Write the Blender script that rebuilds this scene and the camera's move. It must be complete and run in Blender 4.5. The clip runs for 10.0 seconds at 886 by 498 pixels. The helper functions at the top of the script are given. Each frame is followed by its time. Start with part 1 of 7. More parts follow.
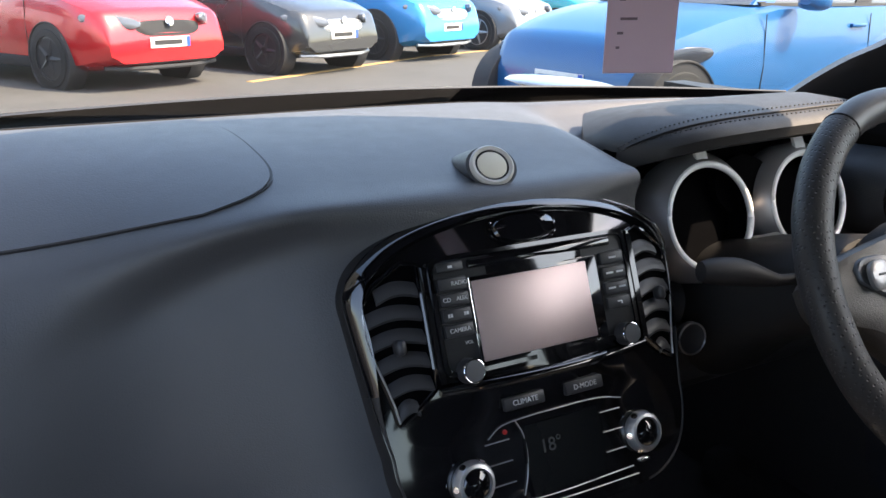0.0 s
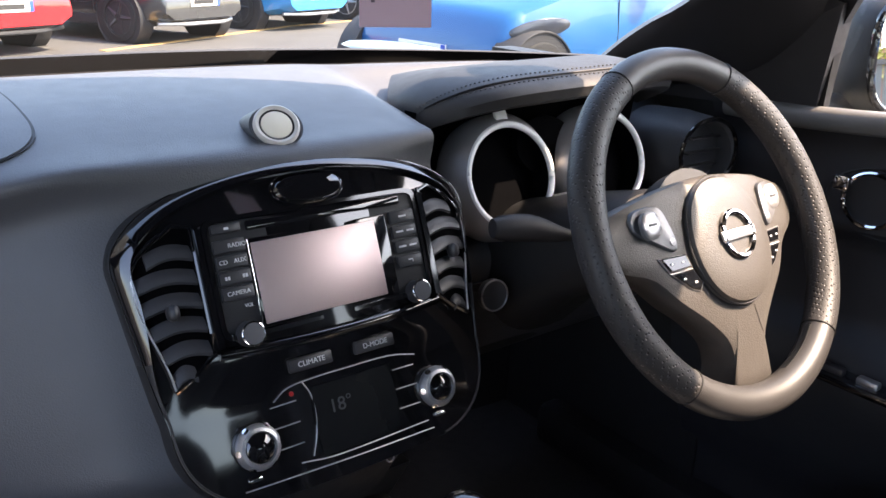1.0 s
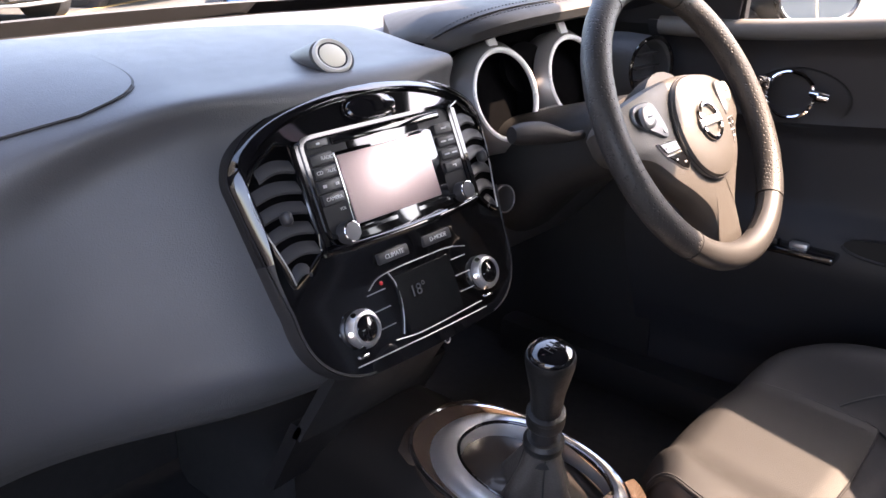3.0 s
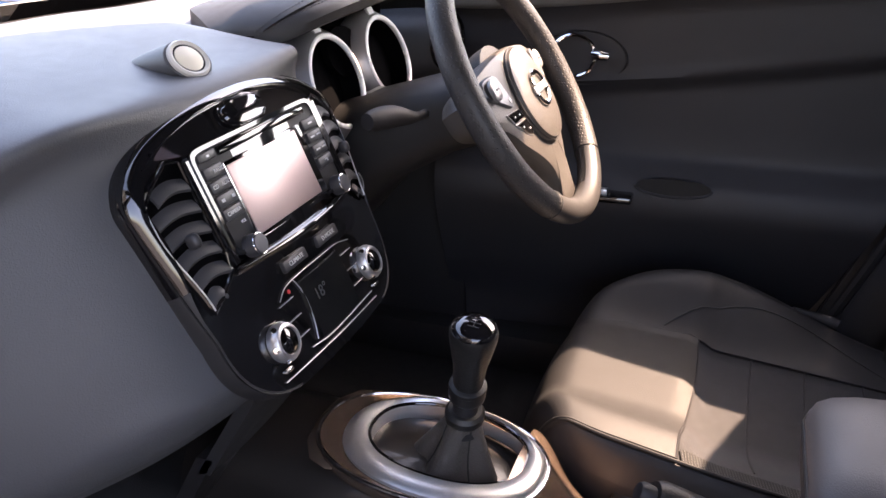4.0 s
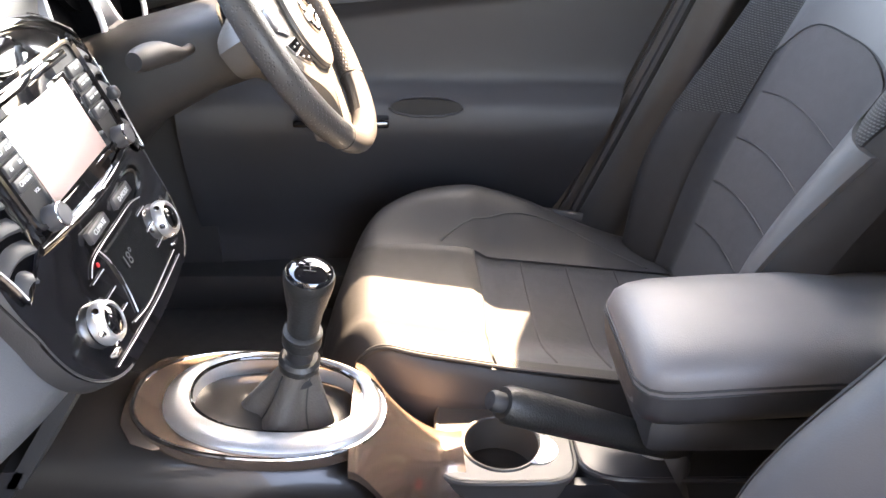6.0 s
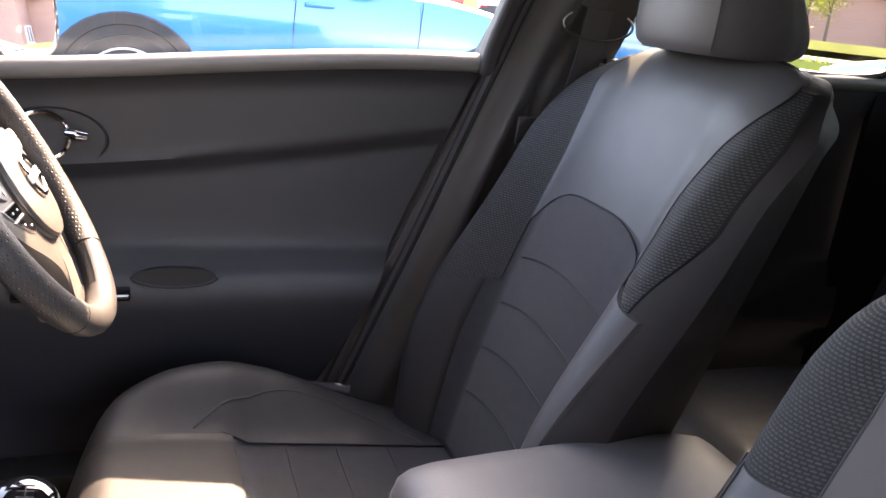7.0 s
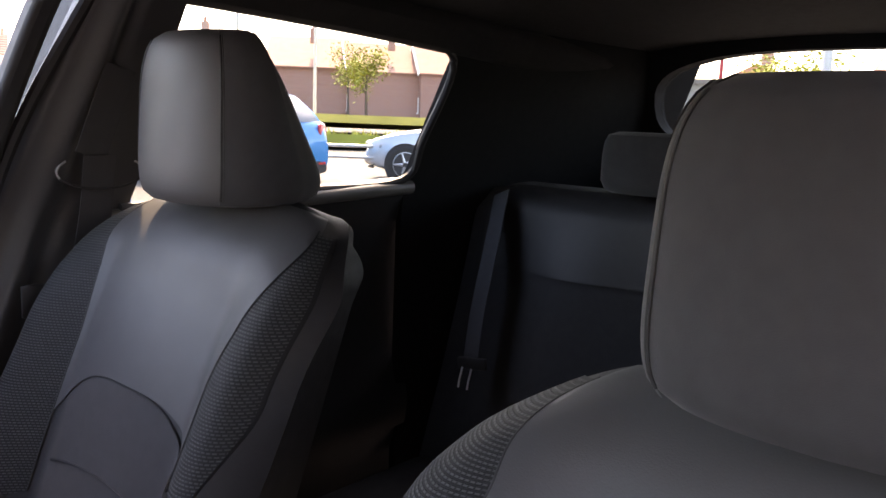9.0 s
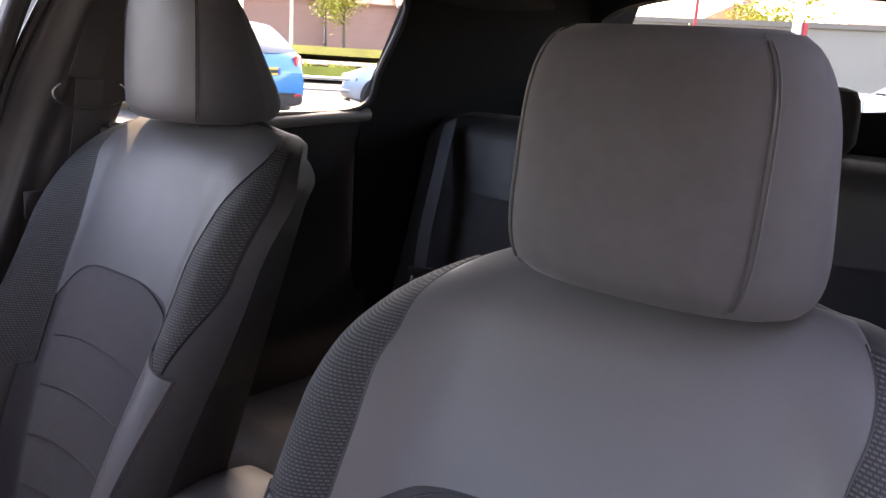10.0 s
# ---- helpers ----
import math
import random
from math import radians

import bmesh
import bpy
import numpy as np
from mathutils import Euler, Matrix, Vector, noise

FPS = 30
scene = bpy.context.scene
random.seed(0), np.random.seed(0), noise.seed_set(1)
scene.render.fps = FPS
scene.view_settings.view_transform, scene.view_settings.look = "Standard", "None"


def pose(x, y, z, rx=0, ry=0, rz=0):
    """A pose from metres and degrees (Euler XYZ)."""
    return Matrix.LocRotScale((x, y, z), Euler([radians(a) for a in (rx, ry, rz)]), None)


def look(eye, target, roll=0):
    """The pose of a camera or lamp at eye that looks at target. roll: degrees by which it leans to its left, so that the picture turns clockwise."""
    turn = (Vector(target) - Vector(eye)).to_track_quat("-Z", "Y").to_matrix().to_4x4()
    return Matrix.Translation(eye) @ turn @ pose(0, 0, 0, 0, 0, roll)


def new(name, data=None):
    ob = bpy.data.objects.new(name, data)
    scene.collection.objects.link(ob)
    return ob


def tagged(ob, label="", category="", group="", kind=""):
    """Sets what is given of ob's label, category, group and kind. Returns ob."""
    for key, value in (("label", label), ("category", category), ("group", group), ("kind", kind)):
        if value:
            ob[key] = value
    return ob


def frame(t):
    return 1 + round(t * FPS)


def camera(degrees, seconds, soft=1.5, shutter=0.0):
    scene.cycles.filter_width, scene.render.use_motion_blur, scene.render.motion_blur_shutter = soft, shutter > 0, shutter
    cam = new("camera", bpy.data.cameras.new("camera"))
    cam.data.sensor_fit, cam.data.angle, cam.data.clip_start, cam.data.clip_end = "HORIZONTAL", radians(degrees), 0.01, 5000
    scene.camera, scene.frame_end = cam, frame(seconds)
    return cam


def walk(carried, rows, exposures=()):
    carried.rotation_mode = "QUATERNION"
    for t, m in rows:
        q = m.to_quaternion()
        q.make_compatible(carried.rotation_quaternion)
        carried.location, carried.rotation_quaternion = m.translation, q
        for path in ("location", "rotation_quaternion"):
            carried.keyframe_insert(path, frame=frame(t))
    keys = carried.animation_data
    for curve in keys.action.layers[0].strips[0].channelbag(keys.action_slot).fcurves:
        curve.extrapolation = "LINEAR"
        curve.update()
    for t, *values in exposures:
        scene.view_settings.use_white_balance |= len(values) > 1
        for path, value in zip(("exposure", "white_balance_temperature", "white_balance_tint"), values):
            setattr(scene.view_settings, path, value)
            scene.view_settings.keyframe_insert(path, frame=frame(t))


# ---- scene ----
cam = camera(56.6, 10.0)
PATH = [
    (0, (-0.407, -0.543, 1.176), (0.525, 1.115, 0.557), 1.0),
    (0.5, (-0.366, -0.57, 1.164), (0.663, 1.016, 0.511), 1.7),
    (1, (-0.336, -0.589, 1.166), (0.829, 0.891, 0.492), 2.3),
    (1.5, (-0.334, -0.599, 1.163), (0.963, 0.76, 0.475), 1.2),
    (2, (-0.416, -0.587, 1.149), (0.938, 0.698, 0.431), -0.0),
    (2.2, (-0.449, -0.593, 1.144), (0.892, 0.698, 0.413), -0.3),
    (3.3, (-0.602, -0.542, 1.147), (0.836, 0.617, 0.38), -0.3),
    (3.5, (-0.618, -0.495, 1.153), (0.91, 0.534, 0.375), -0.5),
    (4, (-0.66, -0.413, 1.162), (1.048, 0.234, 0.349), -1.4),
    (4.5, (-0.678, -0.409, 1.153), (1.021, 0.019, 0.188), -1.7),
    (5, (-0.688, -0.417, 1.15), (0.953, -0.091, 0.055), -1.6),
    (5.2, (-0.692, -0.408, 1.135), (0.967, -0.143, 0.05), -1.8),
    (6.3, (-0.641, -0.255, 1.165), (1.131, -0.471, 0.263), 2.9),
    (6.5, (-0.629, -0.261, 1.163), (1.163, -0.554, 0.324), 3.6),
    (7, (-0.57, -0.271, 1.144), (1.215, -0.957, 0.561), 6.5),
    (7.5, (-0.467, -0.274, 1.148), (1.195, -1.32, 0.767), 4.4),
    (8, (-0.421, -0.299, 1.177), (1.102, -1.551, 0.844), 2.3),
    (8.5, (-0.426, -0.349, 1.203), (0.967, -1.748, 0.883), 1.6),
    (9, (-0.495, -0.394, 1.222), (0.799, -1.885, 0.901), 2.2),
    (9.5, (-0.589, -0.352, 1.229), (0.647, -1.877, 0.848), 2.8),
    (10, (-0.671, -0.276, 1.226), (0.556, -1.784, 0.757), 3.4),
]
walk(cam, [(t, look(e, g, r)) for t, e, g, r in PATH], [(0, 2.6, 6900, 13), (0.5, 2.8, 6950, 16), (1.0, 3.08, 6950, 18), (2.2, 3.42, 7250, 22), (3.3, 3.72, 7450, 25), (4.0, 3.62, 7700, 27), (4.5, 3.85, 7850, 27), (4.8, 4.6, 8000, 26), (5.2, 5.3, 8250, 24), (6.3, 5.55, 8050, 16), (6.6, 5.46, 7950, 18), (7.0, 4.62, 7950, 24), (7.5, 3.62, 7900, 23), (8.0, 3.7, 7900, 29), (8.5, 3.95, 7950, 30), (9.0, 3.96, 7950, 28), (9.5, 4.04, 7850, 29), (10, 4.5, 8100, 31)])

# ---- world and sun ----
SUN_TO = Vector((0.385, -0.350, 0.640)).normalized()
world = bpy.data.worlds.new("world")
scene.world = world
world.use_nodes = True
wn = world.node_tree
sky = wn.nodes.new("ShaderNodeTexSky")
sky.sky_type = "NISHITA"
sky.sun_disc = False
sky.sun_elevation = math.asin(SUN_TO.z)
sky.sun_rotation = math.atan2(SUN_TO.x, SUN_TO.y)
sky.air_density, sky.dust_density, sky.ozone_density = 1.0, 2.5, 1.0
wn.links.new(sky.outputs[0], wn.nodes["Background"].inputs[0])
wn.nodes["Background"].inputs[1].default_value = 0.13
sun_data = bpy.data.lights.new("sun", "SUN")
sun_data.energy, sun_data.angle, sun_data.color = 2.3, radians(0.6), (1.0, 0.83, 0.64)
sun = new("sun", sun_data)
sun.matrix_world = look((0, 0, 30), Vector((0, 0, 30)) - SUN_TO)


# ---- materials ----
def mat(name, color, rough=0.5, metal=0.0, vary=0.15, scale=60.0, bump=0.0, bump_scale=900.0, coat=0.0, spec=0.5, sheen=0.0):
    """A surface with grain at two scales: slow stains and fine relief."""
    m = bpy.data.materials.new(name)
    m.use_nodes = True
    t = m.node_tree
    b = t.nodes["Principled BSDF"]
    b.inputs["Metallic"].default_value = metal
    b.inputs["Coat Weight"].default_value = coat
    b.inputs["Coat Roughness"].default_value = 0.05
    b.inputs["Specular IOR Level"].default_value = spec
    b.inputs["Sheen Weight"].default_value = sheen
    co = t.nodes.new("ShaderNodeTexCoord")
    n = t.nodes.new("ShaderNodeTexNoise")
    n.inputs["Scale"].default_value, n.inputs["Detail"].default_value = scale * 0.15, 5
    t.links.new(co.outputs["Object"], n.inputs["Vector"])
    ramp = t.nodes.new("ShaderNodeMix")
    ramp.data_type = "RGBA"
    ramp.inputs[6].default_value = (*[c * (1 - vary) for c in color], 1)
    ramp.inputs[7].default_value = (*[min(1, c * (1 + vary)) for c in color], 1)
    t.links.new(n.outputs["Fac"], ramp.inputs[0])
    t.links.new(ramp.outputs[2], b.inputs["Base Color"])
    r = t.nodes.new("ShaderNodeMapRange")
    r.inputs[3].default_value, r.inputs[4].default_value = max(0.02, rough * 0.85), min(1, rough * 1.15)
    n2 = t.nodes.new("ShaderNodeTexNoise")
    n2.inputs["Scale"].default_value = scale
    t.links.new(co.outputs["Object"], n2.inputs["Vector"])
    t.links.new(n2.outputs["Fac"], r.inputs[0])
    t.links.new(r.outputs[0], b.inputs["Roughness"])
    if bump:
        n3 = t.nodes.new("ShaderNodeTexNoise")
        n3.inputs["Scale"].default_value, n3.inputs["Detail"].default_value = bump_scale, 3
        t.links.new(co.outputs["Object"], n3.inputs["Vector"])
        bp = t.nodes.new("ShaderNodeBump")
        bp.inputs["Strength"].default_value, bp.inputs["Distance"].default_value = bump, 0.002
        t.links.new(n3.outputs["Fac"], bp.inputs["Height"])
        t.links.new(bp.outputs[0], b.inputs["Normal"])
    return m


def glow(name, color, strength):
    m = mat(name, color, 0.4)
    b = m.node_tree.nodes["Principled BSDF"]
    b.inputs["Emission Color"].default_value = (*color, 1)
    b.inputs["Emission Strength"].default_value = strength
    return m


def glass(name, tint=(1, 1, 1), rough=0.0, gloss=0.55):
    """A thin pane: clear, with a mirror sheen at grazing angles."""
    m = bpy.data.materials.new(name)
    m.use_nodes = True
    t = m.node_tree
    t.nodes.remove(t.nodes["Principled BSDF"])
    tr = t.nodes.new("ShaderNodeBsdfTransparent")
    tr.inputs[0].default_value = (*tint, 1)
    gl = t.nodes.new("ShaderNodeBsdfGlossy")
    gl.inputs["Roughness"].default_value = rough
    lw = t.nodes.new("ShaderNodeLayerWeight")
    lw.inputs[0].default_value = 0.5
    pw = t.nodes.new("ShaderNodeMath")
    pw.operation = "POWER"
    pw.inputs[1].default_value = 5.0
    mr = t.nodes.new("ShaderNodeMapRange")
    mr.inputs[3].default_value, mr.inputs[4].default_value = 0.025, gloss
    mx = t.nodes.new("ShaderNodeMixShader")
    t.links.new(lw.outputs["Facing"], pw.inputs[0])
    t.links.new(pw.outputs[0], mr.inputs[0])
    t.links.new(mr.outputs[0], mx.inputs[0])
    t.links.new(tr.outputs[0], mx.inputs[1])
    t.links.new(gl.outputs[0], mx.inputs[2])
    t.links.new(mx.outputs[0], t.nodes["Material Output"].inputs[0])
    return m


def weave(name, dark, light, pitch):
    """Sports mesh: rows of light threads in a dark ground, with relief."""
    m = bpy.data.materials.new(name)
    m.use_nodes = True
    t = m.node_tree
    b = t.nodes["Principled BSDF"]
    co = t.nodes.new("ShaderNodeTexCoord")
    mp = t.nodes.new("ShaderNodeMapping")
    mp.inputs["Scale"].default_value = (1 / pitch, 0.62 / pitch, 1 / pitch)
    mp.inputs["Rotation"].default_value = (0.0, 0.0, 0.0)
    t.links.new(co.outputs["UV"], mp.inputs[0])
    br = t.nodes.new("ShaderNodeTexBrick")
    br.offset = 0.5
    br.inputs["Color1"].default_value = (*light, 1)
    br.inputs["Color2"].default_value = (*[c * 0.7 for c in light], 1)
    br.inputs["Mortar"].default_value = (*dark, 1)
    br.inputs["Scale"].default_value = 1.0
    br.inputs["Mortar Size"].default_value = 0.2
    br.inputs["Mortar Smooth"].default_value = 0.6
    br.inputs["Brick Width"].default_value = 1.0
    br.inputs["Row Height"].default_value = 0.5
    t.links.new(mp.outputs[0], br.inputs["Vector"])
    t.links.new(br.outputs["Color"], b.inputs["Base Color"])
    b.inputs["Roughness"].default_value = 0.75
    bp = t.nodes.new("ShaderNodeBump")
    bp.invert = True
    bp.inputs["Strength"].default_value, bp.inputs["Distance"].default_value = 0.8, 0.0015
    t.links.new(br.outputs["Fac"], bp.inputs["Height"])
    t.links.new(bp.outputs[0], b.inputs["Normal"])
    return m


DASH = mat("soft_dash_plastic", (0.084, 0.086, 0.092), 0.44, vary=0.06, scale=40, bump=0.25, bump_scale=700)
HARD = mat("dark_hard_plastic", (0.024, 0.0235, 0.0245), 0.5, vary=0.1, scale=40, bump=0.2, bump_scale=900)
TRIM = mat("charcoal_door_plastic", (0.030, 0.030, 0.034), 0.46, vary=0.08, scale=30, bump=0.25, bump_scale=800)
PIANO = mat("piano_black", (0.006, 0.006, 0.007), 0.07, vary=0.1, coat=1.0)
BLACK = mat("matt_black", (0.015, 0.015, 0.016), 0.6)
RUBBER = mat("soft_touch_rubber", (0.014, 0.014, 0.016), 0.6)
BUTTON = mat("button_grey", (0.035, 0.035, 0.038), 0.4)
SILVER = mat("satin_silver", (0.66, 0.66, 0.67), 0.36, 0.85, vary=0.04)
CHROME = mat("chrome", (0.8, 0.8, 0.82), 0.08, 1.0, vary=0.02)
LEATHER = mat("wheel_leather", (0.045, 0.043, 0.043), 0.40, vary=0.12, scale=50, bump=0.14, bump_scale=1100)
SEATGREY = mat("grey_seat_leather", (0.070, 0.068, 0.070), 0.50, vary=0.08, scale=35, bump=0.12, bump_scale=650, spec=0.4)
SEATDARK = mat("dark_seat_cloth", (0.0215, 0.0215, 0.0245), 0.85, vary=0.2, scale=70, bump=0.3, bump_scale=1500, sheen=0.2)
SEATSIDE = mat("black_seat_side_vinyl", (0.026, 0.025, 0.027), 0.55, vary=0.1, bump=0.2)
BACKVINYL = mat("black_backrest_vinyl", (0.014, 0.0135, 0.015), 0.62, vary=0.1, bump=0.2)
MESHFAB = weave("seat_mesh", (0.006, 0.006, 0.007), (0.062, 0.062, 0.062), 0.0042)
STITCH = mat("grey_thread", (0.05, 0.05, 0.05), 0.8)
# Pale pink base paints the glare of the windows on the screen.
SCREEN = mat("screen_painted_glare", (0.70, 0.54, 0.51), 0.42, 0.68, vary=0.04, spec=0.8)
LCD = mat("lcd_glass", (0.008, 0.009, 0.010), 0.2, spec=0.3)
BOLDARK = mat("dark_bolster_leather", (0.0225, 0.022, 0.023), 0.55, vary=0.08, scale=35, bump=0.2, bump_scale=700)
DIALB = mat("dial_black", (0.002, 0.002, 0.0024), 0.9, spec=0.03)
# Near-black base puts the rear cabin's blocked light into the colour.
QTRIM = mat("shade_dark_quarter_plastic", (0.013, 0.013, 0.014), 0.85, vary=0.1, bump=0.2, spec=0.15)
# Lighter than the seat leather: windscreen skylight is put into the colour.
ARMGREY = mat("skylit_armrest_leather", (0.118, 0.112, 0.113), 0.48, vary=0.08, scale=35, bump=0.2, bump_scale=700)
PRINT = mat("white_print", (0.62, 0.62, 0.62), 0.5)
REDPL = mat("red_buckle_plastic", (0.55, 0.02, 0.02), 0.35)
ROOFCLOTH = mat("headliner_cloth", (0.014, 0.014, 0.015), 0.95, bump=0.2, bump_scale=1200)
CARPET = mat("black_carpet", (0.012, 0.012, 0.013), 0.95, vary=0.3, bump=0.5, bump_scale=600)
CLEAR = glass("window_glass", (0.93, 0.96, 0.95))
REARGLASS = glass("tinted_rear_glass", (0.70, 0.73, 0.71))
CONSOLE = mat("console_dark_gloss", (0.026, 0.022, 0.020), 0.34, 0.3, vary=0.05, coat=0.3)
BELT = mat("black_belt_webbing", (0.035, 0.035, 0.04), 0.7, bump=0.4, bump_scale=1500)


# ---- mesh helpers ----
def part(name, bm, material, parent=None, label="", smooth=True):
    """Links a bmesh as one mesh object under a thing or a part."""
    me = bpy.data.meshes.new(name)
    bmesh.ops.recalc_face_normals(bm, faces=bm.faces)
    if smooth:
        for f in bm.faces:
            f.smooth = True
        for e in bm.edges:
            if len(e.link_faces) == 2 and e.calc_face_angle(0) > 0.7:
                e.smooth = False
    bm.to_mesh(me)
    bm.free()
    me.materials.append(material)
    ob = new(name, me)
    if parent:
        ob.parent = parent
    if label:
        ob["label"] = label
    return ob


def thing(name, label, category, group="", kind=""):
    return tagged(new(name), label, category, group, kind)


def box(sx, sy, sz, at=(0, 0, 0), bevel=0.0, rot=None, bm=None, seg=2):
    bm = bm or bmesh.new()
    r = bmesh.ops.create_cube(bm, size=1)
    vs = r["verts"]
    bmesh.ops.scale(bm, vec=(sx, sy, sz), verts=vs)
    if bevel:
        es = list({e for v in vs for e in v.link_edges})
        rb = bmesh.ops.bevel(bm, geom=es, offset=bevel, segments=seg, affect="EDGES", profile=0.5)
        vs = list({v for f in rb["faces"] for v in f.verts} | {v for v in vs if v.is_valid})
    m = Matrix.Translation(at)
    if rot is not None:
        m = m @ rot.to_4x4()
    bmesh.ops.transform(bm, matrix=m, verts=[v for v in vs if v.is_valid])
    return bm


def loft(rings, caps=True, closed=True, bm=None):
    """A body through rings of equal numbers of points."""
    bm = bm or bmesh.new()
    vv = [[bm.verts.new(p) for p in r] for r in rings]
    n = len(rings[0])
    for a, b in zip(vv, vv[1:]):
        for i in range(n if closed else n - 1):
            bm.faces.new((a[i], a[(i + 1) % n], b[(i + 1) % n], b[i]))
    if caps and closed:
        bm.faces.new(list(reversed(vv[0])))
        bm.faces.new(vv[-1])
    return bm


def ellipse(c, ax, ay, rx, ry, n=24, power=2.0, a0=0.0):
    """A ring of points, a superellipse in the plane of ax and ay."""
    out = []
    for i in range(n):
        a = a0 + 2 * math.pi * i / n
        ca, sa = math.cos(a), math.sin(a)
        k = 2.0 / power
        out.append(Vector(c) + Vector(ax) * rx * math.copysign(abs(ca) ** k, ca) + Vector(ay) * ry * math.copysign(abs(sa) ** k, sa))
    return out


def catmull(pts, n):
    """n points along a smooth line through pts."""
    P = [np.array(p, float) for p in pts]
    P = [2 * P[0] - P[1]] + P + [2 * P[-1] - P[-2]]
    out = []
    segs = len(P) - 3
    for k in range(n):
        u = k / (n - 1) * segs
        i = min(int(u), segs - 1)
        t = u - i
        a, b, c, d = P[i:i + 4]
        out.append(0.5 * (2 * b + (c - a) * t + (2 * a - 5 * b + 4 * c - d) * t * t + (3 * b - a - 3 * c + d) * t ** 3))
    return out


def sweep(path, radius, n=10, closed=False, caps=True, flat=None, bm=None):
    """A tube along a path; radius a number or one for each point; flat = (width, thickness, up) for a band."""
    pts = [Vector(p) for p in path]
    m = len(pts)
    rings = []
    up = Vector((0.13, 0.21, 0.97))
    for i, p in enumerate(pts):
        a = pts[(i - 1) % m] if closed else pts[max(i - 1, 0)]
        b = pts[(i + 1) % m] if closed else pts[min(i + 1, m - 1)]
        t = (b - a).normalized()
        if flat:
            side = t.cross(Vector(flat[2])).normalized()
            u = side.cross(t).normalized()
            w, h = flat[0] / 2, flat[1] / 2
            rings.append([p + side * w + u * h, p + side * w - u * h, p - side * w - u * h, p - side * w + u * h])
        else:
            r = radius[i] if isinstance(radius, (list, tuple)) else radius
            side = t.cross(up)
            side = side.normalized() if side.length > 1e-4 else t.cross(Vector((1, 0, 0))).normalized()
            u = side.cross(t).normalized()
            rings.append([p + side * r * math.cos(q) + u * r * math.sin(q) for q in (2 * math.pi * k / n for k in range(n))])
    if closed:
        rings.append(rings[0])
        out = loft(rings, caps=False, bm=bm)
        bmesh.ops.remove_doubles(out, verts=out.verts, dist=1e-6)
        return out
    return loft(rings, caps=caps, bm=bm)


def lathe(profile, centre, axis, n=28, bm=None):
    """Turns (radius, height) pairs round an axis."""
    q = Vector(axis).normalized().to_track_quat("Z", "Y")
    rings = []
    for r, h in profile:
        rings.append([Vector(centre) + q @ Vector((max(r, 1e-4) * math.cos(a), max(r, 1e-4) * math.sin(a), h)) for a in (2 * math.pi * k / n for k in range(n))])
    return loft(rings, caps=True, bm=bm)


def slab(outer, back, bm=None):
    """A flat closed outline pushed along back to a body."""
    bm = bm or bmesh.new()
    a = [bm.verts.new(p) for p in outer]
    b = [bm.verts.new(Vector(p) + Vector(back)) for p in outer]
    n = len(a)
    bm.faces.new(a)
    bm.faces.new(list(reversed(b)))
    for i in range(n):
        bm.faces.new((a[i], b[i], b[(i + 1) % n], a[(i + 1) % n]))
    return bm


def sheet(fn, nu, nv, thick=(0, 0, 0), keep=None, bm=None, uvs=None):
    """A surface fn(u, v) with u, v in 0..1, given thickness along a vector. keep(u, v) picks faces."""
    bm = bm or bmesh.new()
    P = [[Vector(fn(i / nu, j / nv)) for j in range(nv + 1)] for i in range(nu + 1)]
    T = Vector(thick)
    uvl = bm.loops.layers.uv.new("UVMap") if uvs else None
    A = {}
    B = {}
    faces = [(i, j) for i in range(nu) for j in range(nv) if keep is None or keep((i + 0.5) / nu, (j + 0.5) / nv)]
    have = set(faces)

    def va(d, i, j, off):
        if (i, j) not in d:
            d[(i, j)] = bm.verts.new(P[i][j] + off)
        return d[(i, j)]

    for i, j in faces:
        q = [(i, j), (i + 1, j), (i + 1, j + 1), (i, j + 1)]
        f = bm.faces.new([va(A, *k, Vector()) for k in q])
        if uvs:
            for l, k in zip(f.loops, q):
                l[uvl].uv = uvs(k[0] / nu, k[1] / nv)
        if T.length > 0:
            bm.faces.new([va(B, *k, T) for k in reversed(q)])
            for (di, dj), e in (((-1, 0), (0, 3)), ((1, 0), (1, 2)), ((0, -1), (0, 1)), ((0, 1), (3, 2))):
                if (i + di, j + dj) not in have:
                    k1, k2 = q[e[0]], q[e[1]]
                    bm.faces.new([va(A, *k1, Vector()), va(A, *k2, Vector()), va(B, *k2, T), va(B, *k1, T)])
    return bm


def sstep(a, b, x):
    t = min(1, max(0, (x - a) / (b - a)))
    return t * t * (3 - 2 * t)


def lerp(a, b, t):
    return a + (b - a) * t


def text(name, s, size, m, material, parent, depth=0.0003):
    cu = bpy.data.curves.new(name, "FONT")
    cu.body, cu.size, cu.extrude, cu.align_x, cu.align_y = s, size, depth, "CENTER", "CENTER"
    tmp = bpy.data.objects.new("tmp", cu)
    scene.collection.objects.link(tmp)
    me = bpy.data.meshes.new_from_object(tmp.evaluated_get(bpy.context.evaluated_depsgraph_get()))
    bpy.data.objects.remove(tmp)
    me.transform(m)
    me.materials.clear()
    me.materials.append(material)
    ob = new(name, me)
    ob.parent = parent
    return ob


# ================= CABIN SHELL =================
floor = part("floor", box(1.60, 3.1, 0.05, (0, -0.85, 0.255)), CARPET)
tagged(floor, "black carpeted car floor pan", "floor", kind="structure")

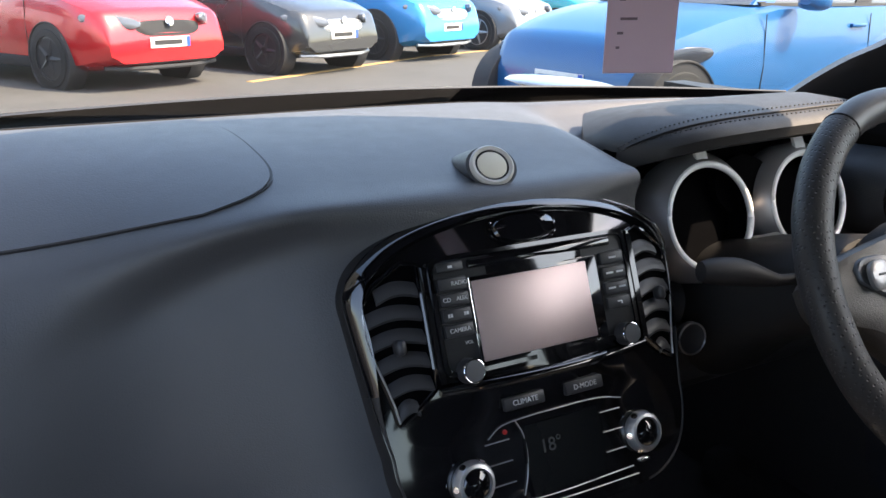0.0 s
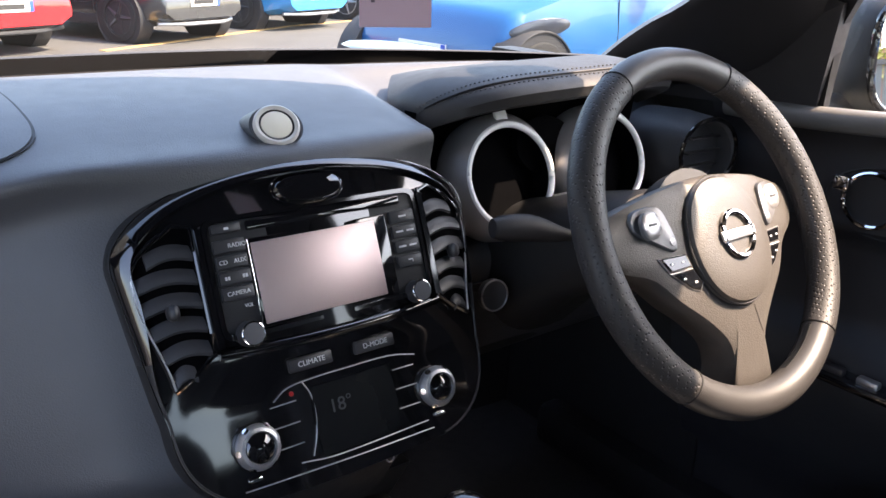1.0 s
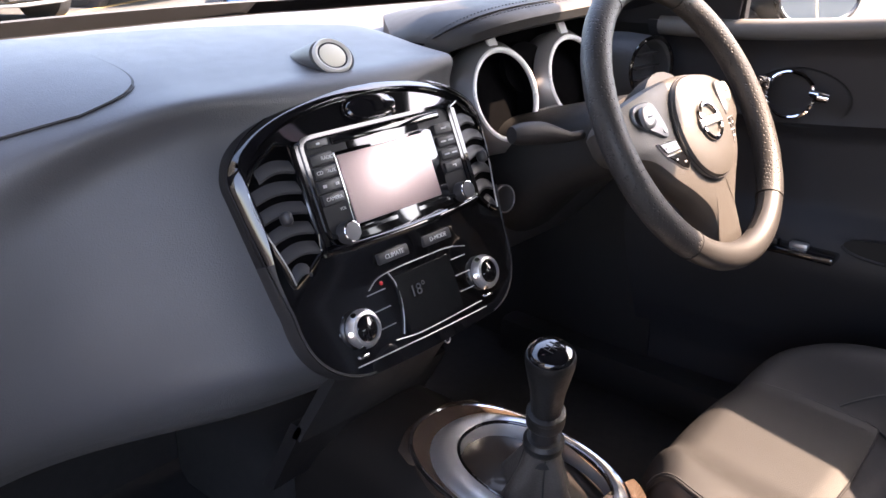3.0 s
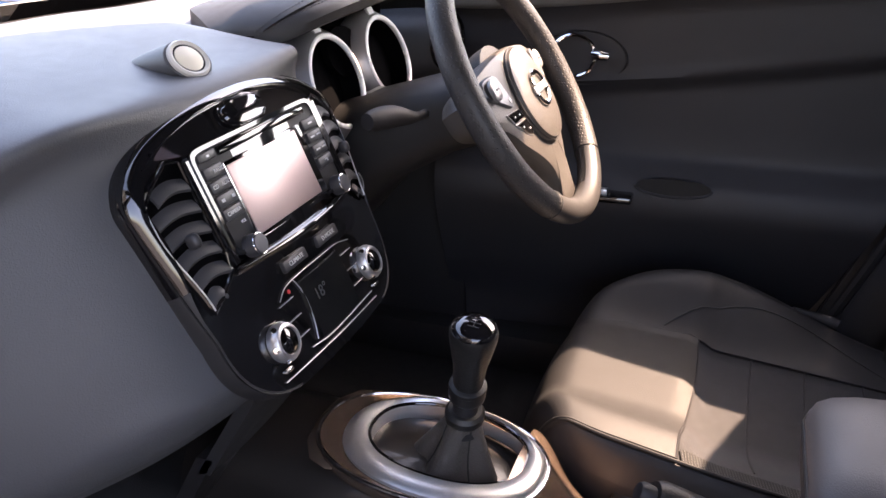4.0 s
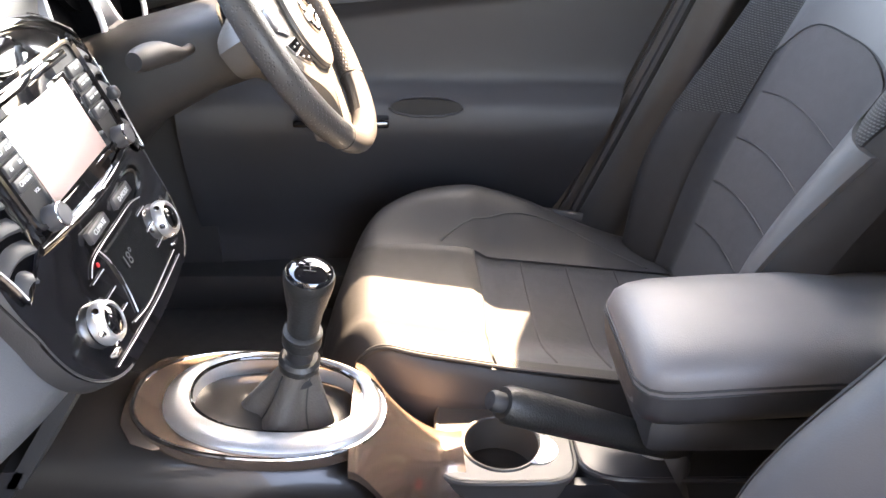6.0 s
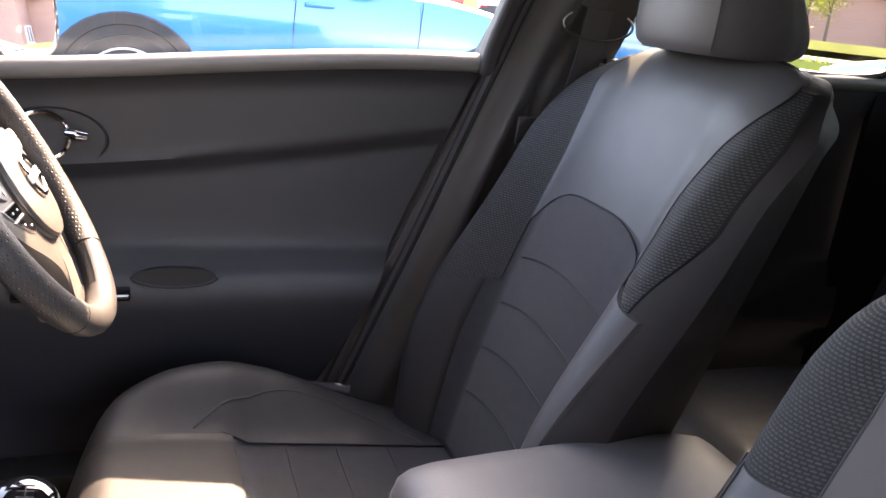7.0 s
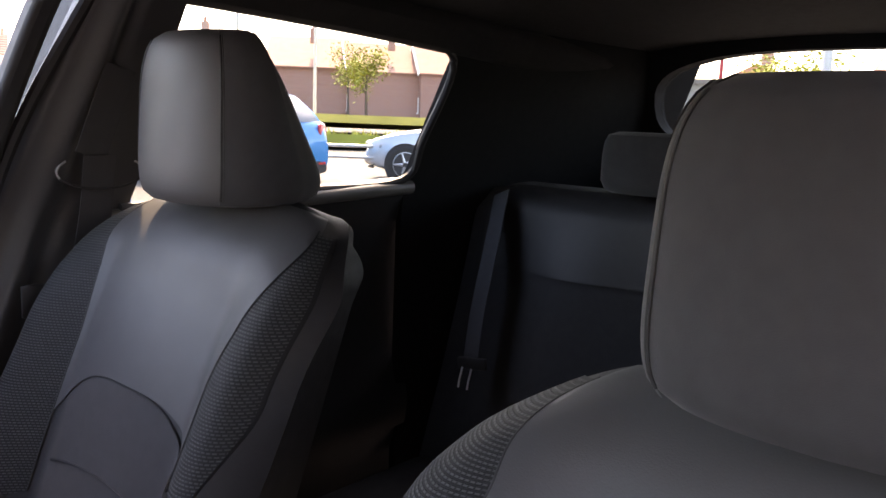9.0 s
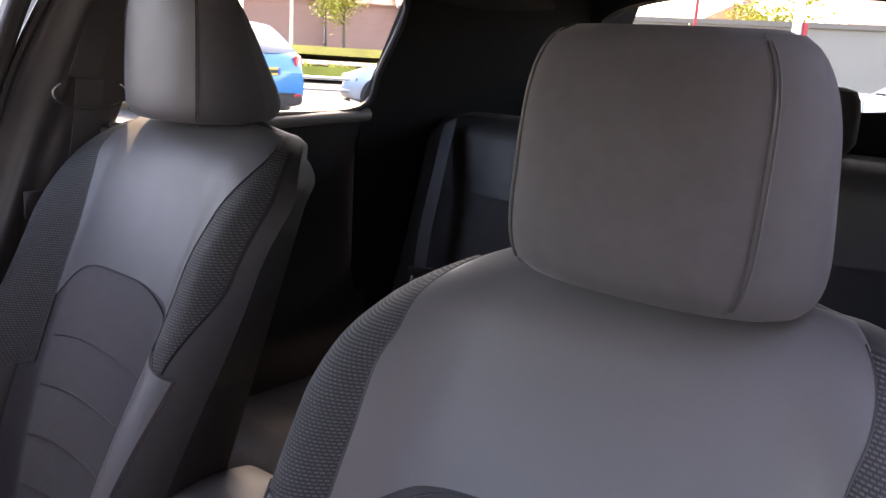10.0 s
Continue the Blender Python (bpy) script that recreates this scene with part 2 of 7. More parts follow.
# The front edge runs forward, out of view, to shade the dash.
def roof_pt(u, v):
    x, y = lerp(-0.58, 0.58, u), lerp(0.11 - 0.37 * abs(2 * u - 1) ** 2.5, -2.30, v)
    return (x, y, 1.452 - 0.20 * abs(x) ** 2.5 - 0.052 * ((y + 1.0) / 1.1) ** 2 * (1 if y > -1 else 0.75))
ceiling = part("ceiling", sheet(roof_pt, 24, 24, (0, 0, 0.03)), ROOFCLOTH)
tagged(ceiling, "dark cloth headliner above both seat rows", "headliner", kind="structure")

def side_x(z):
    """Inner face of the side wall: leans in above the belt."""
    return 0.69 if z < 1.06 else 0.69 - 0.40 * (z - 1.06)

def beam(name, pts, width, depth, label, material, up=(1, 0, 0.3), n=18):
    ob = part(name, sweep(catmull(pts, n), 0, flat=(width, depth, up)), material)
    md = ob.modifiers.new("bevel", "BEVEL")
    md.width, md.segments, md.limit_method = min(width, depth) * 0.35, 3, "ANGLE"
    return tagged(ob, label, "pillar trim", kind="structure")

# centre pillar beside the driver seat: soft waisted moulding
def bp(u, v):
    z = lerp(0.30, 1.43, v)
    y0 = -0.626 - 0.41 * (min(z, 1.06) - 0.62) - 0.34 * max(0, z - 1.06)
    wdt = lerp(0.30, 0.20, sstep(0.5, 1.05, z)) - 0.07 * sstep(1.05, 1.4, z)
    y = y0 - u * wdt
    bulge = 0.016 * sstep(0.0, 0.12, u) + 0.022 * math.exp(-((u - 0.34) / 0.13) ** 2) + 0.014 * sstep(0.45, 0.62, u)
    return (side_x(z) + 0.012 - bulge, y, z)
part("trim_pillar_b", sheet(bp, 48, 30, (0.016, 0, 0)), mat("pillar_plastic", (0.046, 0.046, 0.050), 0.42, vary=0.06, scale=30, bump=0.2, bump_scale=900))
seal_b = part("trim_pillar_seal", sweep([Vector(bp(0, v)) + Vector((0.040, -0.014, 0)) for v in np.linspace(0, 1, 24)], 0, flat=(0.062, 0.030, (0, 1, 0))), RUBBER)
tagged(seal_b, "black rubber seal along the front of the centre pillar", "door seal", kind="structure")
sash = part("trim_window_sash", sweep(catmull([(0.684, -0.790, 1.03), (0.672, -0.797, 1.09), (0.640, -0.822, 1.20), (0.598, -0.850, 1.31), (0.560, -0.872, 1.39)], 24), 0, flat=(0.036, 0.030, (0, 1, 0.27))), RUBBER)
md = sash.modifiers.new("bevel", "BEVEL")
md.width, md.segments, md.limit_method = 0.009, 3, "ANGLE"
tagged(sash, "dark door frame along the rear of the driver window", "window frame", kind="structure")
tagged(bpy.data.objects["trim_pillar_b"], "dark plastic centre pillar trim beside the driver seat", "pillar trim", kind="structure")
part("trim_pillar_b_near", sheet(lambda u, v: (-bp(u, v)[0], bp(u, v)[1] - 0.10, bp(u, v)[2]), 10, 20, (-0.07, 0, 0)), TRIM)
tagged(bpy.data.objects["trim_pillar_b_near"], "dark centre pillar trim beside the passenger seat", "pillar trim", kind="structure")
seal = part("trim_door_seal", sweep(catmull([(0.662, -0.545, 0.40), (0.668, -0.688, 0.75), (0.672, -0.800, 1.04), (0.635, -0.85, 1.20), (0.57, -0.92, 1.37)], 24), 0.009, 8), RUBBER)
tagged(seal, "black rubber door seal along the centre pillar", "door seal", kind="structure")

A_IN = catmull([(0.70, 0.36, 0.99), (0.66, 0.305, 1.015), (0.625, 0.235, 1.052), (0.60, 0.165, 1.087), (0.575, 0.085, 1.122), (0.54, -0.05, 1.205), (0.50, -0.20, 1.31), (0.465, -0.29, 1.385)], 60)
A_OUT = catmull([(0.74, 0.16, 0.98), (0.73, 0.08, 0.995), (0.715, 0.0, 1.03), (0.70, -0.05, 1.08), (0.67, -0.10, 1.16), (0.62, -0.18, 1.25), (0.57, -0.27, 1.33), (0.53, -0.34, 1.39)], 60)
def at_curve(c, v):
    return Vector(c[min(59, int(round(v * 59)))])
for s, nm, lab in ((1, "trim_roof_rail", "dark roof rail trim above the side windows"), (-1, "trim_roof_rail_near", "dark roof rail trim above the open door")):
    beam(nm, [(s * 0.46, 0.00, 1.29), (s * 0.53, -0.25, 1.375), (s * 0.557, -0.8, 1.405), (s * 0.555, -1.25, 1.398), (s * 0.54, -1.70, 1.372), (s * 0.50, -2.2, 1.33)], 0.085, 0.06, lab, ROOFCLOTH, up=(1, 0, 0.9))
    def pillar_a(u, v, s=s):
        e, o = at_curve(A_IN, v), at_curve(A_OUT, v)
        p = e.lerp(o, u) + Vector((-0.022, -0.012, 0.0)) * math.sin(math.pi * u) ** 0.7
        return (s * p.x, p.y, p.z)
    part(nm.replace("roof_rail", "pillar_a"), sheet(pillar_a, 14, 30, (s * 0.03, 0.03, 0)), TRIM)
    tagged(bpy.data.objects[nm.replace("roof_rail", "pillar_a")], "dark plastic windscreen pillar trim", "pillar trim", kind="structure")
# Header bowed forward out of view so its shadow covers the dash.
beam("trim_header", [(-0.49, -0.25, 1.38), (-0.38, -0.02, 1.378), (-0.2, 0.10, 1.384), (0, 0.14, 1.386), (0.2, 0.10, 1.384), (0.38, -0.02, 1.378), (0.49, -0.25, 1.38)], 0.09, 0.04, "dark windscreen header trim bowed forward to shade the dash", ROOFCLOTH, up=(0, 0, 1))

# rear quarter trim behind the rear door window
def qt(u, v):
    z = lerp(0.36, 1.40, v)
    y = lerp(-1.575 - 0.17 * max(0, z - 1.09), -2.32, u)
    x = 0.645 - 0.345 * max(0, z - 1.06) - 0.17 * u * u - 0.012 * math.sin(4 * u)
    return (x, y, z)
for s, nm in ((1, "trim_quarter"), (-1, "trim_quarter_near")):
    q = part(nm, sheet(lambda u, v: (s * qt(u, v)[0], qt(u, v)[1], qt(u, v)[2]), 12, 16, (s * 0.014, 0, 0)), QTRIM)
    tagged(q, "plastic rear quarter trim, darkened for light blocked at the door", "pillar trim", kind="structure")
qseal = part("trim_window_seal", sweep(catmull([(0.655, -0.99, 1.068), (0.648, -1.30, 1.080), (0.634, -1.56, 1.092), (0.60, -1.588, 1.18), (0.553, -1.612, 1.325), (0.56, -1.50, 1.352), (0.567, -1.2, 1.372)], 40), 0.008, 8), RUBBER)
tagged(qseal, "black rubber seal round the rear side window", "window seal", kind="structure")

# kick panels in front of the doors, sills, near rear side wall
for s, nm in ((1, "wall_kick"), (-1, "wall_kick_near")):
    part(nm, sheet(lambda u, v: (s * (0.735 - 0.02 * v), lerp(0.07, 0.62, u), lerp(0.24, 1.005, v)), 6, 8, (s * 0.05, 0, 0)), HARD)
    tagged(bpy.data.objects[nm], "dark footwell side panel", "side wall", kind="structure")
    part(nm + "_sill", box(0.10, 1.9, 0.09, (s * 0.735, -0.55, 0.31), 0.02), HARD)
    tagged(bpy.data.objects[nm + "_sill"], "dark door sill trim", "door sill", kind="structure")
part("wall_near_rear", sheet(lambda u, v: (-0.70, lerp(-1.02, -2.32, u), lerp(0.30, 1.07, v)), 8, 6, (-0.06, 0, 0)), HARD)
# Added out of view; tinted far darker than its twin to cut light.
pg = part("window_near_rear", sheet(lambda u, v: (-0.69 + 0.13 * v, lerp(-1.02, -1.62, u), lerp(1.06, 1.40, v)), 4, 4, (-0.004, 0, 0)), glass("light_cut_glass", (0.16, 0.17, 0.17)))
tagged(pg, "unseen rear side window, tinted dark to cut light", "window", kind="structure")
tagged(bpy.data.objects["wall_near_rear"], "dark rear side wall of the car", "side wall", kind="structure")
part("firewall", sheet(lambda u, v: (lerp(-0.80, 0.80, u), 0.52 - 0.04 * abs(2 * u - 1) ** 2 + 0.05 * (1 - v), lerp(0.24, 1.0, v)), 8, 4, (0, 0.04, 0)), CARPET)
tagged(bpy.data.objects["firewall"], "dark footwell bulkhead under the dashboard", "bulkhead", kind="structure")

# ---- driver's front door ----
door = thing("car_door", "charcoal plastic driver door with scooped panel and raised glass", "car door")
def crease(y):
    """Height of the swoosh line along the door."""
    return 0.846 + 0.092 * max(0.0, (-0.17 - y) / 0.62) ** 1.15
def belt_z(y):
    """The top edge of the door rises towards the rear."""
    return 0.992 + 0.064 * (0.55 * sstep(0.0, -0.70, y) + 0.45 * min(1, max(0, -y / 0.75)))
def door_pt(u, v):
    y, z = lerp(0.10, -0.79, u), lerp(0.30, belt_z(lerp(0.10, -0.79, u)), v)
    y = lerp(0.10, -0.618 - 0.41 * (z - 0.62), u)
    x = 0.702
    x += 0.013 * sstep(crease(y) + 0.010, crease(y) - 0.020, z) * sstep(0.10, -0.12, y) - 0.004 * math.exp(-((z - crease(y) - 0.010) / 0.008) ** 2) * sstep(-0.48, -0.30, y)
    x -= 0.025 * sstep(0.735, 0.690, z) * sstep(0.4, 0.5, z)
    x -= 0.020 * math.exp(-((z - 0.655) / 0.060) ** 2)
    x += 0.035 * sstep(0.60, 0.45, z)
    x -= 0.022 * sstep(belt_z(y) - 0.06, belt_z(y), z) ** 1.5
    return (x, y, z)
part("panel", sheet(door_pt, 70, 90, (0.07, 0, 0)), TRIM, door)
# Paler than the door panel: sun on the top edge put into colour.
part("belt_edge", sweep([(0.690, lerp(0.08, -0.80, k / 24), belt_z(lerp(0.08, -0.80, k / 24)) - 0.008) for k in range(25)], 0.0155, 14), mat("belt_trim_sunlit", (0.17, 0.165, 0.16), 0.40, vary=0.05), door, "soft top edge of the door along the glass")
part("glass", sheet(lambda u, v: (side_x(lerp(1.05, 1.40, v)) + 0.03, lerp(0.03 - 0.30 * v, -0.82 - 0.12 * v, u), lerp(belt_z(lerp(0.03, -0.82, u)) - 0.01, 1.40, v)), 8, 8, (0.004, 0, 0)), CLEAR, door).visible_shadow = False
part("sail_panel", slab([(0.69, 0.20, 0.98), (0.69, -0.045, 0.99), (0.655, -0.075, 1.13), (0.60, 0.02, 1.17)], (0.03, 0, 0)), TRIM, door, "dark triangular panel at the mirror")
part("window_post", sweep([(0.70, -0.047, 0.99), (0.685, -0.058, 1.10), (0.64, -0.12, 1.20)], 0, flat=(0.014, 0.014, (1, 0, 0))), RUBBER, door)
# inner handle: dark dish, chrome ring and lever
dish = part("handle_dish", loft([[Vector((xx, -0.150 + 0.074 * k * math.cos(a), 0.893 + 0.044 * k * math.sin(a))) for a in (2 * math.pi * q / 36 for q in range(36))] for xx, k in ((0.703, 1.05), (0.7005, 1.0), (0.704, 0.90), (0.708, 0.5))]), HARD, door, "dark oval handle surround")
part("handle_ring", sweep([Vector((0.695, -0.138, 0.897)) + Vector((0, 0.036 * math.cos(a), 0.034 * math.sin(a))) for a in (2 * math.pi * k / 32 for k in range(32))], 0.0035, 8, closed=True), CHROME, dish, "thin chrome ring")
part("handle_lever", sweep([(0.694, -0.170, 0.903), (0.688, -0.184, 0.901), (0.69, -0.196, 0.899)], [0.007, 0.010, 0.008], 10), CHROME, dish, "small chrome release lever")
part("lock_lever", box(0.012, 0.022, 0.02, (0.693, -0.098, 0.912), 0.004), CHROME, dish)
# pull slot and window switches
# A flat black face paints the shade of the recess; nothing is cut.
part("pull_slot", loft([ellipse((xx, -0.318, 0.694), (0, 1, 0), (0, 0, 1), 0.060 * k, 0.014 * k, 28, 2.6) for xx, k in ((0.667, 1.0), (0.672, 0.95), (0.69, 0.8))]), BLACK, door, "pull slot, its shaded recess painted as a flat black face")
part("slot_lip", sweep([(0.6665, -0.318 + 0.062 * math.cos(a), 0.694 + 0.016 * math.sin(a)) for a in (math.pi + math.pi * k / 20 for k in range(21))], 0.0025, 6), TRIM, door)
sw = part("switch_panel", box(0.05, 0.16, 0.012, (0.664, -0.175, 0.672), 0.004), PIANO, door, "glossy black window switch panel")
for k in range(2):
    part("switch", box(0.014, 0.028, 0.010, (0.655, -0.20 + 0.045 * k, 0.682), 0.003), SILVER if k == 0 else BUTTON, sw)
# outside mirror
mir = thing("door_mirror", "dark door mirror with the car park reflected in it", "door mirror")
MC, MX = Vector((0.872, -0.092, 1.062)), Vector((0.92, -0.39, 0)).normalized()
MN = Vector((-0.39, -0.92, 0.10)).normalized()
MU = MN.cross(MX).normalized()
MU = MU if MU.z > 0 else -MU
part("housing", loft([ellipse(MC - MN * d, MX, MU, 0.100 * k, 0.084 * k, 36, 3.4) for d, k in ((-0.004, 0.95), (0.004, 1.0), (0.03, 1.03), (0.07, 0.97), (0.11, 0.78), (0.13, 0.45))], caps=True), HARD, mir)
part("mirror_glass", slab(ellipse(MC + MN * 0.006, MX, MU, 0.090, 0.075, 36, 3.4), MN * 0.003), mat("mirror", (0.92, 0.92, 0.93), 0.01, 1.0, vary=0.0), mir)
part("rim", sweep(ellipse(MC + MN * 0.006, MX, MU, 0.094, 0.079, 40, 3.4), 0.0055, 8, closed=True), PIANO, mir, "black rim round the mirror glass")
part("arm", sweep([(0.70, 0.03, 1.0), (0.76, 0.0, 0.985), (0.84, -0.03, 0.985)], 0.022, 10), HARD, mir)

# ---- rear door ----
rdoor = thing("rear_door", "dark rear door panel behind the driver seat", "car door")
part("panel", sheet(lambda u, v: (0.695 - 0.03 * math.exp(-((lerp(0.30, 1.085, v) - 0.62) / 0.08) ** 2) - 0.03 * sstep(0.85, 1, v) - 0.03 * u, lerp(-0.95, -1.60, u), lerp(0.30, 1.062 + 0.030 * u, v)), 24, 30, (0.06, 0, 0)), HARD, rdoor)
part("belt_edge", sweep([(lerp(0.662, 0.636, k / 16), lerp(-0.96, -1.590, k / 16), lerp(1.052, 1.078, k / 16)) for k in range(17)], 0.014, 12), bpy.data.materials["belt_trim_sunlit"], rdoor, "soft top edge of the rear door")
part("glass", sheet(lambda u, v: (side_x(lerp(1.06, 1.40, v)) + 0.02 - 0.03 * u, lerp(-0.95 - 0.1 * v, -1.62 - 0.05 * v, u), lerp(1.06, 1.40, v)), 8, 8, (0.004, 0, 0)), REARGLASS, rdoor)

# ---- tailgate ----
hatch = thing("tailgate", "tailgate with its rear window behind the back seat", "tailgate")
def ring_frame(outer, inner, back):
    bm = bmesh.new()
    n = len(outer)
    T = Vector(back)
    a = [bm.verts.new(p) for p in outer]
    b = [bm.verts.new(p) for p in inner]
    c = [bm.verts.new(Vector(p) + T) for p in outer]
    d = [bm.verts.new(Vector(p) + T) for p in inner]
    for i in range(n):
        j = (i + 1) % n
        bm.faces.new((a[i], a[j], b[j], b[i]))
        bm.faces.new((c[i], d[i], d[j], c[j]))
        bm.faces.new((a[i], c[i], c[j], a[j]))
        bm.faces.new((b[i], b[j], d[j], d[i]))
    return bm
wo = ellipse((0, -2.24, 1.08), (1, 0, 0), (0, 0.3, 0.95), 0.62, 0.42, 48, 6)
wi = ellipse((0, -2.21, 1.262), (1, 0, 0), (0, 0.3, 0.95), 0.435, 0.128, 48, 2.8)
part("panel", ring_frame(wo, wi, (0, -0.05, 0)), QTRIM, hatch)
part("glass", slab(ellipse((0, -2.25, 1.235), (1, 0, 0), (0, 0.3, 0.95), 0.45, 0.165, 48, 3.0), (0, -0.004, 0)), REARGLASS, hatch)
part("lower_panel", box(1.3, 0.06, 0.5, (0, -2.37, 0.50), 0.02), HARD, hatch)
shelf = part("parcel_shelf", sheet(lambda u, v: (lerp(-0.52, 0.52, u), lerp(-1.86, -2.26, v), 1.045 + 0.01 * v), 8, 6, (0, 0, -0.015)), QTRIM)
tagged(shelf, "dark parcel shelf behind the rear bench", "parcel shelf")

# ---- windscreen and bonnet ----
def ws_y(x):
    return 0.48 - (0.36 if x > 0 else 0.10) * x * x
ws = thing("windscreen", "clear windscreen with a black lower band", "windscreen")
def wsp(u, v):
    x = lerp(-0.66, 0.66, u) * lerp(1, 0.74, v)
    return (x, lerp(ws_y(x) + 0.05, 0.17 - 1.55 * x * x, v), lerp(0.995, 1.40 - 0.12 * x * x, v))
part("glass", sheet(wsp, 24, 12, (0, 0.003, 0.004)), CLEAR, ws).visible_shadow = False
part("black_band", sheet(lambda u, v: Vector(wsp(u, 0.03 + 0.075 * v)) + Vector((0, -0.004, -0.004)), 24, 3, (0, 0.002, 0.002)), PIANO, ws, "black ceramic band at the foot of the glass")
wiper = part("wiper_arm", sweep(catmull([(-0.10, 0.545, 1.012), (0.10, 0.54, 1.018), (0.28, 0.52, 1.010)], 12), [0.004] * 3 + [0.008] * 6 + [0.004] * 3, 8), PIANO, ws, "black wiper arm lying at the foot of the glass")
CARPAINT = mat("dark_car_paint", (0.05, 0.052, 0.056), 0.12, coat=1.0, vary=0.02)
bonnet = thing("bonnet", "glossy dark bonnet beyond the windscreen", "bonnet")
part("panel", sheet(lambda u, v: (lerp(-0.80, 0.80, u), lerp(ws_y(lerp(-0.7, 0.7, u)) + 0.14, 1.30 - 0.25 * (2 * u - 1) ** 2, v), 1.004 - 0.12 * v ** 1.6 - 0.03 * (2 * u - 1) ** 4), 30, 14, (0, 0, -0.02)), CARPAINT, bonnet)
part("wing_bulge", loft([ellipse((0.70, y, 0.969), (1, 0, 0), (0, 0, 1), 0.12 * k, 0.014 * k, 24) for y, k in ((0.74, 0.1), (0.78, 0.5), (0.86, 0.72), (0.95, 0.75), (1.04, 0.55), (1.10, 0.1))]), CARPAINT, bonnet, "raised wing top reflecting the sky")
tag = thing("price_tag", "pale pink price card with printed lines hanging from the mirror", "price card")
CARD = mat("pale_card", (0.74, 0.60, 0.63), 0.55, vary=0.03)
ct = CARD.node_tree
trl = ct.nodes.new("ShaderNodeBsdfTranslucent")
trl.inputs[0].default_value = (0.80, 0.62, 0.66, 1)
mxs = ct.nodes.new("ShaderNodeMixShader")
mxs.inputs[0].default_value = 0.45
ct.links.new(ct.nodes["Principled BSDF"].outputs[0], mxs.inputs[1])
ct.links.new(trl.outputs[0], mxs.inputs[2])
ct.links.new(mxs.outputs[0], ct.nodes["Material Output"].inputs[0])
BAR = mat("grey_print", (0.22, 0.16, 0.18), 0.7)
TR = Euler((0, 0, radians(-17))).to_matrix()
TC = Vector((0.012, -0.081, 1.172))
part("card", box(0.054, 0.001, 0.114, TC, 0.0, TR), CARD, tag)
for zz, wd, dx in ((1.153, 0.026, -0.006), (1.166, 0.006, -0.016), (1.143, 0.006, -0.016), (1.133, 0.003, -0.0175)):
    part("print_line", box(wd, 0.0005, 0.0018, Vector((TC.x, TC.y, zz)) + TR @ Vector((dx, -0.0009, 0))), BAR, tag)
part("string", sweep([TC + Vector((0, 0, 0.057)), (0.01, -0.08, 1.27), (0.005, -0.075, 1.30)], 0.0008, 6), PRINT, tag)
rv = thing("rear_view_mirror", "black rear-view mirror under the header", "mirror")
part("housing", box(0.24, 0.035, 0.065, (0.0, -0.085, 1.335), 0.015, seg=3), HARD, rv)
part("stem", sweep([(0, -0.06, 1.34), (0, -0.03, 1.39)], 0.012, 8), HARD, rv)

# ---- the side towards the passenger: open door and an added unseen wall blocking light ----
pd = thing("passenger_door", "dark passenger door standing wide open", "car door")
def pdoor(u, v, o=0.0):
    a = radians(62)
    d = u * 1.0
    return (-0.76 - d * math.sin(a) + o * math.cos(a), 0.12 - d * math.cos(a) - o * math.sin(a), lerp(0.32, 1.02 + 0.04 * u, v))
part("panel", sheet(pdoor, 10, 10, (0, 0.08, 0)), TRIM, pd)
part("glass", sheet(lambda u, v: (pdoor(u, 0)[0] + 0.10 * v, pdoor(u, 0)[1] + 0.03 - 0.05 * v, lerp(1.02, 1.38, v)), 4, 4, (0, 0.004, 0)), CLEAR, pd).visible_shadow = False
part("window_frame", sweep([(-0.78, 0.13, 1.02), (-0.95, -0.02, 1.30), (-1.2, -0.16, 1.40), (-1.5, -0.30, 1.38), (-1.66, -0.37, 1.06)], 0.022, 8), HARD, pd)
wn_near = part("wall_light_block", box(0.2, 5.0, 3.2, (-2.0, 1.95, 1.6), 0.02), mat("blocker_grey", (0.08, 0.08, 0.08), 0.9, vary=0.3, scale=3))
tagged(wn_near, "unseen added wall blocking light beside the open door", "wall", kind="structure")


# ================= DASHBOARD =================
dash = thing("dashboard", "dark grey soft plastic dashboard with airbag lid", "dashboard")
def stack_y(x, z):
    return 0.012 + 0.42 * (z - 0.9) + (0.9 - 0.40 * sstep(0.85, 0.80, z)) * x * x + 0.45 * max(0, z - 0.945) + 0.010 * sstep(0.85, 0.80, z)
SN = Vector((0, -1, 0.42)).normalized()
SU = Vector((0, 0.42, 1)).normalized()
SROT = Euler((radians(-22.8), 0, 0)).to_matrix()
def SP(x, z, off=0.0):
    """A point on the centre stack's face, pushed out towards the cabin by off."""
    return Vector((x + 0.008, stack_y(x, z), z)) + SN * off
def FP(x, z, off=0.0):
    """The same on the flat plane of the media unit."""
    return Vector((x + 0.006, 0.022 + 0.42 * (z - 0.9), z)) + SN * off
MID = [(0.52, 0.99), (0.42, 1.022), (0.26, 1.020), (0.12, 1.003), (0.066, 0.993), (0.048, 0.955), (0.020, 0.89), (-0.016, 0.785), (-0.022, 0.735), (0.05, 0.67), (0.30, 0.56)]
OUT = [(0.52, 0.99), (0.41, 1.025), (0.275, 1.010), (0.185, 0.975), (0.135, 0.93), (0.11, 0.87), (0.102, 0.80), (0.118, 0.73), (0.165, 0.66), (0.24, 0.60), (0.34, 0.56)]
DRV = [(0.47, 0.99), (0.37, 1.026), (0.31, 1.012), (0.24, 0.985), (0.20, 0.93), (0.17, 0.875), (0.10, 0.835), (0.115, 0.77), (0.19, 0.67), (0.27, 0.59), (0.37, 0.54)]
NV = 80
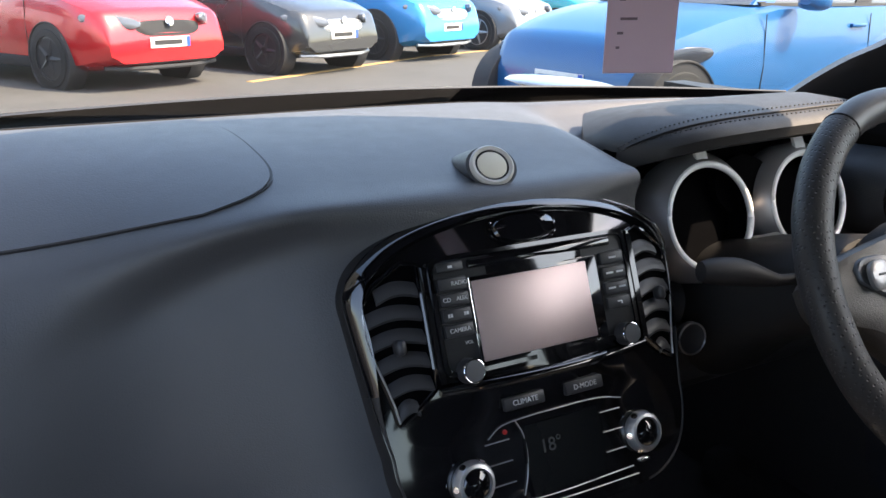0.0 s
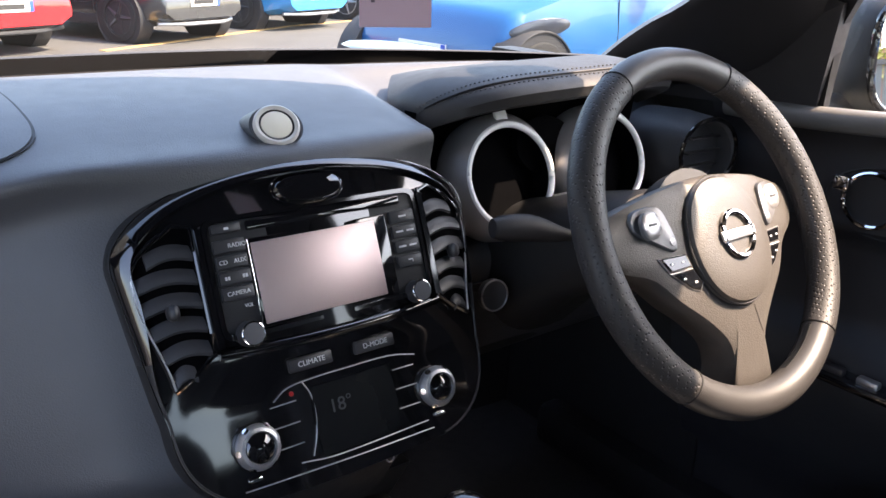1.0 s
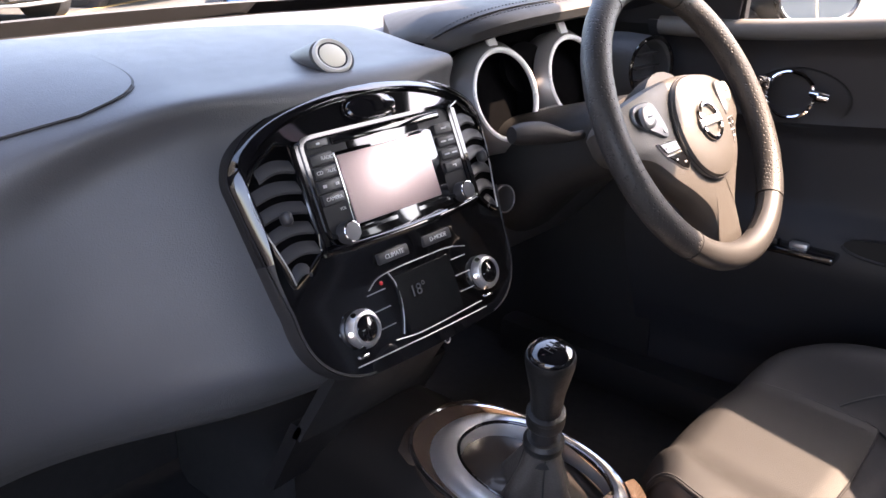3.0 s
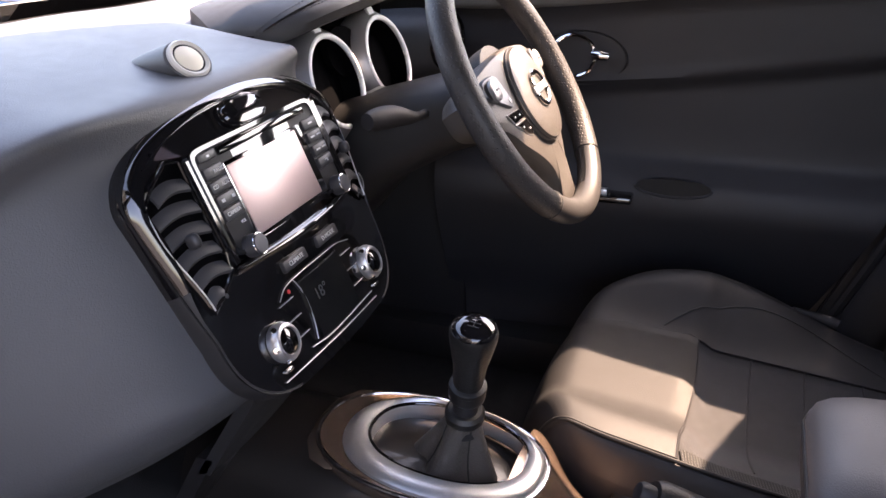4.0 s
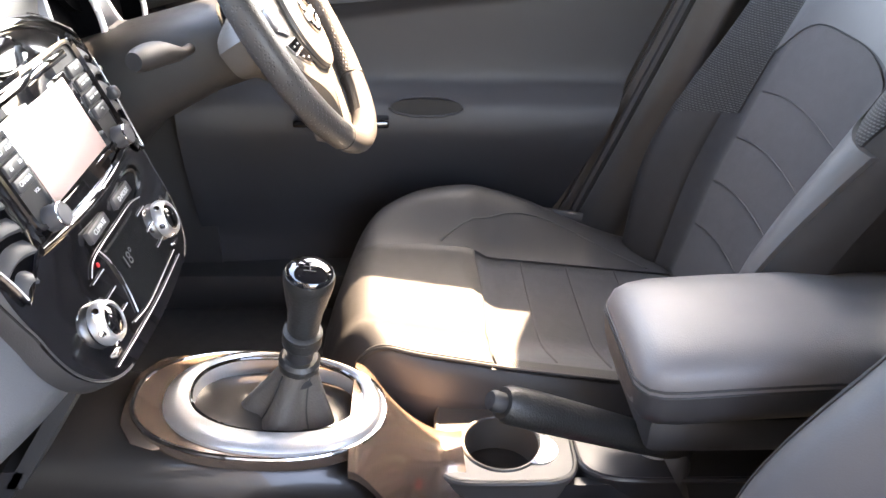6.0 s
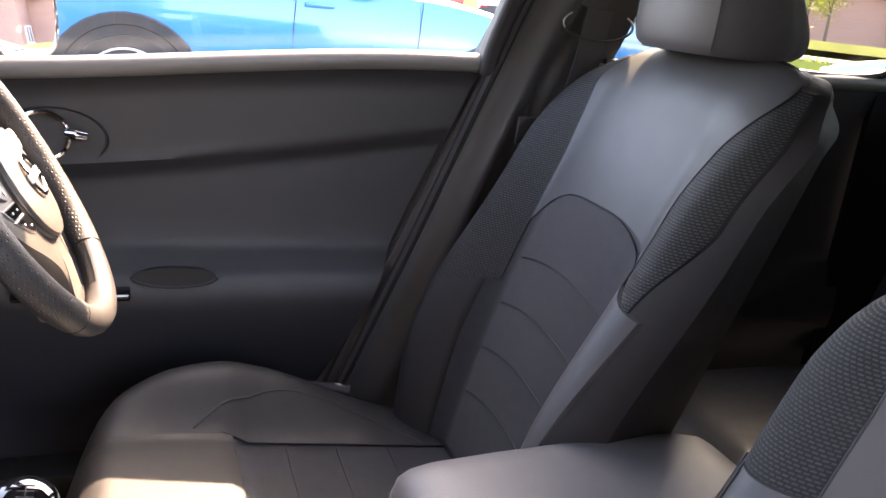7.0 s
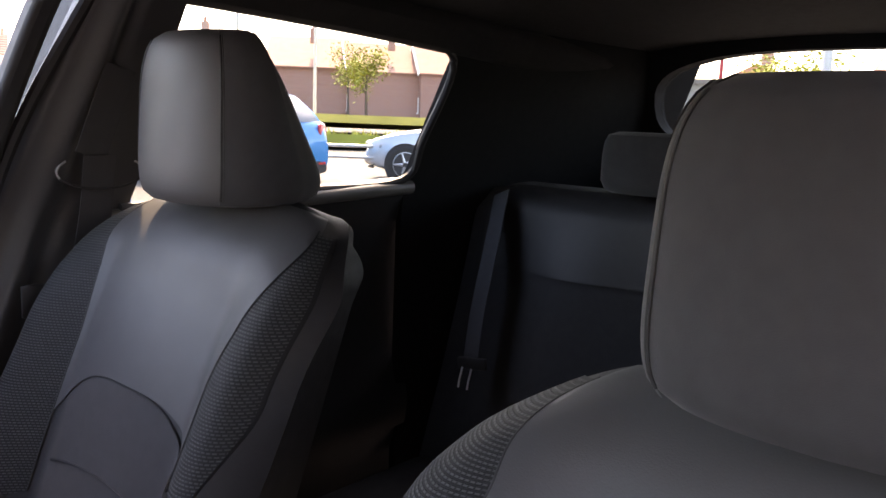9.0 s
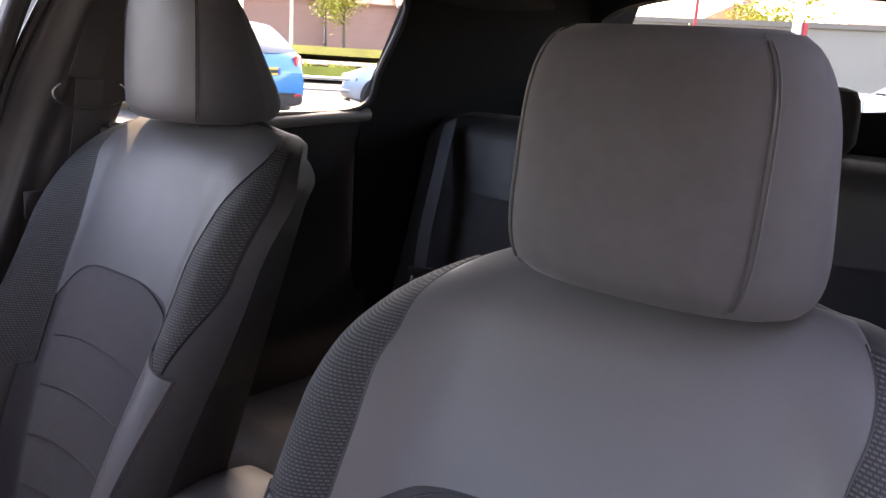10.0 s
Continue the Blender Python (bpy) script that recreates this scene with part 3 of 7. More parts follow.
P_MID, P_OUT, P_DRV = catmull(MID, NV + 1), catmull(OUT, NV + 1), catmull(DRV, NV + 1)
def at_v(P, v):
    f = min(max(v, 0), 1) * NV
    j = min(NV - 1, int(f))
    return P[j] * (1 - (f - j)) + P[j + 1] * (f - j)
def dash_xv(x, v):
    m, d = at_v(P_MID, v).copy(), at_v(P_DRV if x > 0 else P_OUT, v)
    m[0] += 0.9 * x * x * sstep(0.36, 0.5, v)
    k = sstep(0.165, 0.225, x) if x > 0 else sstep(0.165, 0.43, -x)
    p = m * (1 - k) + d * k
    y = p[0] - (0.36 if x > 0 else 0.10) * x * x * sstep(0.30, 0.02, v)
    return Vector((x, y, p[1]))
part("body", sheet(lambda u, v: dash_xv(lerp(-0.72, 0.72, u), v), 96, NV, (0, 0.012, -0.012)), DASH, dash)
# airbag lid: a slightly proud panel with a dark gap round it
def lid_pt(u, v, grow=0.0, off=0.003):
    t = lerp(-1 - grow * 6, 1 + grow * 6, v)
    vv = lerp(0.125, 0.327, (t + 1) / 2)
    xr = -0.186 - 0.075 * max(0, t) ** 3 - 0.02 * max(0, -t) ** 4 + grow
    return dash_xv(lerp(-0.66, xr, u), vv) + Vector((0, -off * 0.5, off))
part("airbag_lid_gap", sheet(lambda u, v: lid_pt(u, v, 0.003, 0.0012), 40, 24, (0, 0.002, -0.006)), BLACK, dash, "dark gap round the airbag lid")
part("airbag_lid", sheet(lambda u, v: lid_pt(u, v, 0.0, 0.0026), 40, 24, (0, 0.002, -0.006)), DASH, dash, "large rounded airbag lid")
part("demist_strip", sheet(lambda u, v: dash_xv(lerp(-0.45, 0.45, u), lerp(0.075, 0.10, v)) + Vector((0, 0, 0.0015)), 30, 2, (0, 0, -0.004)), HARD, dash, "dark demister slot at the windscreen")

# sensor dome on the dash
SC = Vector((0.002, 0.094, 1.013))
SNN = Vector((-0.16, -0.70, 0.69)).normalized()
pod = thing("dash_sensor", "round cream sensor dome in a pale ring on the dash", "sensor")
part("fairing", loft([ellipse(SC + SNN * -0.002 + Vector((0, 0.075, -0.012)) * t, SNN.cross(Vector((0, 0, 1))).normalized(), SNN.cross(SNN.cross(Vector((0, 0, 1)))).normalized(), 0.024 * (1 - t) ** 0.6 + 0.001, 0.022 * (1 - t) ** 0.6 + 0.001, 28) for t in (0, 0.15, 0.35, 0.6, 0.85, 1)]), DASH, pod)
# Cream dome and ring are painted paler for sun that misses them.
CREAM = mat("sunlit_cream_plastic", (0.90, 0.83, 0.68), 0.35, vary=0.06)
part("ring", lathe([(0.0215, -0.004), (0.0215, 0.001), (0.0195, 0.003), (0.0165, 0.0015), (0.0165, -0.004)], SC, SNN, 36), mat("sunlit_pale_ring", (0.62, 0.59, 0.54), 0.4), pod)
part("gap", lathe([(0.0165, -0.003), (0.0165, 0.0006), (0.0145, 0.0006), (0.0145, -0.003)], SC, SNN, 36), BLACK, pod)
part("dome", lathe([(0.0148, -0.001), (0.0142, 0.0012), (0.010, 0.0028), (0.0, 0.0034)], SC, SNN, 36), CREAM, pod)

# hood over the instruments: leather-wrapped visor with a stitched edge
hood = thing("instrument_hood", "leather-wrapped instrument hood with double stitching", "instrument hood")
HC, HW = 0.391, 0.195
def hood_sec(s):
    q = max(0.0, 1 - abs(s) ** 4.6) ** 0.5
    x = HC + HW * s
    zt = 1.004 + 0.044 * q + 0.005 * s
    ye = 0.150 - 0.095 * q
    th = 0.030 + 0.002 * q
    return x, ye, zt, th, q
def hood_ring(s):
    x, ye, zt, th, q = hood_sec(s)
    yb = min(0.345, 0.190 + 0.80 * (x - 0.196) + 0.03 * max(0.0, (x - 0.196) / 0.03) ** 0.5)     # the back edge runs off towards the windscreen
    def at(y, z):
        return Vector((x, min(y, yb), z))
    return [at(0.345, zt - 0.030 * q - 0.018), at(0.27, zt - 0.010 * q - 0.008), at(ye + 0.09 * q + 0.02, zt), at(ye + 0.045 * q + 0.008, zt - 0.001), at(ye + 0.022 * q + 0.004, zt - 0.004),
            at(ye + 0.006, zt - 0.009), at(ye, zt - th * 0.5), at(ye + 0.003, zt - th * 0.85), at(ye + 0.012, zt - th), at(ye + 0.05 * q + 0.014, zt - th * 0.98), at(0.26, zt - th * 1.5 - 0.004), at(0.34, zt - th - 0.03)]
SS = [math.sin(a) for a in np.linspace(-1.54, 1.54, 44)]
part("cover", loft([hood_ring(s) for s in SS]), mat("hood_leather", (0.030, 0.030, 0.031), 0.55, vary=0.1, bump=0.14, bump_scale=1000), hood)
part("seam", sweep([hood_ring(s)[4] + Vector((0, -0.002, 0.0006)) for s in SS[2:-2]], 0.0011, 6), BLACK, hood)
for o in (0.006, -0.008):
    bm = bmesh.new()
    pts = []
    dense = [math.sin(a) for a in np.linspace(-1.45, 1.45, 150)]
    for i in range(0, len(dense) - 1, 2):
        a, b = hood_ring(dense[i]), hood_ring(dense[i + 1])
        A = a[4].lerp(a[3] if o > 0 else a[5], 0.45) + Vector((0, 0, 0.0007))
        B = b[4].lerp(b[3] if o > 0 else b[5], 0.45) + Vector((0, 0, 0.0007))
        sweep([A, A.lerp(B, 0.62)], 0.0007, 5, bm=bm)
    tagged(part("stitching", bm, STITCH, hood), kind="stuff")

# instrument cluster
clu = thing("instrument_cluster", "twin dial cluster with bright silver rings, switched off", "instrument cluster")
DN = Vector((0, -0.95, 0.32)).normalized()
DU = Vector((1, 0, 0)).cross(DN) * -1
if DU.z < 0:
    DU = -DU
RINGM = mat("bright_ring", (0.88, 0.88, 0.88), 0.35, 0.1, vary=0.03)
SHROUD = mat("cluster_silver", (0.34, 0.33, 0.33), 0.38, 0.5, vary=0.05)
part("backing", sheet(lambda u, v: (lerp(0.195, 0.565, u), 0.165 - 0.02 * v, lerp(0.83, 1.0, v)), 4, 4, (0, 0.02, 0)), DIALB, clu)
for gx in (0.295, 0.460):
    C = Vector((gx, 0.090, 0.928))
    rim = [C + Vector((1, 0, 0)) * 0.0635 * math.cos(a) + DU * 0.060 * math.sin(a) for a in (2 * math.pi * k / 48 for k in range(48))]
    dial = part("dial", loft([[C + (p - C) * k - DN * d for p in rim] for k, d in ((1.02, 0.0), (1.02, 0.02), (0.9, 0.055))], caps=False), DIALB, clu)
    part("dial_glass", slab([C + (p - C) * 0.93 - DN * 0.03 for p in rim], -DN * 0.003), DIALB, dial)
    part("ring", sweep(rim, 0.0040, 10, closed=True), RINGM, dial, "bright silver dial ring")
    sh = [C + Vector((1, 0, 0)) * 0.0775 * math.cos(a) + DU * 0.075 * math.sin(a) - DN * 0.012 for a in (2 * math.pi * k / 48 for k in range(48))]
    part("shroud", loft([rim, [p + DN * 0.002 - (p - C) * -0.06 for p in rim], sh, [p - DN * 0.03 for p in sh]], caps=False), SHROUD, dial, "satin silver dial shroud")
    part("tab", loft([[C + DU * (0.058 + 0.034 * t) + Vector((sx * 0.0085, 0, 0)) + DN * (0.004 * sy - 0.006 * t) for sx, sy in ((-1, 0), (1, 0), (1, -1), (-1, -1))] for t in (0, 0.5, 1)]), RINGM, dial, "silver tab above the dial")
br = part("bridge", box(0.046, 0.018, 0.018, (0.372, 0.070, 0.893), 0.004), SHROUD, clu)
for dx in (-0.012, 0.012):
    part("trip_knob", lathe([(0.0042, 0), (0.0042, 0.010), (0.0, 0.011)], (0.372 + dx, 0.060, 0.895), DN, 14), BLACK, br)
part("centre_display", slab([Vector((0.372 + 0.048 * math.cos(a), 0.115 + 0.01 * math.sin(a), 0.952 + 0.034 * math.sin(a))) for a in np.linspace(0, 2 * math.pi, 24, endpoint=False)], (0, 0.01, 0)), DIALB, clu, "dark arched display between the dials")

# side vent, column, stalks, start button
vent = thing("side_air_vent", "round black air vent at the end of the dashboard", "air vent")
VC, VN = Vector((0.624, 0.056, 0.926)), Vector((-0.25, -0.95, 0.15)).normalized()
part("pod", lathe([(0.062, -0.13), (0.058, -0.06), (0.050, -0.01), (0.046, 0.0), (0.042, -0.004), (0.040, -0.03), (0.0, -0.032)], VC, VN, 36), DASH, vent)
for k in (-1, 0, 1):
    part("vane", box(0.074 - 0.012 * abs(k), 0.012, 0.003, VC + Vector((0, 0.012, 0.019 * k)), 0.001), BUTTON, vent)
part("ring", sweep([VC + VN * 0.0 + VN.cross(Vector((0, 0, 1))).normalized() * 0.046 * math.cos(a) + Vector((0, 0, 1)) * 0.046 * math.sin(a) for a in (2 * math.pi * k / 36 for k in range(36))], 0.003, 8, closed=True), PIANO, vent)

WC = Vector((0.367, -0.157, 0.930))
WN = Vector((0, -0.86, 0.51)).normalized()
WX = Vector((1, 0, 0))
WY = WN.cross(WX).normalized()
def WP(x, y, off=0.0):
    return WC + WX * x + WY * y + WN * off
COLM = mat("column_plastic", (0.013, 0.013, 0.014), 0.55, vary=0.1, bump=0.2)
col = thing("steering_column", "dark plastic steering column shroud with stalks", "steering column")
part("shroud", loft([ellipse(c, (1, 0, 0), WY, a, b, 28, 2.8) for c, a, b in (((0.361, 0.12, 0.80), 0.085, 0.085), ((0.361, 0.05, 0.845), 0.082, 0.062), ((0.361, -0.03, 0.878), 0.075, 0.052), ((0.361, -0.085, 0.895), 0.07, 0.05))]), COLM, col)
part("collar", loft([ellipse(WP(0, 0, o), WX, WY, r, r, 28) for o, r in ((-0.085, 0.058), (-0.06, 0.066), (-0.04, 0.068))]), COLM, col)
part("knee_panel", sheet(lambda u, v: (lerp(0.19, 0.60, u), lerp(0.09, 0.25, v) + 0.03 * (2 * u - 1) ** 4, lerp(0.80, 0.60, v)), 20, 14, (0, 0.02, 0)), HARD, col, "dark knee panel under the column")
st = part("stalk", sweep(catmull([(0.30, -0.035, 0.895), (0.265, -0.03, 0.897), (0.23, -0.012, 0.905), (0.19, 0.0, 0.908)], 14), [0.006] * 5 + [0.008, 0.010, 0.012, 0.0135, 0.0145, 0.0145, 0.014, 0.013, 0.010], 14), RUBBER, col, "black indicator stalk with fat end")
part("stalk", sweep(catmull([(0.42, -0.035, 0.895), (0.50, -0.035, 0.900), (0.56, -0.033, 0.905), (0.602, -0.03, 0.908)], 14), [0.007] * 7 + [0.009, 0.012, 0.014, 0.0145, 0.0145, 0.013, 0.009], 14), RUBBER, col)
btn = thing("start_button", "round silver-rimmed engine start button", "push button")
part("cap", lathe([(0.0185, -0.004), (0.0185, 0.002), (0.0165, 0.004), (0.0150, 0.003), (0.0, 0.003)], (0.241, 0.050, 0.806), (-0.1, -1, 0.15), 28), mat("start_grey", (0.05, 0.05, 0.052), 0.3), btn)
part("rim", sweep(ellipse((0.241, 0.0465, 0.8065), (1, -0.1, 0), (0, 0.15, 1), 0.0175, 0.0175, 28), 0.0012, 6, closed=True), SHROUD, btn)

# ================= CENTRE STACK =================
stack = thing("centre_stack", "piano black centre stack with media unit and climate panel", "centre console panel")
def half_w(z):
    """Half width of the shield-shaped fascia."""
    if z > 0.917:
        return 0.178 * max(0.0, 1 - ((z - 0.917) / 0.0700) ** 2.2) ** 0.5
    if z > 0.800:
        return 0.160 + 0.018 * ((z - 0.800) / 0.117) ** 0.8
    return 0.085 + 0.075 * max(0.0, 1 - ((0.800 - z) / 0.0745) ** 2.6) ** (1 / 2.2)
def face_z(v):
    return lerp(0.7260, 0.9868, 0.5 - 0.5 * math.cos(math.pi * v))
def fascia(u, v):
    z = face_z(v)
    return SP((2 * u - 1) * half_w(z), z, 0.003)
part("fascia", sheet(fascia, 48, 72, (0, 0.02, 0)), PIANO, stack)
# broad sloping bevel round the whole shield
OUTL = [(-half_w(z), z) for z in [face_z(v) for v in np.linspace(0.0, 1, 70)]] + [(half_w(z), z) for z in [face_z(v) for v in np.linspace(1, 0.0, 70)]]
def bevel_ring(p):
    x, z = p
    k = 1 - 0.055 * sstep(0.82, 0.90, z) - 0.016
    h = lerp(0.35, 1.0, sstep(0.80, 0.87, z))
    def at(q, off):
        return SP(x * q, 0.865 + (z - 0.865) * q, off)
    return [at(1.012, -0.016), at(1.008, -0.004), at(0.995, 0.0035), at(lerp(1, k, 0.6), 0.0085 * h), at(k, 0.0095 * h), at(k - 0.008, 0.0060 * h), at(k - 0.010, 0.0)]
up = [k for k, p in enumerate(OUTL) if p[1] > 0.845]
part("edge_bevel", loft([bevel_ring(p) for p in OUTL[up[0]:up[-1] + 1]], caps=False), PIANO, stack, "broad glossy bevel round the fascia")
part("lower_edge", loft([bevel_ring(p) for p in OUTL[up[-1]:] + OUTL[:up[0] + 1]], caps=False), HARD, stack, "dull dark lower edge of the fascia")
# hazard button: long oval in the crown
hz = part("hazard_button", loft([[SP(-0.003 + (p.x) * k, 0.9645 + p.z * k, o) for p in ellipse((0, 0, 0), (1, 0, 0), (0, 0, 1), 0.033, 0.0098, 36, 2.6)] for k, o in ((1.0, 0.002), (1.0, 0.0075), (0.93, 0.0100), (0.5, 0.0110))]), PIANO, stack, "long oval hazard switch")
part("hazard_rim", sweep([SP(-0.003 + p.x, 0.9645 + p.z, 0.0055) for p in ellipse((0, 0, 0), (1, 0, 0), (0, 0, 1), 0.0345, 0.0112, 40, 2.6)], 0.0012, 6, closed=True), PIANO, hz)

# air vents either side of the unit
mat_vane = mat("vane_plastic", (0.040, 0.040, 0.043), 0.42, vary=0.05)
def vent_out(z):
    """Outer edge of the vent opening at a height."""
    if z > 0.912:
        return lerp(0.166, 0.124, ((z - 0.912) / 0.038) ** 1.8)
    return lerp(0.150, 0.166, sstep(0.820, 0.900, z))
def vent_in(z):
    return 0.1145 if z > 0.850 else lerp(0.148, 0.1145, (z - 0.822) / 0.028)
def vent_unit(s):
    v = part("air_vent", sheet(lambda u, t: SP(s * lerp(vent_in(lerp(0.824, 0.948, t)), vent_out(lerp(0.824, 0.948, t)), u), lerp(0.824, 0.948, t), 0.0036), 10, 24, (0, 0.03, 0)), DIALB, stack, "air vent with curved black vanes")
    zs = np.linspace(0.824, 0.948, 26)
    rim = [SP(s * vent_out(z), z, 0.006) for z in zs] + [SP(s * 0.1145, z, 0.006) for z in (0.946, 0.92, 0.89, 0.865, 0.850)] + [SP(s * 0.131, 0.836, 0.006)]
    part("vent_frame", sweep(rim, 0.0024, 8, closed=True), PIANO, v, "glossy bead round the vent")
    part("vent_bright_line", sweep([SP(s * vent_out(z), z, 0.0085) for z in np.linspace(0.826, 0.915, 16)], 0.0009, 6), LINE, v, "fine bright edge of the vent")
    for k in range(6):
        z = 0.838 + 0.0182 * k
        x0, x1 = vent_in(z) + 0.003, vent_out(z) - 0.003
        def vane(u, t):
            x = s * lerp(x0, x1, u)
            return SP(x, z + 0.0042 * math.sin(math.pi * u) - 0.004 * u + 0.0130 * (t - 0.5), 0.0085 - 0.0075 * t ** 2)
        part("vane", sheet(vane, 14, 6, (0, 0.001, -0.0026)), mat_vane, v)
    part("vent_tab", box(0.010, 0.014, 0.014, SP(s * 0.142, 0.884, 0.012), 0.005, SROT, seg=3), BUTTON, v)
LINE = mat("fine_silver_line", (0.5, 0.5, 0.5), 0.35, 0.5)
for s in (-1, 1):
    vent_unit(s)
    # glossy upright between the vent and the media unit
    part("upright", sweep([SP(s * 0.1105, z, 0.0075) for z in (0.852, 0.88, 0.91, 0.944)], 0, flat=(0.006, 0.008, (0, -1, 0.4))), PIANO, stack, "glossy upright beside the vent")

# media unit
hu = part("media_unit", box(0.212, 0.024, 0.0945, FP(0, 0.9030, -0.002), 0.003, SROT), BLACK, stack, "double-height media unit")
part("unit_frame", ring_frame(*[[FP(p.x, 0.9030 + p.z, 0.0120) for p in ellipse((0, 0, 0), (1, 0, 0), (0, 0, 1), a, b, 48, 16)] for a, b in ((0.1065, 0.0475), (0.1025, 0.0440))], SN * -0.004), PIANO, hu, "glossy bead round the unit")
part("disc_flap", box(0.156, 0.006, 0.0085, FP(0.010, 0.9410, 0.0095), 0.002, SROT), PIANO, hu, "glossy flap above the screen")
part("screen_bezel", box(0.1390, 0.004, 0.0770, FP(-0.0005, 0.8955, 0.0098), 0.0015, SROT), PIANO, hu, "glossy black screen surround")
part("screen", box(0.1230, 0.004, 0.0700, FP(-0.0060, 0.8950, 0.0110), 0.0010, SROT), SCREEN, hu, "touch screen with a pale pink reflection put into its colour")
for x in (-0.0705, ):
    part("screen_edge", box(0.0018, 0.004, 0.0760, FP(x, 0.8955, 0.0112), 0.0005, SROT), CHROME, hu, "thin bright edge beside the screen")
def key(x, z, w, h, labels=(), name="key"):
    k = part(name, box(w, 0.005, h, FP(x, z, 0.0108), 0.0012, SROT), BUTTON, hu)
    for dx, s in labels:
        m = Matrix.Translation(FP(x + dx, z, 0.0136)) @ Euler((radians(90 - 22.8), 0, 0)).to_matrix().to_4x4()
        text("print", s, 0.0052, m, PRINT, k)
    return k
def mark(x, z, w, h, parent):
    part("mark", box(w, 0.0006, h, FP(x, z, 0.0138), 0, SROT), PRINT, parent)
k = key(-0.0860, 0.9415, 0.026, 0.0080, name="eject_key")
mark(-0.0860, 0.9412, 0.004, 0.002, k)
key(-0.0860, 0.9278, 0.0280, 0.0110, ((0.0065, "RADIO"),))
key(-0.0860, 0.9157, 0.0280, 0.0110, ((-0.008, "CD"), (0.0065, "AUX")))
k = key(-0.0860, 0.9035, 0.0280, 0.0110)
for x in (-0.0945, -0.0920, -0.0790, -0.0765):
    mark(x, 0.9035, 0.0018, 0.003, k)
key(-0.0860, 0.8914, 0.0280, 0.0110, ((0.0, "CAMERA"),))
for n, z in enumerate((0.9262, 0.9132, 0.9000, 0.8868)):
    k = key(0.0865, z, 0.0270, 0.0116)
    if n < 3:
        for dx in ((-0.006, 0.006) if n else (0.0,)):
            mark(0.0865 + dx, z, 0.008, 0.0018, k)
    else:
        mark(0.0865, z + 0.001, 0.005, 0.001, k)
        mark(0.0887, z, 0.001, 0.003, k)
m = Matrix.Translation(FP(-0.0790, 0.8805, 0.0125)) @ Euler((radians(90 - 22.8), 0, 0)).to_matrix().to_4x4()
text("print", "VOL", 0.0042, m, PRINT, hu)
for x, z in ((-0.0845, 0.8590), (0.0862, 0.8592)):
    kn = part("knob", lathe([(0.0108, 0.0), (0.0108, 0.004), (0.0098, 0.012), (0.0092, 0.0135), (0.0, 0.0135)], FP(x, z, 0.010), SN, 32), BUTTON, hu, "round media knob")
    part("knob_ring", sweep([FP(x, z, 0.0228) + Vector((1, 0, 0)) * 0.0097 * math.cos(a) + SU * 0.0097 * math.sin(a) for a in (2 * math.pi * q / 32 for q in range(32))], 0.0007, 6, closed=True), CHROME, kn, "fine bright ring")
    part("knob_cap", lathe([(0.0088, 0), (0.0088, 0.0006), (0.0, 0.0010)], FP(x, z, 0.0236), SN, 28), mat("knob_cap", (0.10, 0.10, 0.105), 0.4) if x < 0 else bpy.data.materials["knob_cap"], kn)
# lower lip and two mode keys
part("lip", sheet(lambda u, v: SP(lerp(-0.112, 0.112, u), lerp(0.8425, 0.8515, v), 0.0050 + 0.004 * math.sin(math.pi * v)), 20, 5, (0, 0.01, 0)), PIANO, stack, "glossy ledge under the media unit")
for x, s in ((-0.0365, "CLIMATE"), (0.0285, "D-MODE")):
    k = part("mode_key", box(0.042, 0.006, 0.0115, SP(x, 0.8270, 0.005), 0.0015, SROT), BUTTON, stack, "lettered mode key")
    text("print", s, 0.0066, Matrix.Translation(SP(x, 0.8270, 0.0084)) @ Euler((radians(90 - 22.8), 0, 0)).to_matrix().to_4x4(), PRINT, k)
# climate panel
def cp(x, z, off=0.004):
    return SP(x, z, off)
part("climate_display", sheet(lambda u, v: cp(lerp(-0.038, 0.042, u) * (1 + 0.06 * math.sin(math.pi * v)), lerp(0.747, 0.804, v), 0.005), 12, 8, (0, 0.006, 0)), LCD, stack, "dark climate display reading 18 degrees")
m = Matrix.Translation(cp(-0.014, 0.784, 0.0062)) @ Euler((radians(90 - 22.8), 0, 0)).to_matrix().to_4x4()
text("display_figures", "18°", 0.017, m, mat("dim_segment", (0.05, 0.055, 0.06), 0.5), stack)
for pts in ([(-0.074, 0.800), (-0.060, 0.8085), (-0.035, 0.8115), (0.0, 0.8120), (0.045, 0.8105), (0.074, 0.8040)], [(-0.046, 0.8108), (-0.0395, 0.798), (-0.0385, 0.782), (-0.042, 0.765), (-0.048, 0.750)], [(-0.112, 0.738), (-0.06, 0.7390), (0.0, 0.7385), (0.080, 0.7360)], [(-0.060, 0.7475), (-0.02, 0.7445), (0.075, 0.7440)]):
    part("trim_line", sweep(catmull([cp(x, z, 0.0045) for x, z in pts], 20), 0.0006, 6), LINE, stack, "fine silver line")
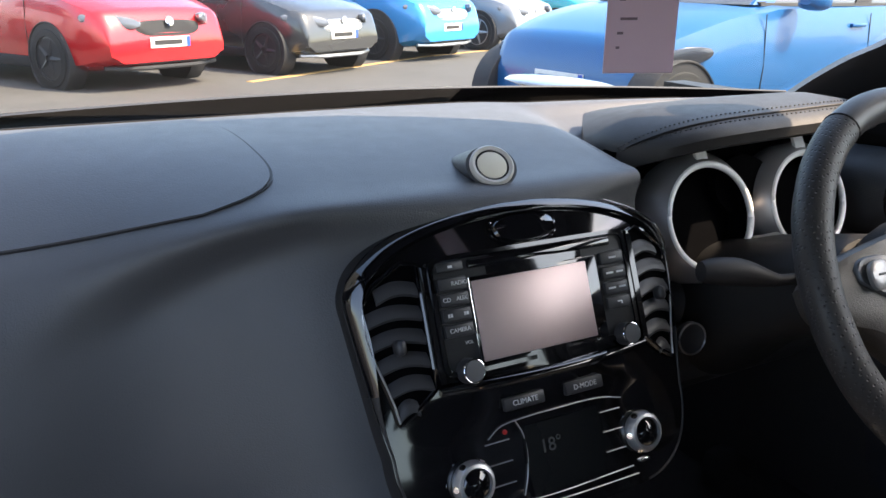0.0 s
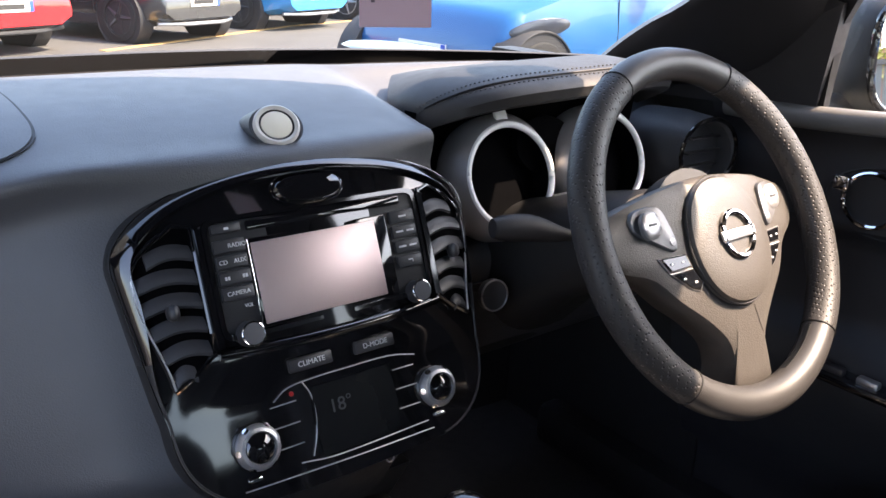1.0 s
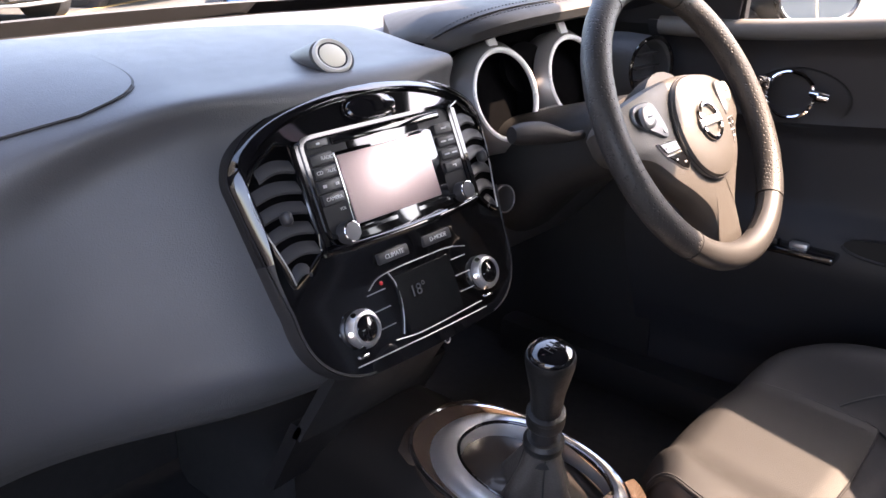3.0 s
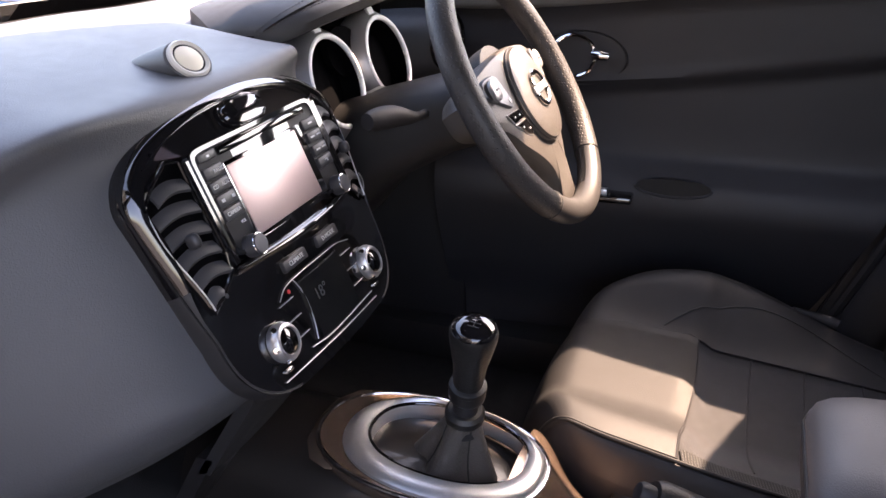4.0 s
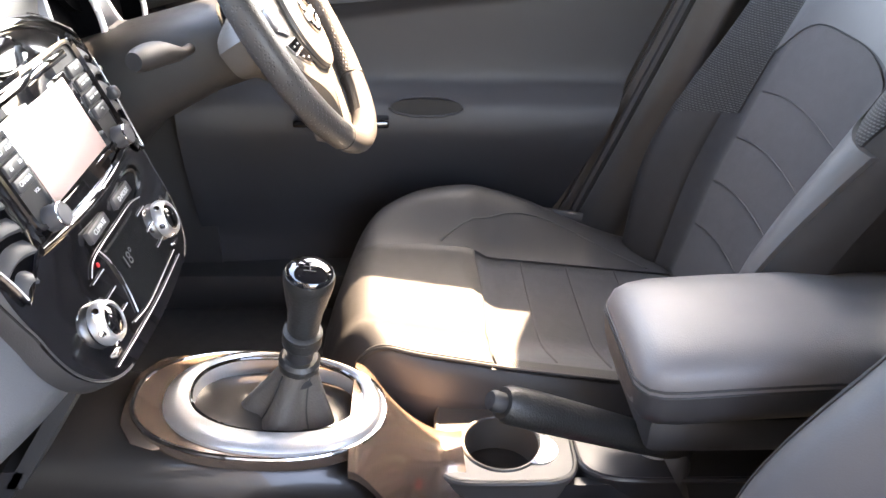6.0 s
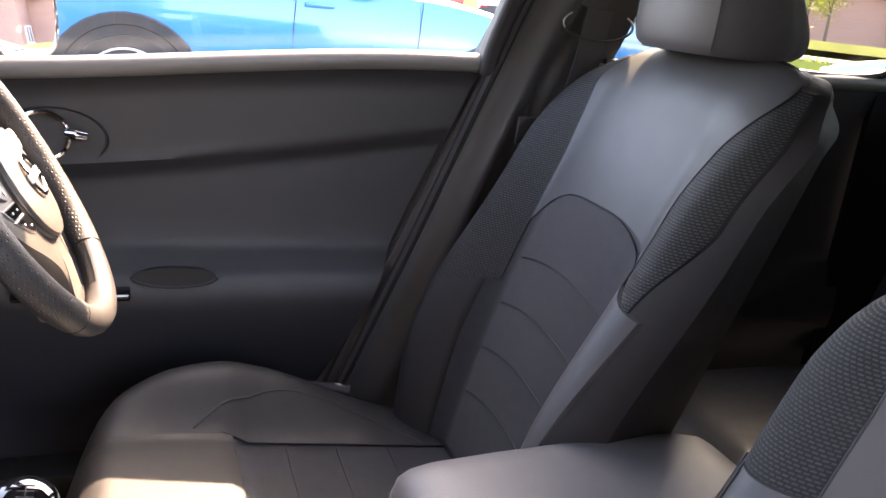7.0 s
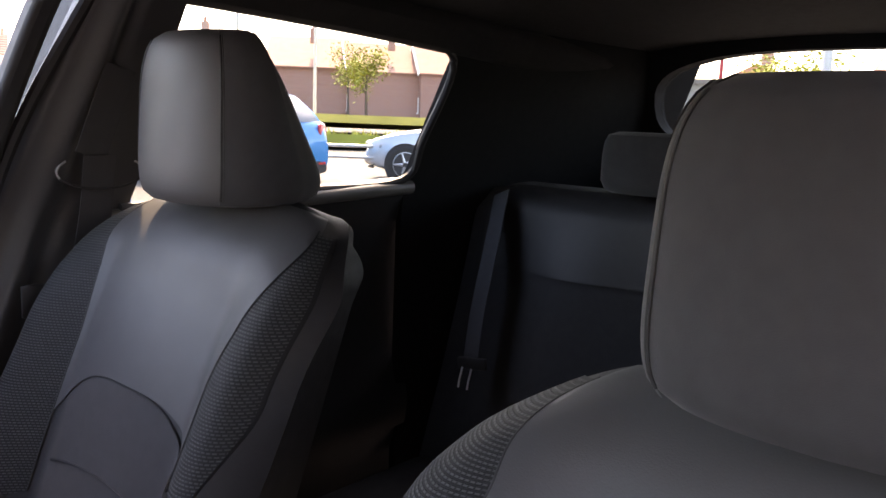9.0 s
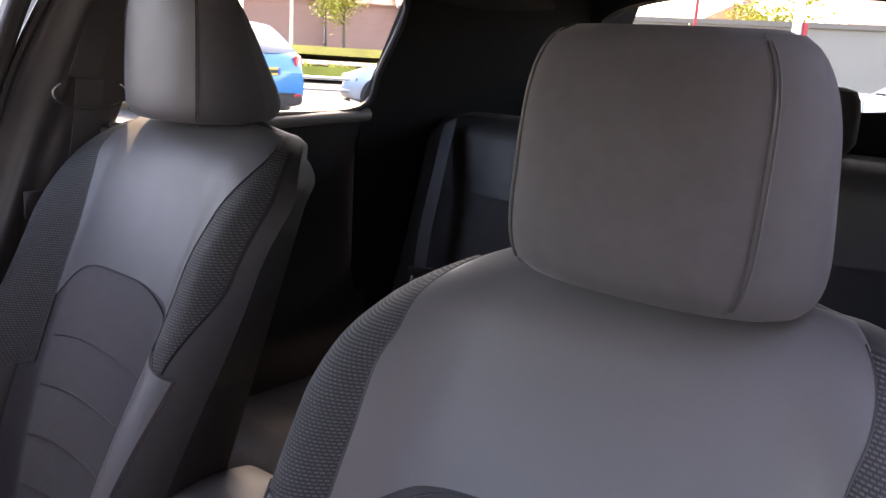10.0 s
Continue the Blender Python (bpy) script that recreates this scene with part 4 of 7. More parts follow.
for s in (-1, 1):
    for z in (0.797, 0.780, 0.763):
        part("climate_key_line", sweep([cp(-0.004 + s * 0.050, z, 0.0046), cp(-0.004 + s * 0.074, z - 0.001, 0.0046)], 0.0006, 5), LINE, stack)
    C = cp(-0.002 + s * 0.0935, 0.7700, 0.002)
    kn = part("climate_knob", lathe([(r * 0.76, h * 0.72) for r, h in ((0.0245, 0), (0.0262, 0.006), (0.0255, 0.012), (0.0222, 0.0175), (0.0185, 0.0185), (0.0178, 0.0165), (0.0178, 0.006))], C, SN, 40), SILVER, stack, "silver-rimmed climate knob")
    part("knob_face", lathe([(0.0134, 0.005), (0.0130, 0.0120), (0.0100, 0.0142), (0.0, 0.0155)], C, SN, 36), PIANO, kn, "domed glossy black knob face")
    for q in range(6):
        a = 2 * math.pi * q / 6
        part("knob_scallop", lathe([(0.0034, 0), (0.0028, 0.0012), (0.0, 0.0014)], C + SN * 0.0085 + (Vector((1, 0, 0)) * math.cos(a) + SU * math.sin(a)) * 0.0184, (Vector((1, 0, 0)) * math.cos(a) + SU * math.sin(a)) * 0.8 + SN * 0.7, 10), CHROME, kn)
    part("knob_base_light", box(0.012, 0.004, 0.0035, cp(-0.006 + s * 0.096, 0.7455, 0.004), 0.001, SROT), CHROME, stack)
part("warning_lamp", lathe([(0.0022, 0), (0.0022, 0.001), (0, 0.0014)], cp(-0.057, 0.803, 0.004), SN, 12), REDPL, stack)
part("socket_ring", sweep(ellipse((0.062, -0.012, 0.694), (1, 0, 0), (0, 0.3, 1), 0.0045, 0.0045, 20), 0.0009, 6, closed=True), LINE, stack, "small bright ring of a socket")
part("lower_bin", sheet(lambda u, v: (lerp(-0.10, 0.10, u), lerp(-0.020, 0.06, v) + 0.6 * lerp(-0.1, 0.1, u) ** 2, lerp(0.726, 0.60, v)), 12, 10, (0, 0.015, 0)), HARD, stack, "dark face under the climate panel")

# ================= STEERING WHEEL =================
wheel = thing("steering_wheel", "black leather three-spoke steering wheel with round emblem", "steering wheel")
RIM = 0.1745
def rim_pt(a, off=-0.022, r=RIM):
    return WP(r * math.sin(a), r * math.cos(a), off)
PERF = mat("perforated_leather", (0.042, 0.040, 0.040), 0.5, vary=0.1)
pt = PERF.node_tree
pv = pt.nodes.new("ShaderNodeTexVoronoi")
pv.inputs["Scale"].default_value, pv.inputs["Randomness"].default_value = 240, 0.25
pc = pt.nodes.new("ShaderNodeTexCoord")
pt.links.new(pc.outputs["Object"], pv.inputs["Vector"])
pr = pt.nodes.new("ShaderNodeMapRange")
pr.inputs[1].default_value, pr.inputs[2].default_value = 0.12, 0.34
pt.links.new(pv.outputs["Distance"], pr.inputs[0])
pb = pt.nodes.new("ShaderNodeBump")
pb.inputs["Strength"].default_value, pb.inputs["Distance"].default_value = 0.7, 0.0012
pt.links.new(pr.outputs[0], pb.inputs["Height"])
pt.links.new(pb.outputs[0], pt.nodes["Principled BSDF"].inputs["Normal"])
SEG = [radians(a) for a in (-28, 28, 140, 220, 332)]
for k in range(4):
    a0, a1 = SEG[k], SEG[k + 1]
    n = 40
    part("rim_wrap", sweep([rim_pt(lerp(a0, a1, i / n)) for i in range(n + 1)], 0.0168 if k in (0, 2) else 0.0172, 16), LEATHER if k in (0, 2) else PERF, wheel, "leather rim section")
    part("rim_joint", sweep([rim_pt(a0) + (rim_pt(a0) - WP(0, 0, -0.022)).normalized() * 0.0172 * math.cos(q) + WN * 0.0172 * math.sin(q) for q in (2 * math.pi * j / 20 for j in range(20))], 0.0009, 6, closed=True), BLACK, wheel)
bm = bmesh.new()
for i in range(26):
    a = radians(lerp(142, 168, i / 25))
    c = rim_pt(a, -0.022, RIM - 0.0165)
    d = (rim_pt(a + 0.02, -0.022, RIM - 0.0165) - c).normalized()
    sweep([c - WN * 0.004 + d * 0.001, c + WN * 0.004 - d * 0.001], 0.0009, 5, bm=bm)
tagged(part("rim_stitching", bm, STITCH, wheel), kind="stuff")
HUBM = mat("hub_vinyl", (0.075, 0.068, 0.062), 0.42, vary=0.06, bump=0.25, bump_scale=700)
plate = [(-0.160, 0.022), (-0.138, 0.036), (-0.088, 0.047), (-0.040, 0.053), (0, 0.055), (0.040, 0.053), (0.088, 0.047), (0.138, 0.036), (0.160, 0.022), (0.158, -0.002), (0.146, -0.018), (0.112, -0.034), (0.086, -0.062), (0.054, -0.090), (0.032, -0.116), (0.027, -0.140), (0.031, -0.164), (0.0, -0.168), (-0.031, -0.164), (-0.027, -0.140), (-0.032, -0.116), (-0.054, -0.090), (-0.086, -0.062), (-0.112, -0.034), (-0.146, -0.018), (-0.158, -0.002)]
outl = [p for p in catmull([(*q, 0) for q in plate] + [(*plate[0], 0)], 130)[:-1]]
HY = -0.012     # the hub's middle lies a little under the rim's
def hub_drop(x, y):
    r = math.hypot(x, y - HY)
    return -0.010 * sstep(0.03, 0.09, r) - 0.012 * sstep(0.085, 0.15, r)
def hubring(k, off):
    out = []
    for p in outl:
        x, y = p[0] * k, HY + (p[1] - HY) * k
        out.append(WP(x, y, off + hub_drop(x, y)))
    return out
part("hub_plate", loft([hubring(0.90, -0.055), hubring(0.97, -0.040), hubring(1.0, -0.024), hubring(0.99, -0.017), hubring(0.96, -0.0125), hubring(0.86, -0.0105), hubring(0.70, -0.010), hubring(0.5, -0.010), hubring(0.3, -0.010)]), HUBM, wheel, "grey hub with three spokes")
part("airbag_gap", sweep([WP(0.0605 * math.cos(a), HY - 0.003 + 0.0653 * math.sin(a), -0.0125) for a in (2 * math.pi * j / 56 for j in range(56))], 0.0013, 8, closed=True), SEATSIDE, wheel, "fine gap round the airbag cover")
part("airbag_cover", loft([ellipse(WP(0, HY - 0.003, o), WX, WY, 0.0595 * k, 0.0645 * k, 48, 2.15) for o, k in ((-0.03, 1.0), (-0.0115, 1.0), (-0.0075, 0.97), (-0.0050, 0.86), (-0.0030, 0.6), (-0.0022, 0.3))]), HUBM, wheel, "oval airbag cover")
emb = part("emblem", sweep([WP(0.0225 * math.cos(a), HY + 0.0225 * math.sin(a), -0.0005) for a in (2 * math.pi * j / 40 for j in range(40))], 0.0030, 8, closed=True), CHROME, wheel, "chrome ring emblem with a bar")
part("emblem_bar", box(0.053, 0.0030, 0.0100, WP(0, HY, 0.0005), 0.0012, Euler((radians(-30.7), 0, 0)).to_matrix()), SILVER, emb, "satin bar across the emblem")
part("airbag_mark", box(0.010, 0.0012, 0.0010, WP(-0.043, HY + 0.012, -0.0062), 0.0004, Euler((radians(-30.7), 0, 0)).to_matrix()), BUTTON, wheel)
wm = Matrix.Translation(WP(0, HY - 0.042, -0.0040)) @ Matrix((WX, WY, WN)).transposed().to_4x4()
text("airbag_print", "SRS", 0.0065, wm, mat("embossed_print", (0.035, 0.032, 0.03), 0.5), wheel)
text("airbag_print", "AIRBAG", 0.0065, Matrix.Translation(WP(0, HY - 0.050, -0.0046)) @ Matrix((WX, WY, WN)).transposed().to_4x4(), bpy.data.materials["embossed_print"], wheel)
WR = Matrix((WX, WY, WN)).transposed()
PADSIL = mat("pad_silver", (0.187, 0.187, 0.193), 0.42, 0.6, vary=0.05)
for s in (-1, 1):
    # leaf-shaped pad, wide at the top and pointed towards the hub below
    leaf = [(0.118, 0.026), (0.110, 0.034), (0.092, 0.035), (0.080, 0.030), (0.075, 0.012), (0.0735, -0.008), (0.080, -0.012), (0.094, -0.004), (0.108, 0.006), (0.117, 0.014)]
    leaf = [(p[0], p[1]) for p in catmull([(*q, 0) for q in leaf] + [(*leaf[0], 0)], 50)[:-1]]
    def leaf_ring(k, off):
        return [WP(s * (0.094 + (x - 0.094) * k), 0.014 + (y - 0.014) * k, off + hub_drop(x, y)) for x, y in leaf]
    pad = part("control_pad", loft([leaf_ring(1.0, -0.020), leaf_ring(1.0, -0.0085), leaf_ring(0.94, -0.0065), leaf_ring(0.5, -0.0060)]), PADSIL, wheel, "silver switch pad on the spoke")
    rc = WP(s * 0.099, 0.017, -0.0055 + hub_drop(0.099, 0.017))
    rk = part("rocker", loft([[rc + WN * o + WX * p.x * k + WY * p.y * k for p in ellipse((0, 0, 0), (1, 0.1, 0), (0, 1, 0), 0.0130, 0.0135, 28, 2.6)] for k, o in ((1, -0.003), (1, 0.0008), (0.9, 0.0022), (0.5, 0.0028))]), SHROUD, pad, "raised rocker on the pad")
    part("rocker_slot", box(0.0100, 0.0020, 0.0010, rc + WN * 0.0031, 0, WR), BLACK, rk)
    part("pad_button", lathe([(0.0038, 0), (0.0038, 0.0015), (0.0, 0.0022)], WP(s * 0.0795, -0.003, -0.0065 + hub_drop(0.0795, -0.003)), WN, 16), SHROUD, pad)
    for shape, marks in (([(0.098, -0.0165), (0.067, -0.0180), (0.064, -0.0300), (0.090, -0.0300)], ((0.087, -0.0235), (0.0735, -0.0240))), ([(0.089, -0.0330), (0.063, -0.0330), (0.055, -0.0480), (0.060, -0.0545), (0.070, -0.0500)], ((0.077, -0.0400), (0.064, -0.0455)))):
        mx, my = sum(p[0] for p in shape) / len(shape), sum(p[1] for p in shape) / len(shape)
        def key_ring(k, off):
            return [WP(s * (mx + (x - mx) * k), my + (y - my) * k, off + hub_drop(x, y)) for x, y in shape]
        kf = part("key_frame", loft([key_ring(1.16, -0.016), key_ring(1.14, -0.0092), key_ring(1.02, -0.0084), key_ring(1.0, -0.0105)]), SHROUD, wheel, "satin frame round the spoke key")
        kb = part("spoke_key", loft([key_ring(0.98, -0.014), key_ring(0.96, -0.0088), key_ring(0.88, -0.0074)]), PIANO, kf, "black rocker key")
        for ax, ay in marks:
            part("key_mark", box(0.0040, 0.0022, 0.0008, WP(s * ax, ay, -0.0068 + hub_drop(ax, ay)), 0.0003, WR), LINE, kf)


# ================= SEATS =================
# Darker cloth carries the shade on headrest sides and the passenger's cushion.
HRSIDE = mat("shade_dark_headrest_cloth", (0.036, 0.036, 0.039), 0.8, vary=0.12, scale=60, bump=0.2, bump_scale=1200, sheen=0.1)
def headrest(cx, y, z, lab, H=0.197, half=0.126, seam_in=15, seam_out=5, inner=-1, deep=0.175, slant=0.0, face=None):
    h = thing("headrest", lab, "headrest", "front headrests")
    def ring(t, k=40):
        zz = z + H * t
        e = max(0.0, 1 - abs(2 * t - 1) ** (3.4 if t > 0.5 else 4.5)) ** 0.5
        hw = lerp(half, half * 0.89, t) * lerp(0.68 if t > 0.5 else 0.80, 1, e)
        d = lerp(deep, 0.070, t ** 0.9) * lerp(0.62, 1, e)
        yf = y - 0.016 * t - 0.014 * (1 - e)
        out = []
        for p in ellipse((0, 0, 0), (1, 0, 0), (0, 1, 0), hw, d / 2, k, 3.4):
            out.append(Vector((cx + p.x * (1 - 0.10 * (p.y < 0) * abs(p.y) / (d / 2)), yf - d / 2 + p.y - 0.016 * (p.x / hw) ** 2 * (1 if p.y > 0 else 0), zz)))
        return out
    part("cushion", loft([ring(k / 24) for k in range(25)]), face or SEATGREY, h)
    def rp(t, fi, off):
        """A point on the cushion between two of the ring's points, pushed outwards."""
        r = ring(t)
        a, b = r[int(fi) % 40], r[(int(fi) + 1) % 40]
        p = a.lerp(b, fi - int(fi))
        c = sum(r, Vector()) / 40
        return p + (p - c).normalized() * off
    for s in (-1, 1):
        i0 = (seam_in if s == inner else seam_out) if inner < 0 else (seam_out if s < 0 else seam_in)
        def edge(t):
            return i0 + slant * (t - 0.5) * (1 if i0 > 10 else -1)
        def side(u, v):
            t = lerp(0.015, 0.985, v)
            e = edge(t)
            return rp(t, lerp(e, 27.0, u) if i0 > 10 else lerp(e, -7.0, u) % 40, 0.0012)
        part("side_panel", sheet(side, 22, 26), HRSIDE, h, "darker side of the headrest, shade put into its cloth")
        part("seam", sweep([rp(k / 24, edge(k / 24), 0.0008) for k in range(1, 24)], 0.0014, 6), BLACK, h, "stitched seam")
        part("seam_stitch", sweep([rp(k / 24, edge(k / 24) + (0.22 if i0 > 10 else -0.22), 0.0016) for k in range(1, 24)], 0.0007, 6), STITCH, h, "line of stitches beside the seam")
        part("post", sweep([(cx + s * 0.06, y - 0.095, z + 0.02), (cx + s * 0.06, y - 0.095, z - 0.08)], 0.006, 10), CHROME, h)
    return h

def seat(name, cx, zt, y_low, y_top, inner, label, cdy=0.0, mesh_crest=False, swell=0.0, seam_out=0.0, wide=0.0, seam_in=0.0, flat_in=False, crest=0.0, square=0.80):
    """A front seat. inner: the sign of x towards the middle of the car."""
    s = thing(name, label, "car seat", "front seats")
    yb, zb, yt = -0.715 + y_low, 0.47, -0.945 + y_top
    def width(v):
        k = max(0.0, (v - square) / (1 - square))
        return (lerp(0.226, 0.252, sstep(0, 0.3, v)) + wide * sstep(0.98, 0.78, v) * lerp(0.45, 1, sstep(0.45, 0.75, v))) * (0.58 + 0.42 * max(0.0, 1 - k ** 2.3) ** 0.5)
    def bolster(u, v):
        return sstep(0.48, 0.84, abs(u)) * (0.045 * math.exp(-((v - 0.30) / 0.27) ** 2) + (0.050 + swell) * sstep(1.0, 0.72, v))
    def front(u, v):
        a = abs(u)
        z = lerp(zb, zt, v) - 0.022 * a ** 3.0 * sstep(0.80, 1.0, v)
        top = max(0.0, (v - 0.88) / 0.12)
        y = lerp(yb, yt, v) + 0.026 * math.sin(math.pi * v) * (1 - u * u) + bolster(u, v) - 0.060 * top ** 2.2 - 0.055 * max(0.0, (a - 0.84) / 0.16) ** 2.2 * (1 - 0.7 * sstep(0.84, 1, v)) - 0.01 * a * a * v
        return Vector((cx + u * width(v), y, z))
    VS = [j / 34 * 0.86 for j in range(34)] + [0.86 + 0.14 * math.sin(k / 14 * math.pi / 2) for k in range(15)]
    US = [math.sin(lerp(-1, 1, i / 56) * math.pi / 2) for i in range(57)]
    rings = []
    for v in VS:
        f = [front(u, v) for u in US]
        b = []
        for i in range(17):
            u = lerp(1, -1, i / 16)
            p = front(u, v)
            yback = lerp(yb - 0.11, yt - 0.118, v) + 0.035 * u * u * (1 - sstep(0.84, 1, v)) + 0.03 * sstep(0.9, 1, v)
            b.append(Vector((p.x + (cx - p.x) * 0.13 * abs(u) ** 2, min(yback, p.y - 0.03), p.z - 0.012 * v)))
        rings.append(f + b)
    part("backrest", loft(rings), BACKVINYL, s, "black vinyl back and sides")
    def lift(u, v, off):
        n = (front(u + 0.01, v) - front(u - 0.01, v)).cross(front(u, min(1, v + 0.01)) - front(u, v - 0.01)).normalized() if abs(u) < 0.99 else Vector((u, 0.2, 0)).normalized()
        return front(u, v) + (-n if abs(u) < 0.99 else n) * off
    def panel(name, mater, fn, off, lab, nu=30, nv=40):
        """fn(a, b) gives (u, v) on the front."""
        def uv(a, b):
            u, v = fn(a, b)
            return (u * 0.26 + 0.5, v * 0.68)
        return part(name, sheet(lambda a, b: lift(*fn(a, b), off), nu, nv, (0, -0.008, 0), uvs=uv), mater, s, lab)
    VB = 0.60
    def med(v, q):
        """Where the smooth panel meets the mesh."""
        return 0.605 + 0.05 * sstep(0.70, 0.90, v) + (0.23 if q == inner else 0.10) * sstep(0.82, 0.97, v) + (seam_in * sstep(0.97, 0.80, v) if q == inner else seam_out)
    arch = lambda u: 0.565 + 0.095 * max(0.0, 1 - (abs(u) / 0.62) ** 3.2)
    panel("insert", SEATDARK, lambda a, b: ((2 * a - 1) * 0.615, lerp(0.02, arch((2 * a - 1) * 0.615) - 0.002, b)), 0.002, "dark quilted cloth insert", 40, 24)
    def upper(a, b):
        t = 2 * a - 1
        q = 1 if t > 0 else -1
        v = lerp(arch(t * 0.62) + 0.002, 0.985, b)
        return (t * med(v, q) * 0.995, v)
    panel("upper_panel", SEATGREY, upper, 0.004, "smooth grey upper panel", 60, 40)
    for q in (-1, 1):
        near = q == inner
        vb = VB if near or not flat_in else 0.42
        rim = lambda b: (lerp(0.87, 0.95, sstep(0, 0.4, b)) if near else 0.965) if flat_in else 0.975
        cut = lambda a: vb - (0.05 * a if flat_in else 0.0)      # the joint falls away towards the edge
        panel("mesh_strip", MESHFAB, lambda a, b: (q * lerp(med(lerp(cut(a), 0.965, b), q) + 0.004, rim(b), a), lerp(cut(a), 0.965, b)), 0.003, "coarse black and grey mesh strip", 16, 40)
        # Outer bolster is a darker copy of the inner: shade put into colour.
        panel("bolster", SEATGREY if near else BACKVINYL if flat_in else BOLDARK, lambda a, b: (q * lerp(0.625, (lerp(0.82, 0.915, b) if near else 0.965) if flat_in else 0.93, a), lerp(0.02, cut(a) - 0.004, b)), 0.0055 if flat_in and near else 0.0030, "leather side bolster, the outer one darkened for shade", 16, 30)
        if not flat_in:
            for k in (0.885, 0.925):
                part("piping", sweep([lift(q * k, v, 0.0040) for v in np.linspace(0.03, VB, 24)], 0.0011, 6), BLACK, s, "stitched seam down the bolster")
        part("piping", sweep([lift(q * med(v, q), v, 0.0035) for v in np.linspace(vb, 0.97, 30)], 0.0012, 6), BLACK, s)
    part("piping", sweep([lift(u, arch(u), 0.0025) for u in np.linspace(-0.615, 0.615, 50)], 0.0011, 6), BLACK, s, "seam round the insert")
    for v in (0.16, 0.27, 0.38, 0.49):
        part("insert_seam", sweep([lift(u, v + 0.02 * (1 - (u / 0.4) ** 2), 0.0022) for u in np.linspace(-0.45, 0.45, 16)], 0.0014, 6), SEATSIDE, s)
    # cushion: two tall bolsters and a rounded front
    yf, yr = -0.162 + cdy, -0.735 + cdy
    def ctop(u, v):
        """u across, v from front to rear."""
        a = abs(u)
        hw = lerp(0.224, 0.238, sstep(0, 0.5, v)) - 0.050 * max(0.0, 1 - v / 0.22) ** 2
        nose = max(0.0, 1 - v / 0.13)
        near = flat_in and u * inner > 0
        z = 0.524 - 0.055 * v - 0.13 * nose ** 2.4 - (0.012 if near else 0.055) * a * a * max(0.0, 1 - v / 0.24) ** 2
        if near:      # a low straight shoulder with a crisp edge
            z += sstep(0.40, 0.93, a) * (0.044 - 0.024 * v) - 0.050 * max(0.0, (a - 0.945) / 0.055) ** 2
        else:
            z += (0.080 + crest * (u * inner > 0)) * sstep(0.40, 0.86, a) * math.exp(-((v - 0.38) / 0.34) ** 2) - 0.062 * max(0.0, (a - 0.86) / 0.14) ** 2
        if flat_in:   # the leather front stands proud of the cloth behind it
            z += 0.016 * sstep(0.44, 0.37, v) * sstep(0.95, 0.7, a)
        y = lerp(yf, yr, v) - 0.040 * a ** 3 * (1 - v)
        return Vector((cx + u * hw, y, z))
    VC = [0.24 * (k / 16) ** 1.6 for k in range(16)] + [lerp(0.24, 1, k / 28) for k in range(29)]
    rings = []
    for v in VC:
        f = [ctop(u, v) for u in US]
        b = [Vector((cx + (p.x - cx) * 0.93, p.y - 0.015, 0.335 + 0.02 * (1 - sstep(0, 0.15, v)))) for p in (ctop(lerp(1, -1, i / 16), v) for i in range(17))]
        rings.append(f + b)
    part("cushion", loft(rings), SEATSIDE, s, "black vinyl cushion sides")
    def clift(u, v, off):
        n = (ctop(min(1, u + 0.01), v) - ctop(max(-1, u - 0.01), v)).cross(ctop(u, min(1, v + 0.01)) - ctop(u, max(0, v - 0.01))).normalized()
        return ctop(u, v) - n * off
    def cpanel(name, mater, fn, off, lab, nu=24, nv=30):
        return part(name, sheet(lambda a, b: clift(*fn(a, b), off), nu, nv, (0, -0.002, -0.008), uvs=lambda a, b: (fn(a, b)[0] * 0.23 + 0.5, fn(a, b)[1] * 0.55)), mater, s, lab)
    split = lambda u: 0.40 - 0.05 * u * u
    fv = lambda b: b ** 1.6
    def span(a, wide_in):
        """Across the cushion, from the outer seam to the inner one or to the inner edge."""
        lo, hi = (-0.47, wide_in) if inner > 0 else (-wide_in, 0.47)
        return lerp(lo, hi, a)
    we = 0.935 if flat_in else 0.47
    cpanel("cushion_insert", SEATDARK, lambda a, b: (span(a, we), lerp(split(span(a, we)) + 0.004, 0.97, b)), 0.002, "dark cloth cushion insert", 40, 34)
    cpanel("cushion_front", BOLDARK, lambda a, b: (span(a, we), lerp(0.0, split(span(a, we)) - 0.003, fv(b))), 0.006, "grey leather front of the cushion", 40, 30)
    for v in (0.53, 0.66, 0.80):
        part("insert_seam", sweep([clift(span(a, we - 0.12 if flat_in else 0.45), v, 0.0022) for a in np.linspace(0.02, 1, 24)], 0.0014, 6), SEATSIDE, s, "quilting seam across the cushion")
    for q in (-1, 1):
        if flat_in and q == inner:
            cpanel("cushion_edge", MESHFAB, lambda a, b: (q * lerp(0.845, 0.935, a), lerp(split(0.9) + 0.01, 0.97, b)), 0.0045, "mesh strip along the cushion edge", 8, 30)
            part("piping", sweep([clift(q * 0.940, v, 0.0050) for v in np.linspace(0.02, 0.97, 60)], 0.0022, 6), BLACK, s, "piped edge of the cushion")
            part("piping", sweep([clift(q * 0.925, v, 0.0066) for v in np.linspace(0.05, split(0.9), 30)], 0.0009, 6), STITCH, s)
            continue
        e = 0.56 if mesh_crest and q == inner else 0.905
        # Driver's bolster is darkened to hold down the windscreen light on it.
        cpanel("cushion_bolster", BOLDARK if flat_in else SEATGREY, lambda a, b: (q * lerp(0.475, e, a), lerp(0.0, 0.97, fv(b))), 0.006, "leather cushion bolster, darkened on the driver seat", 16, 40)
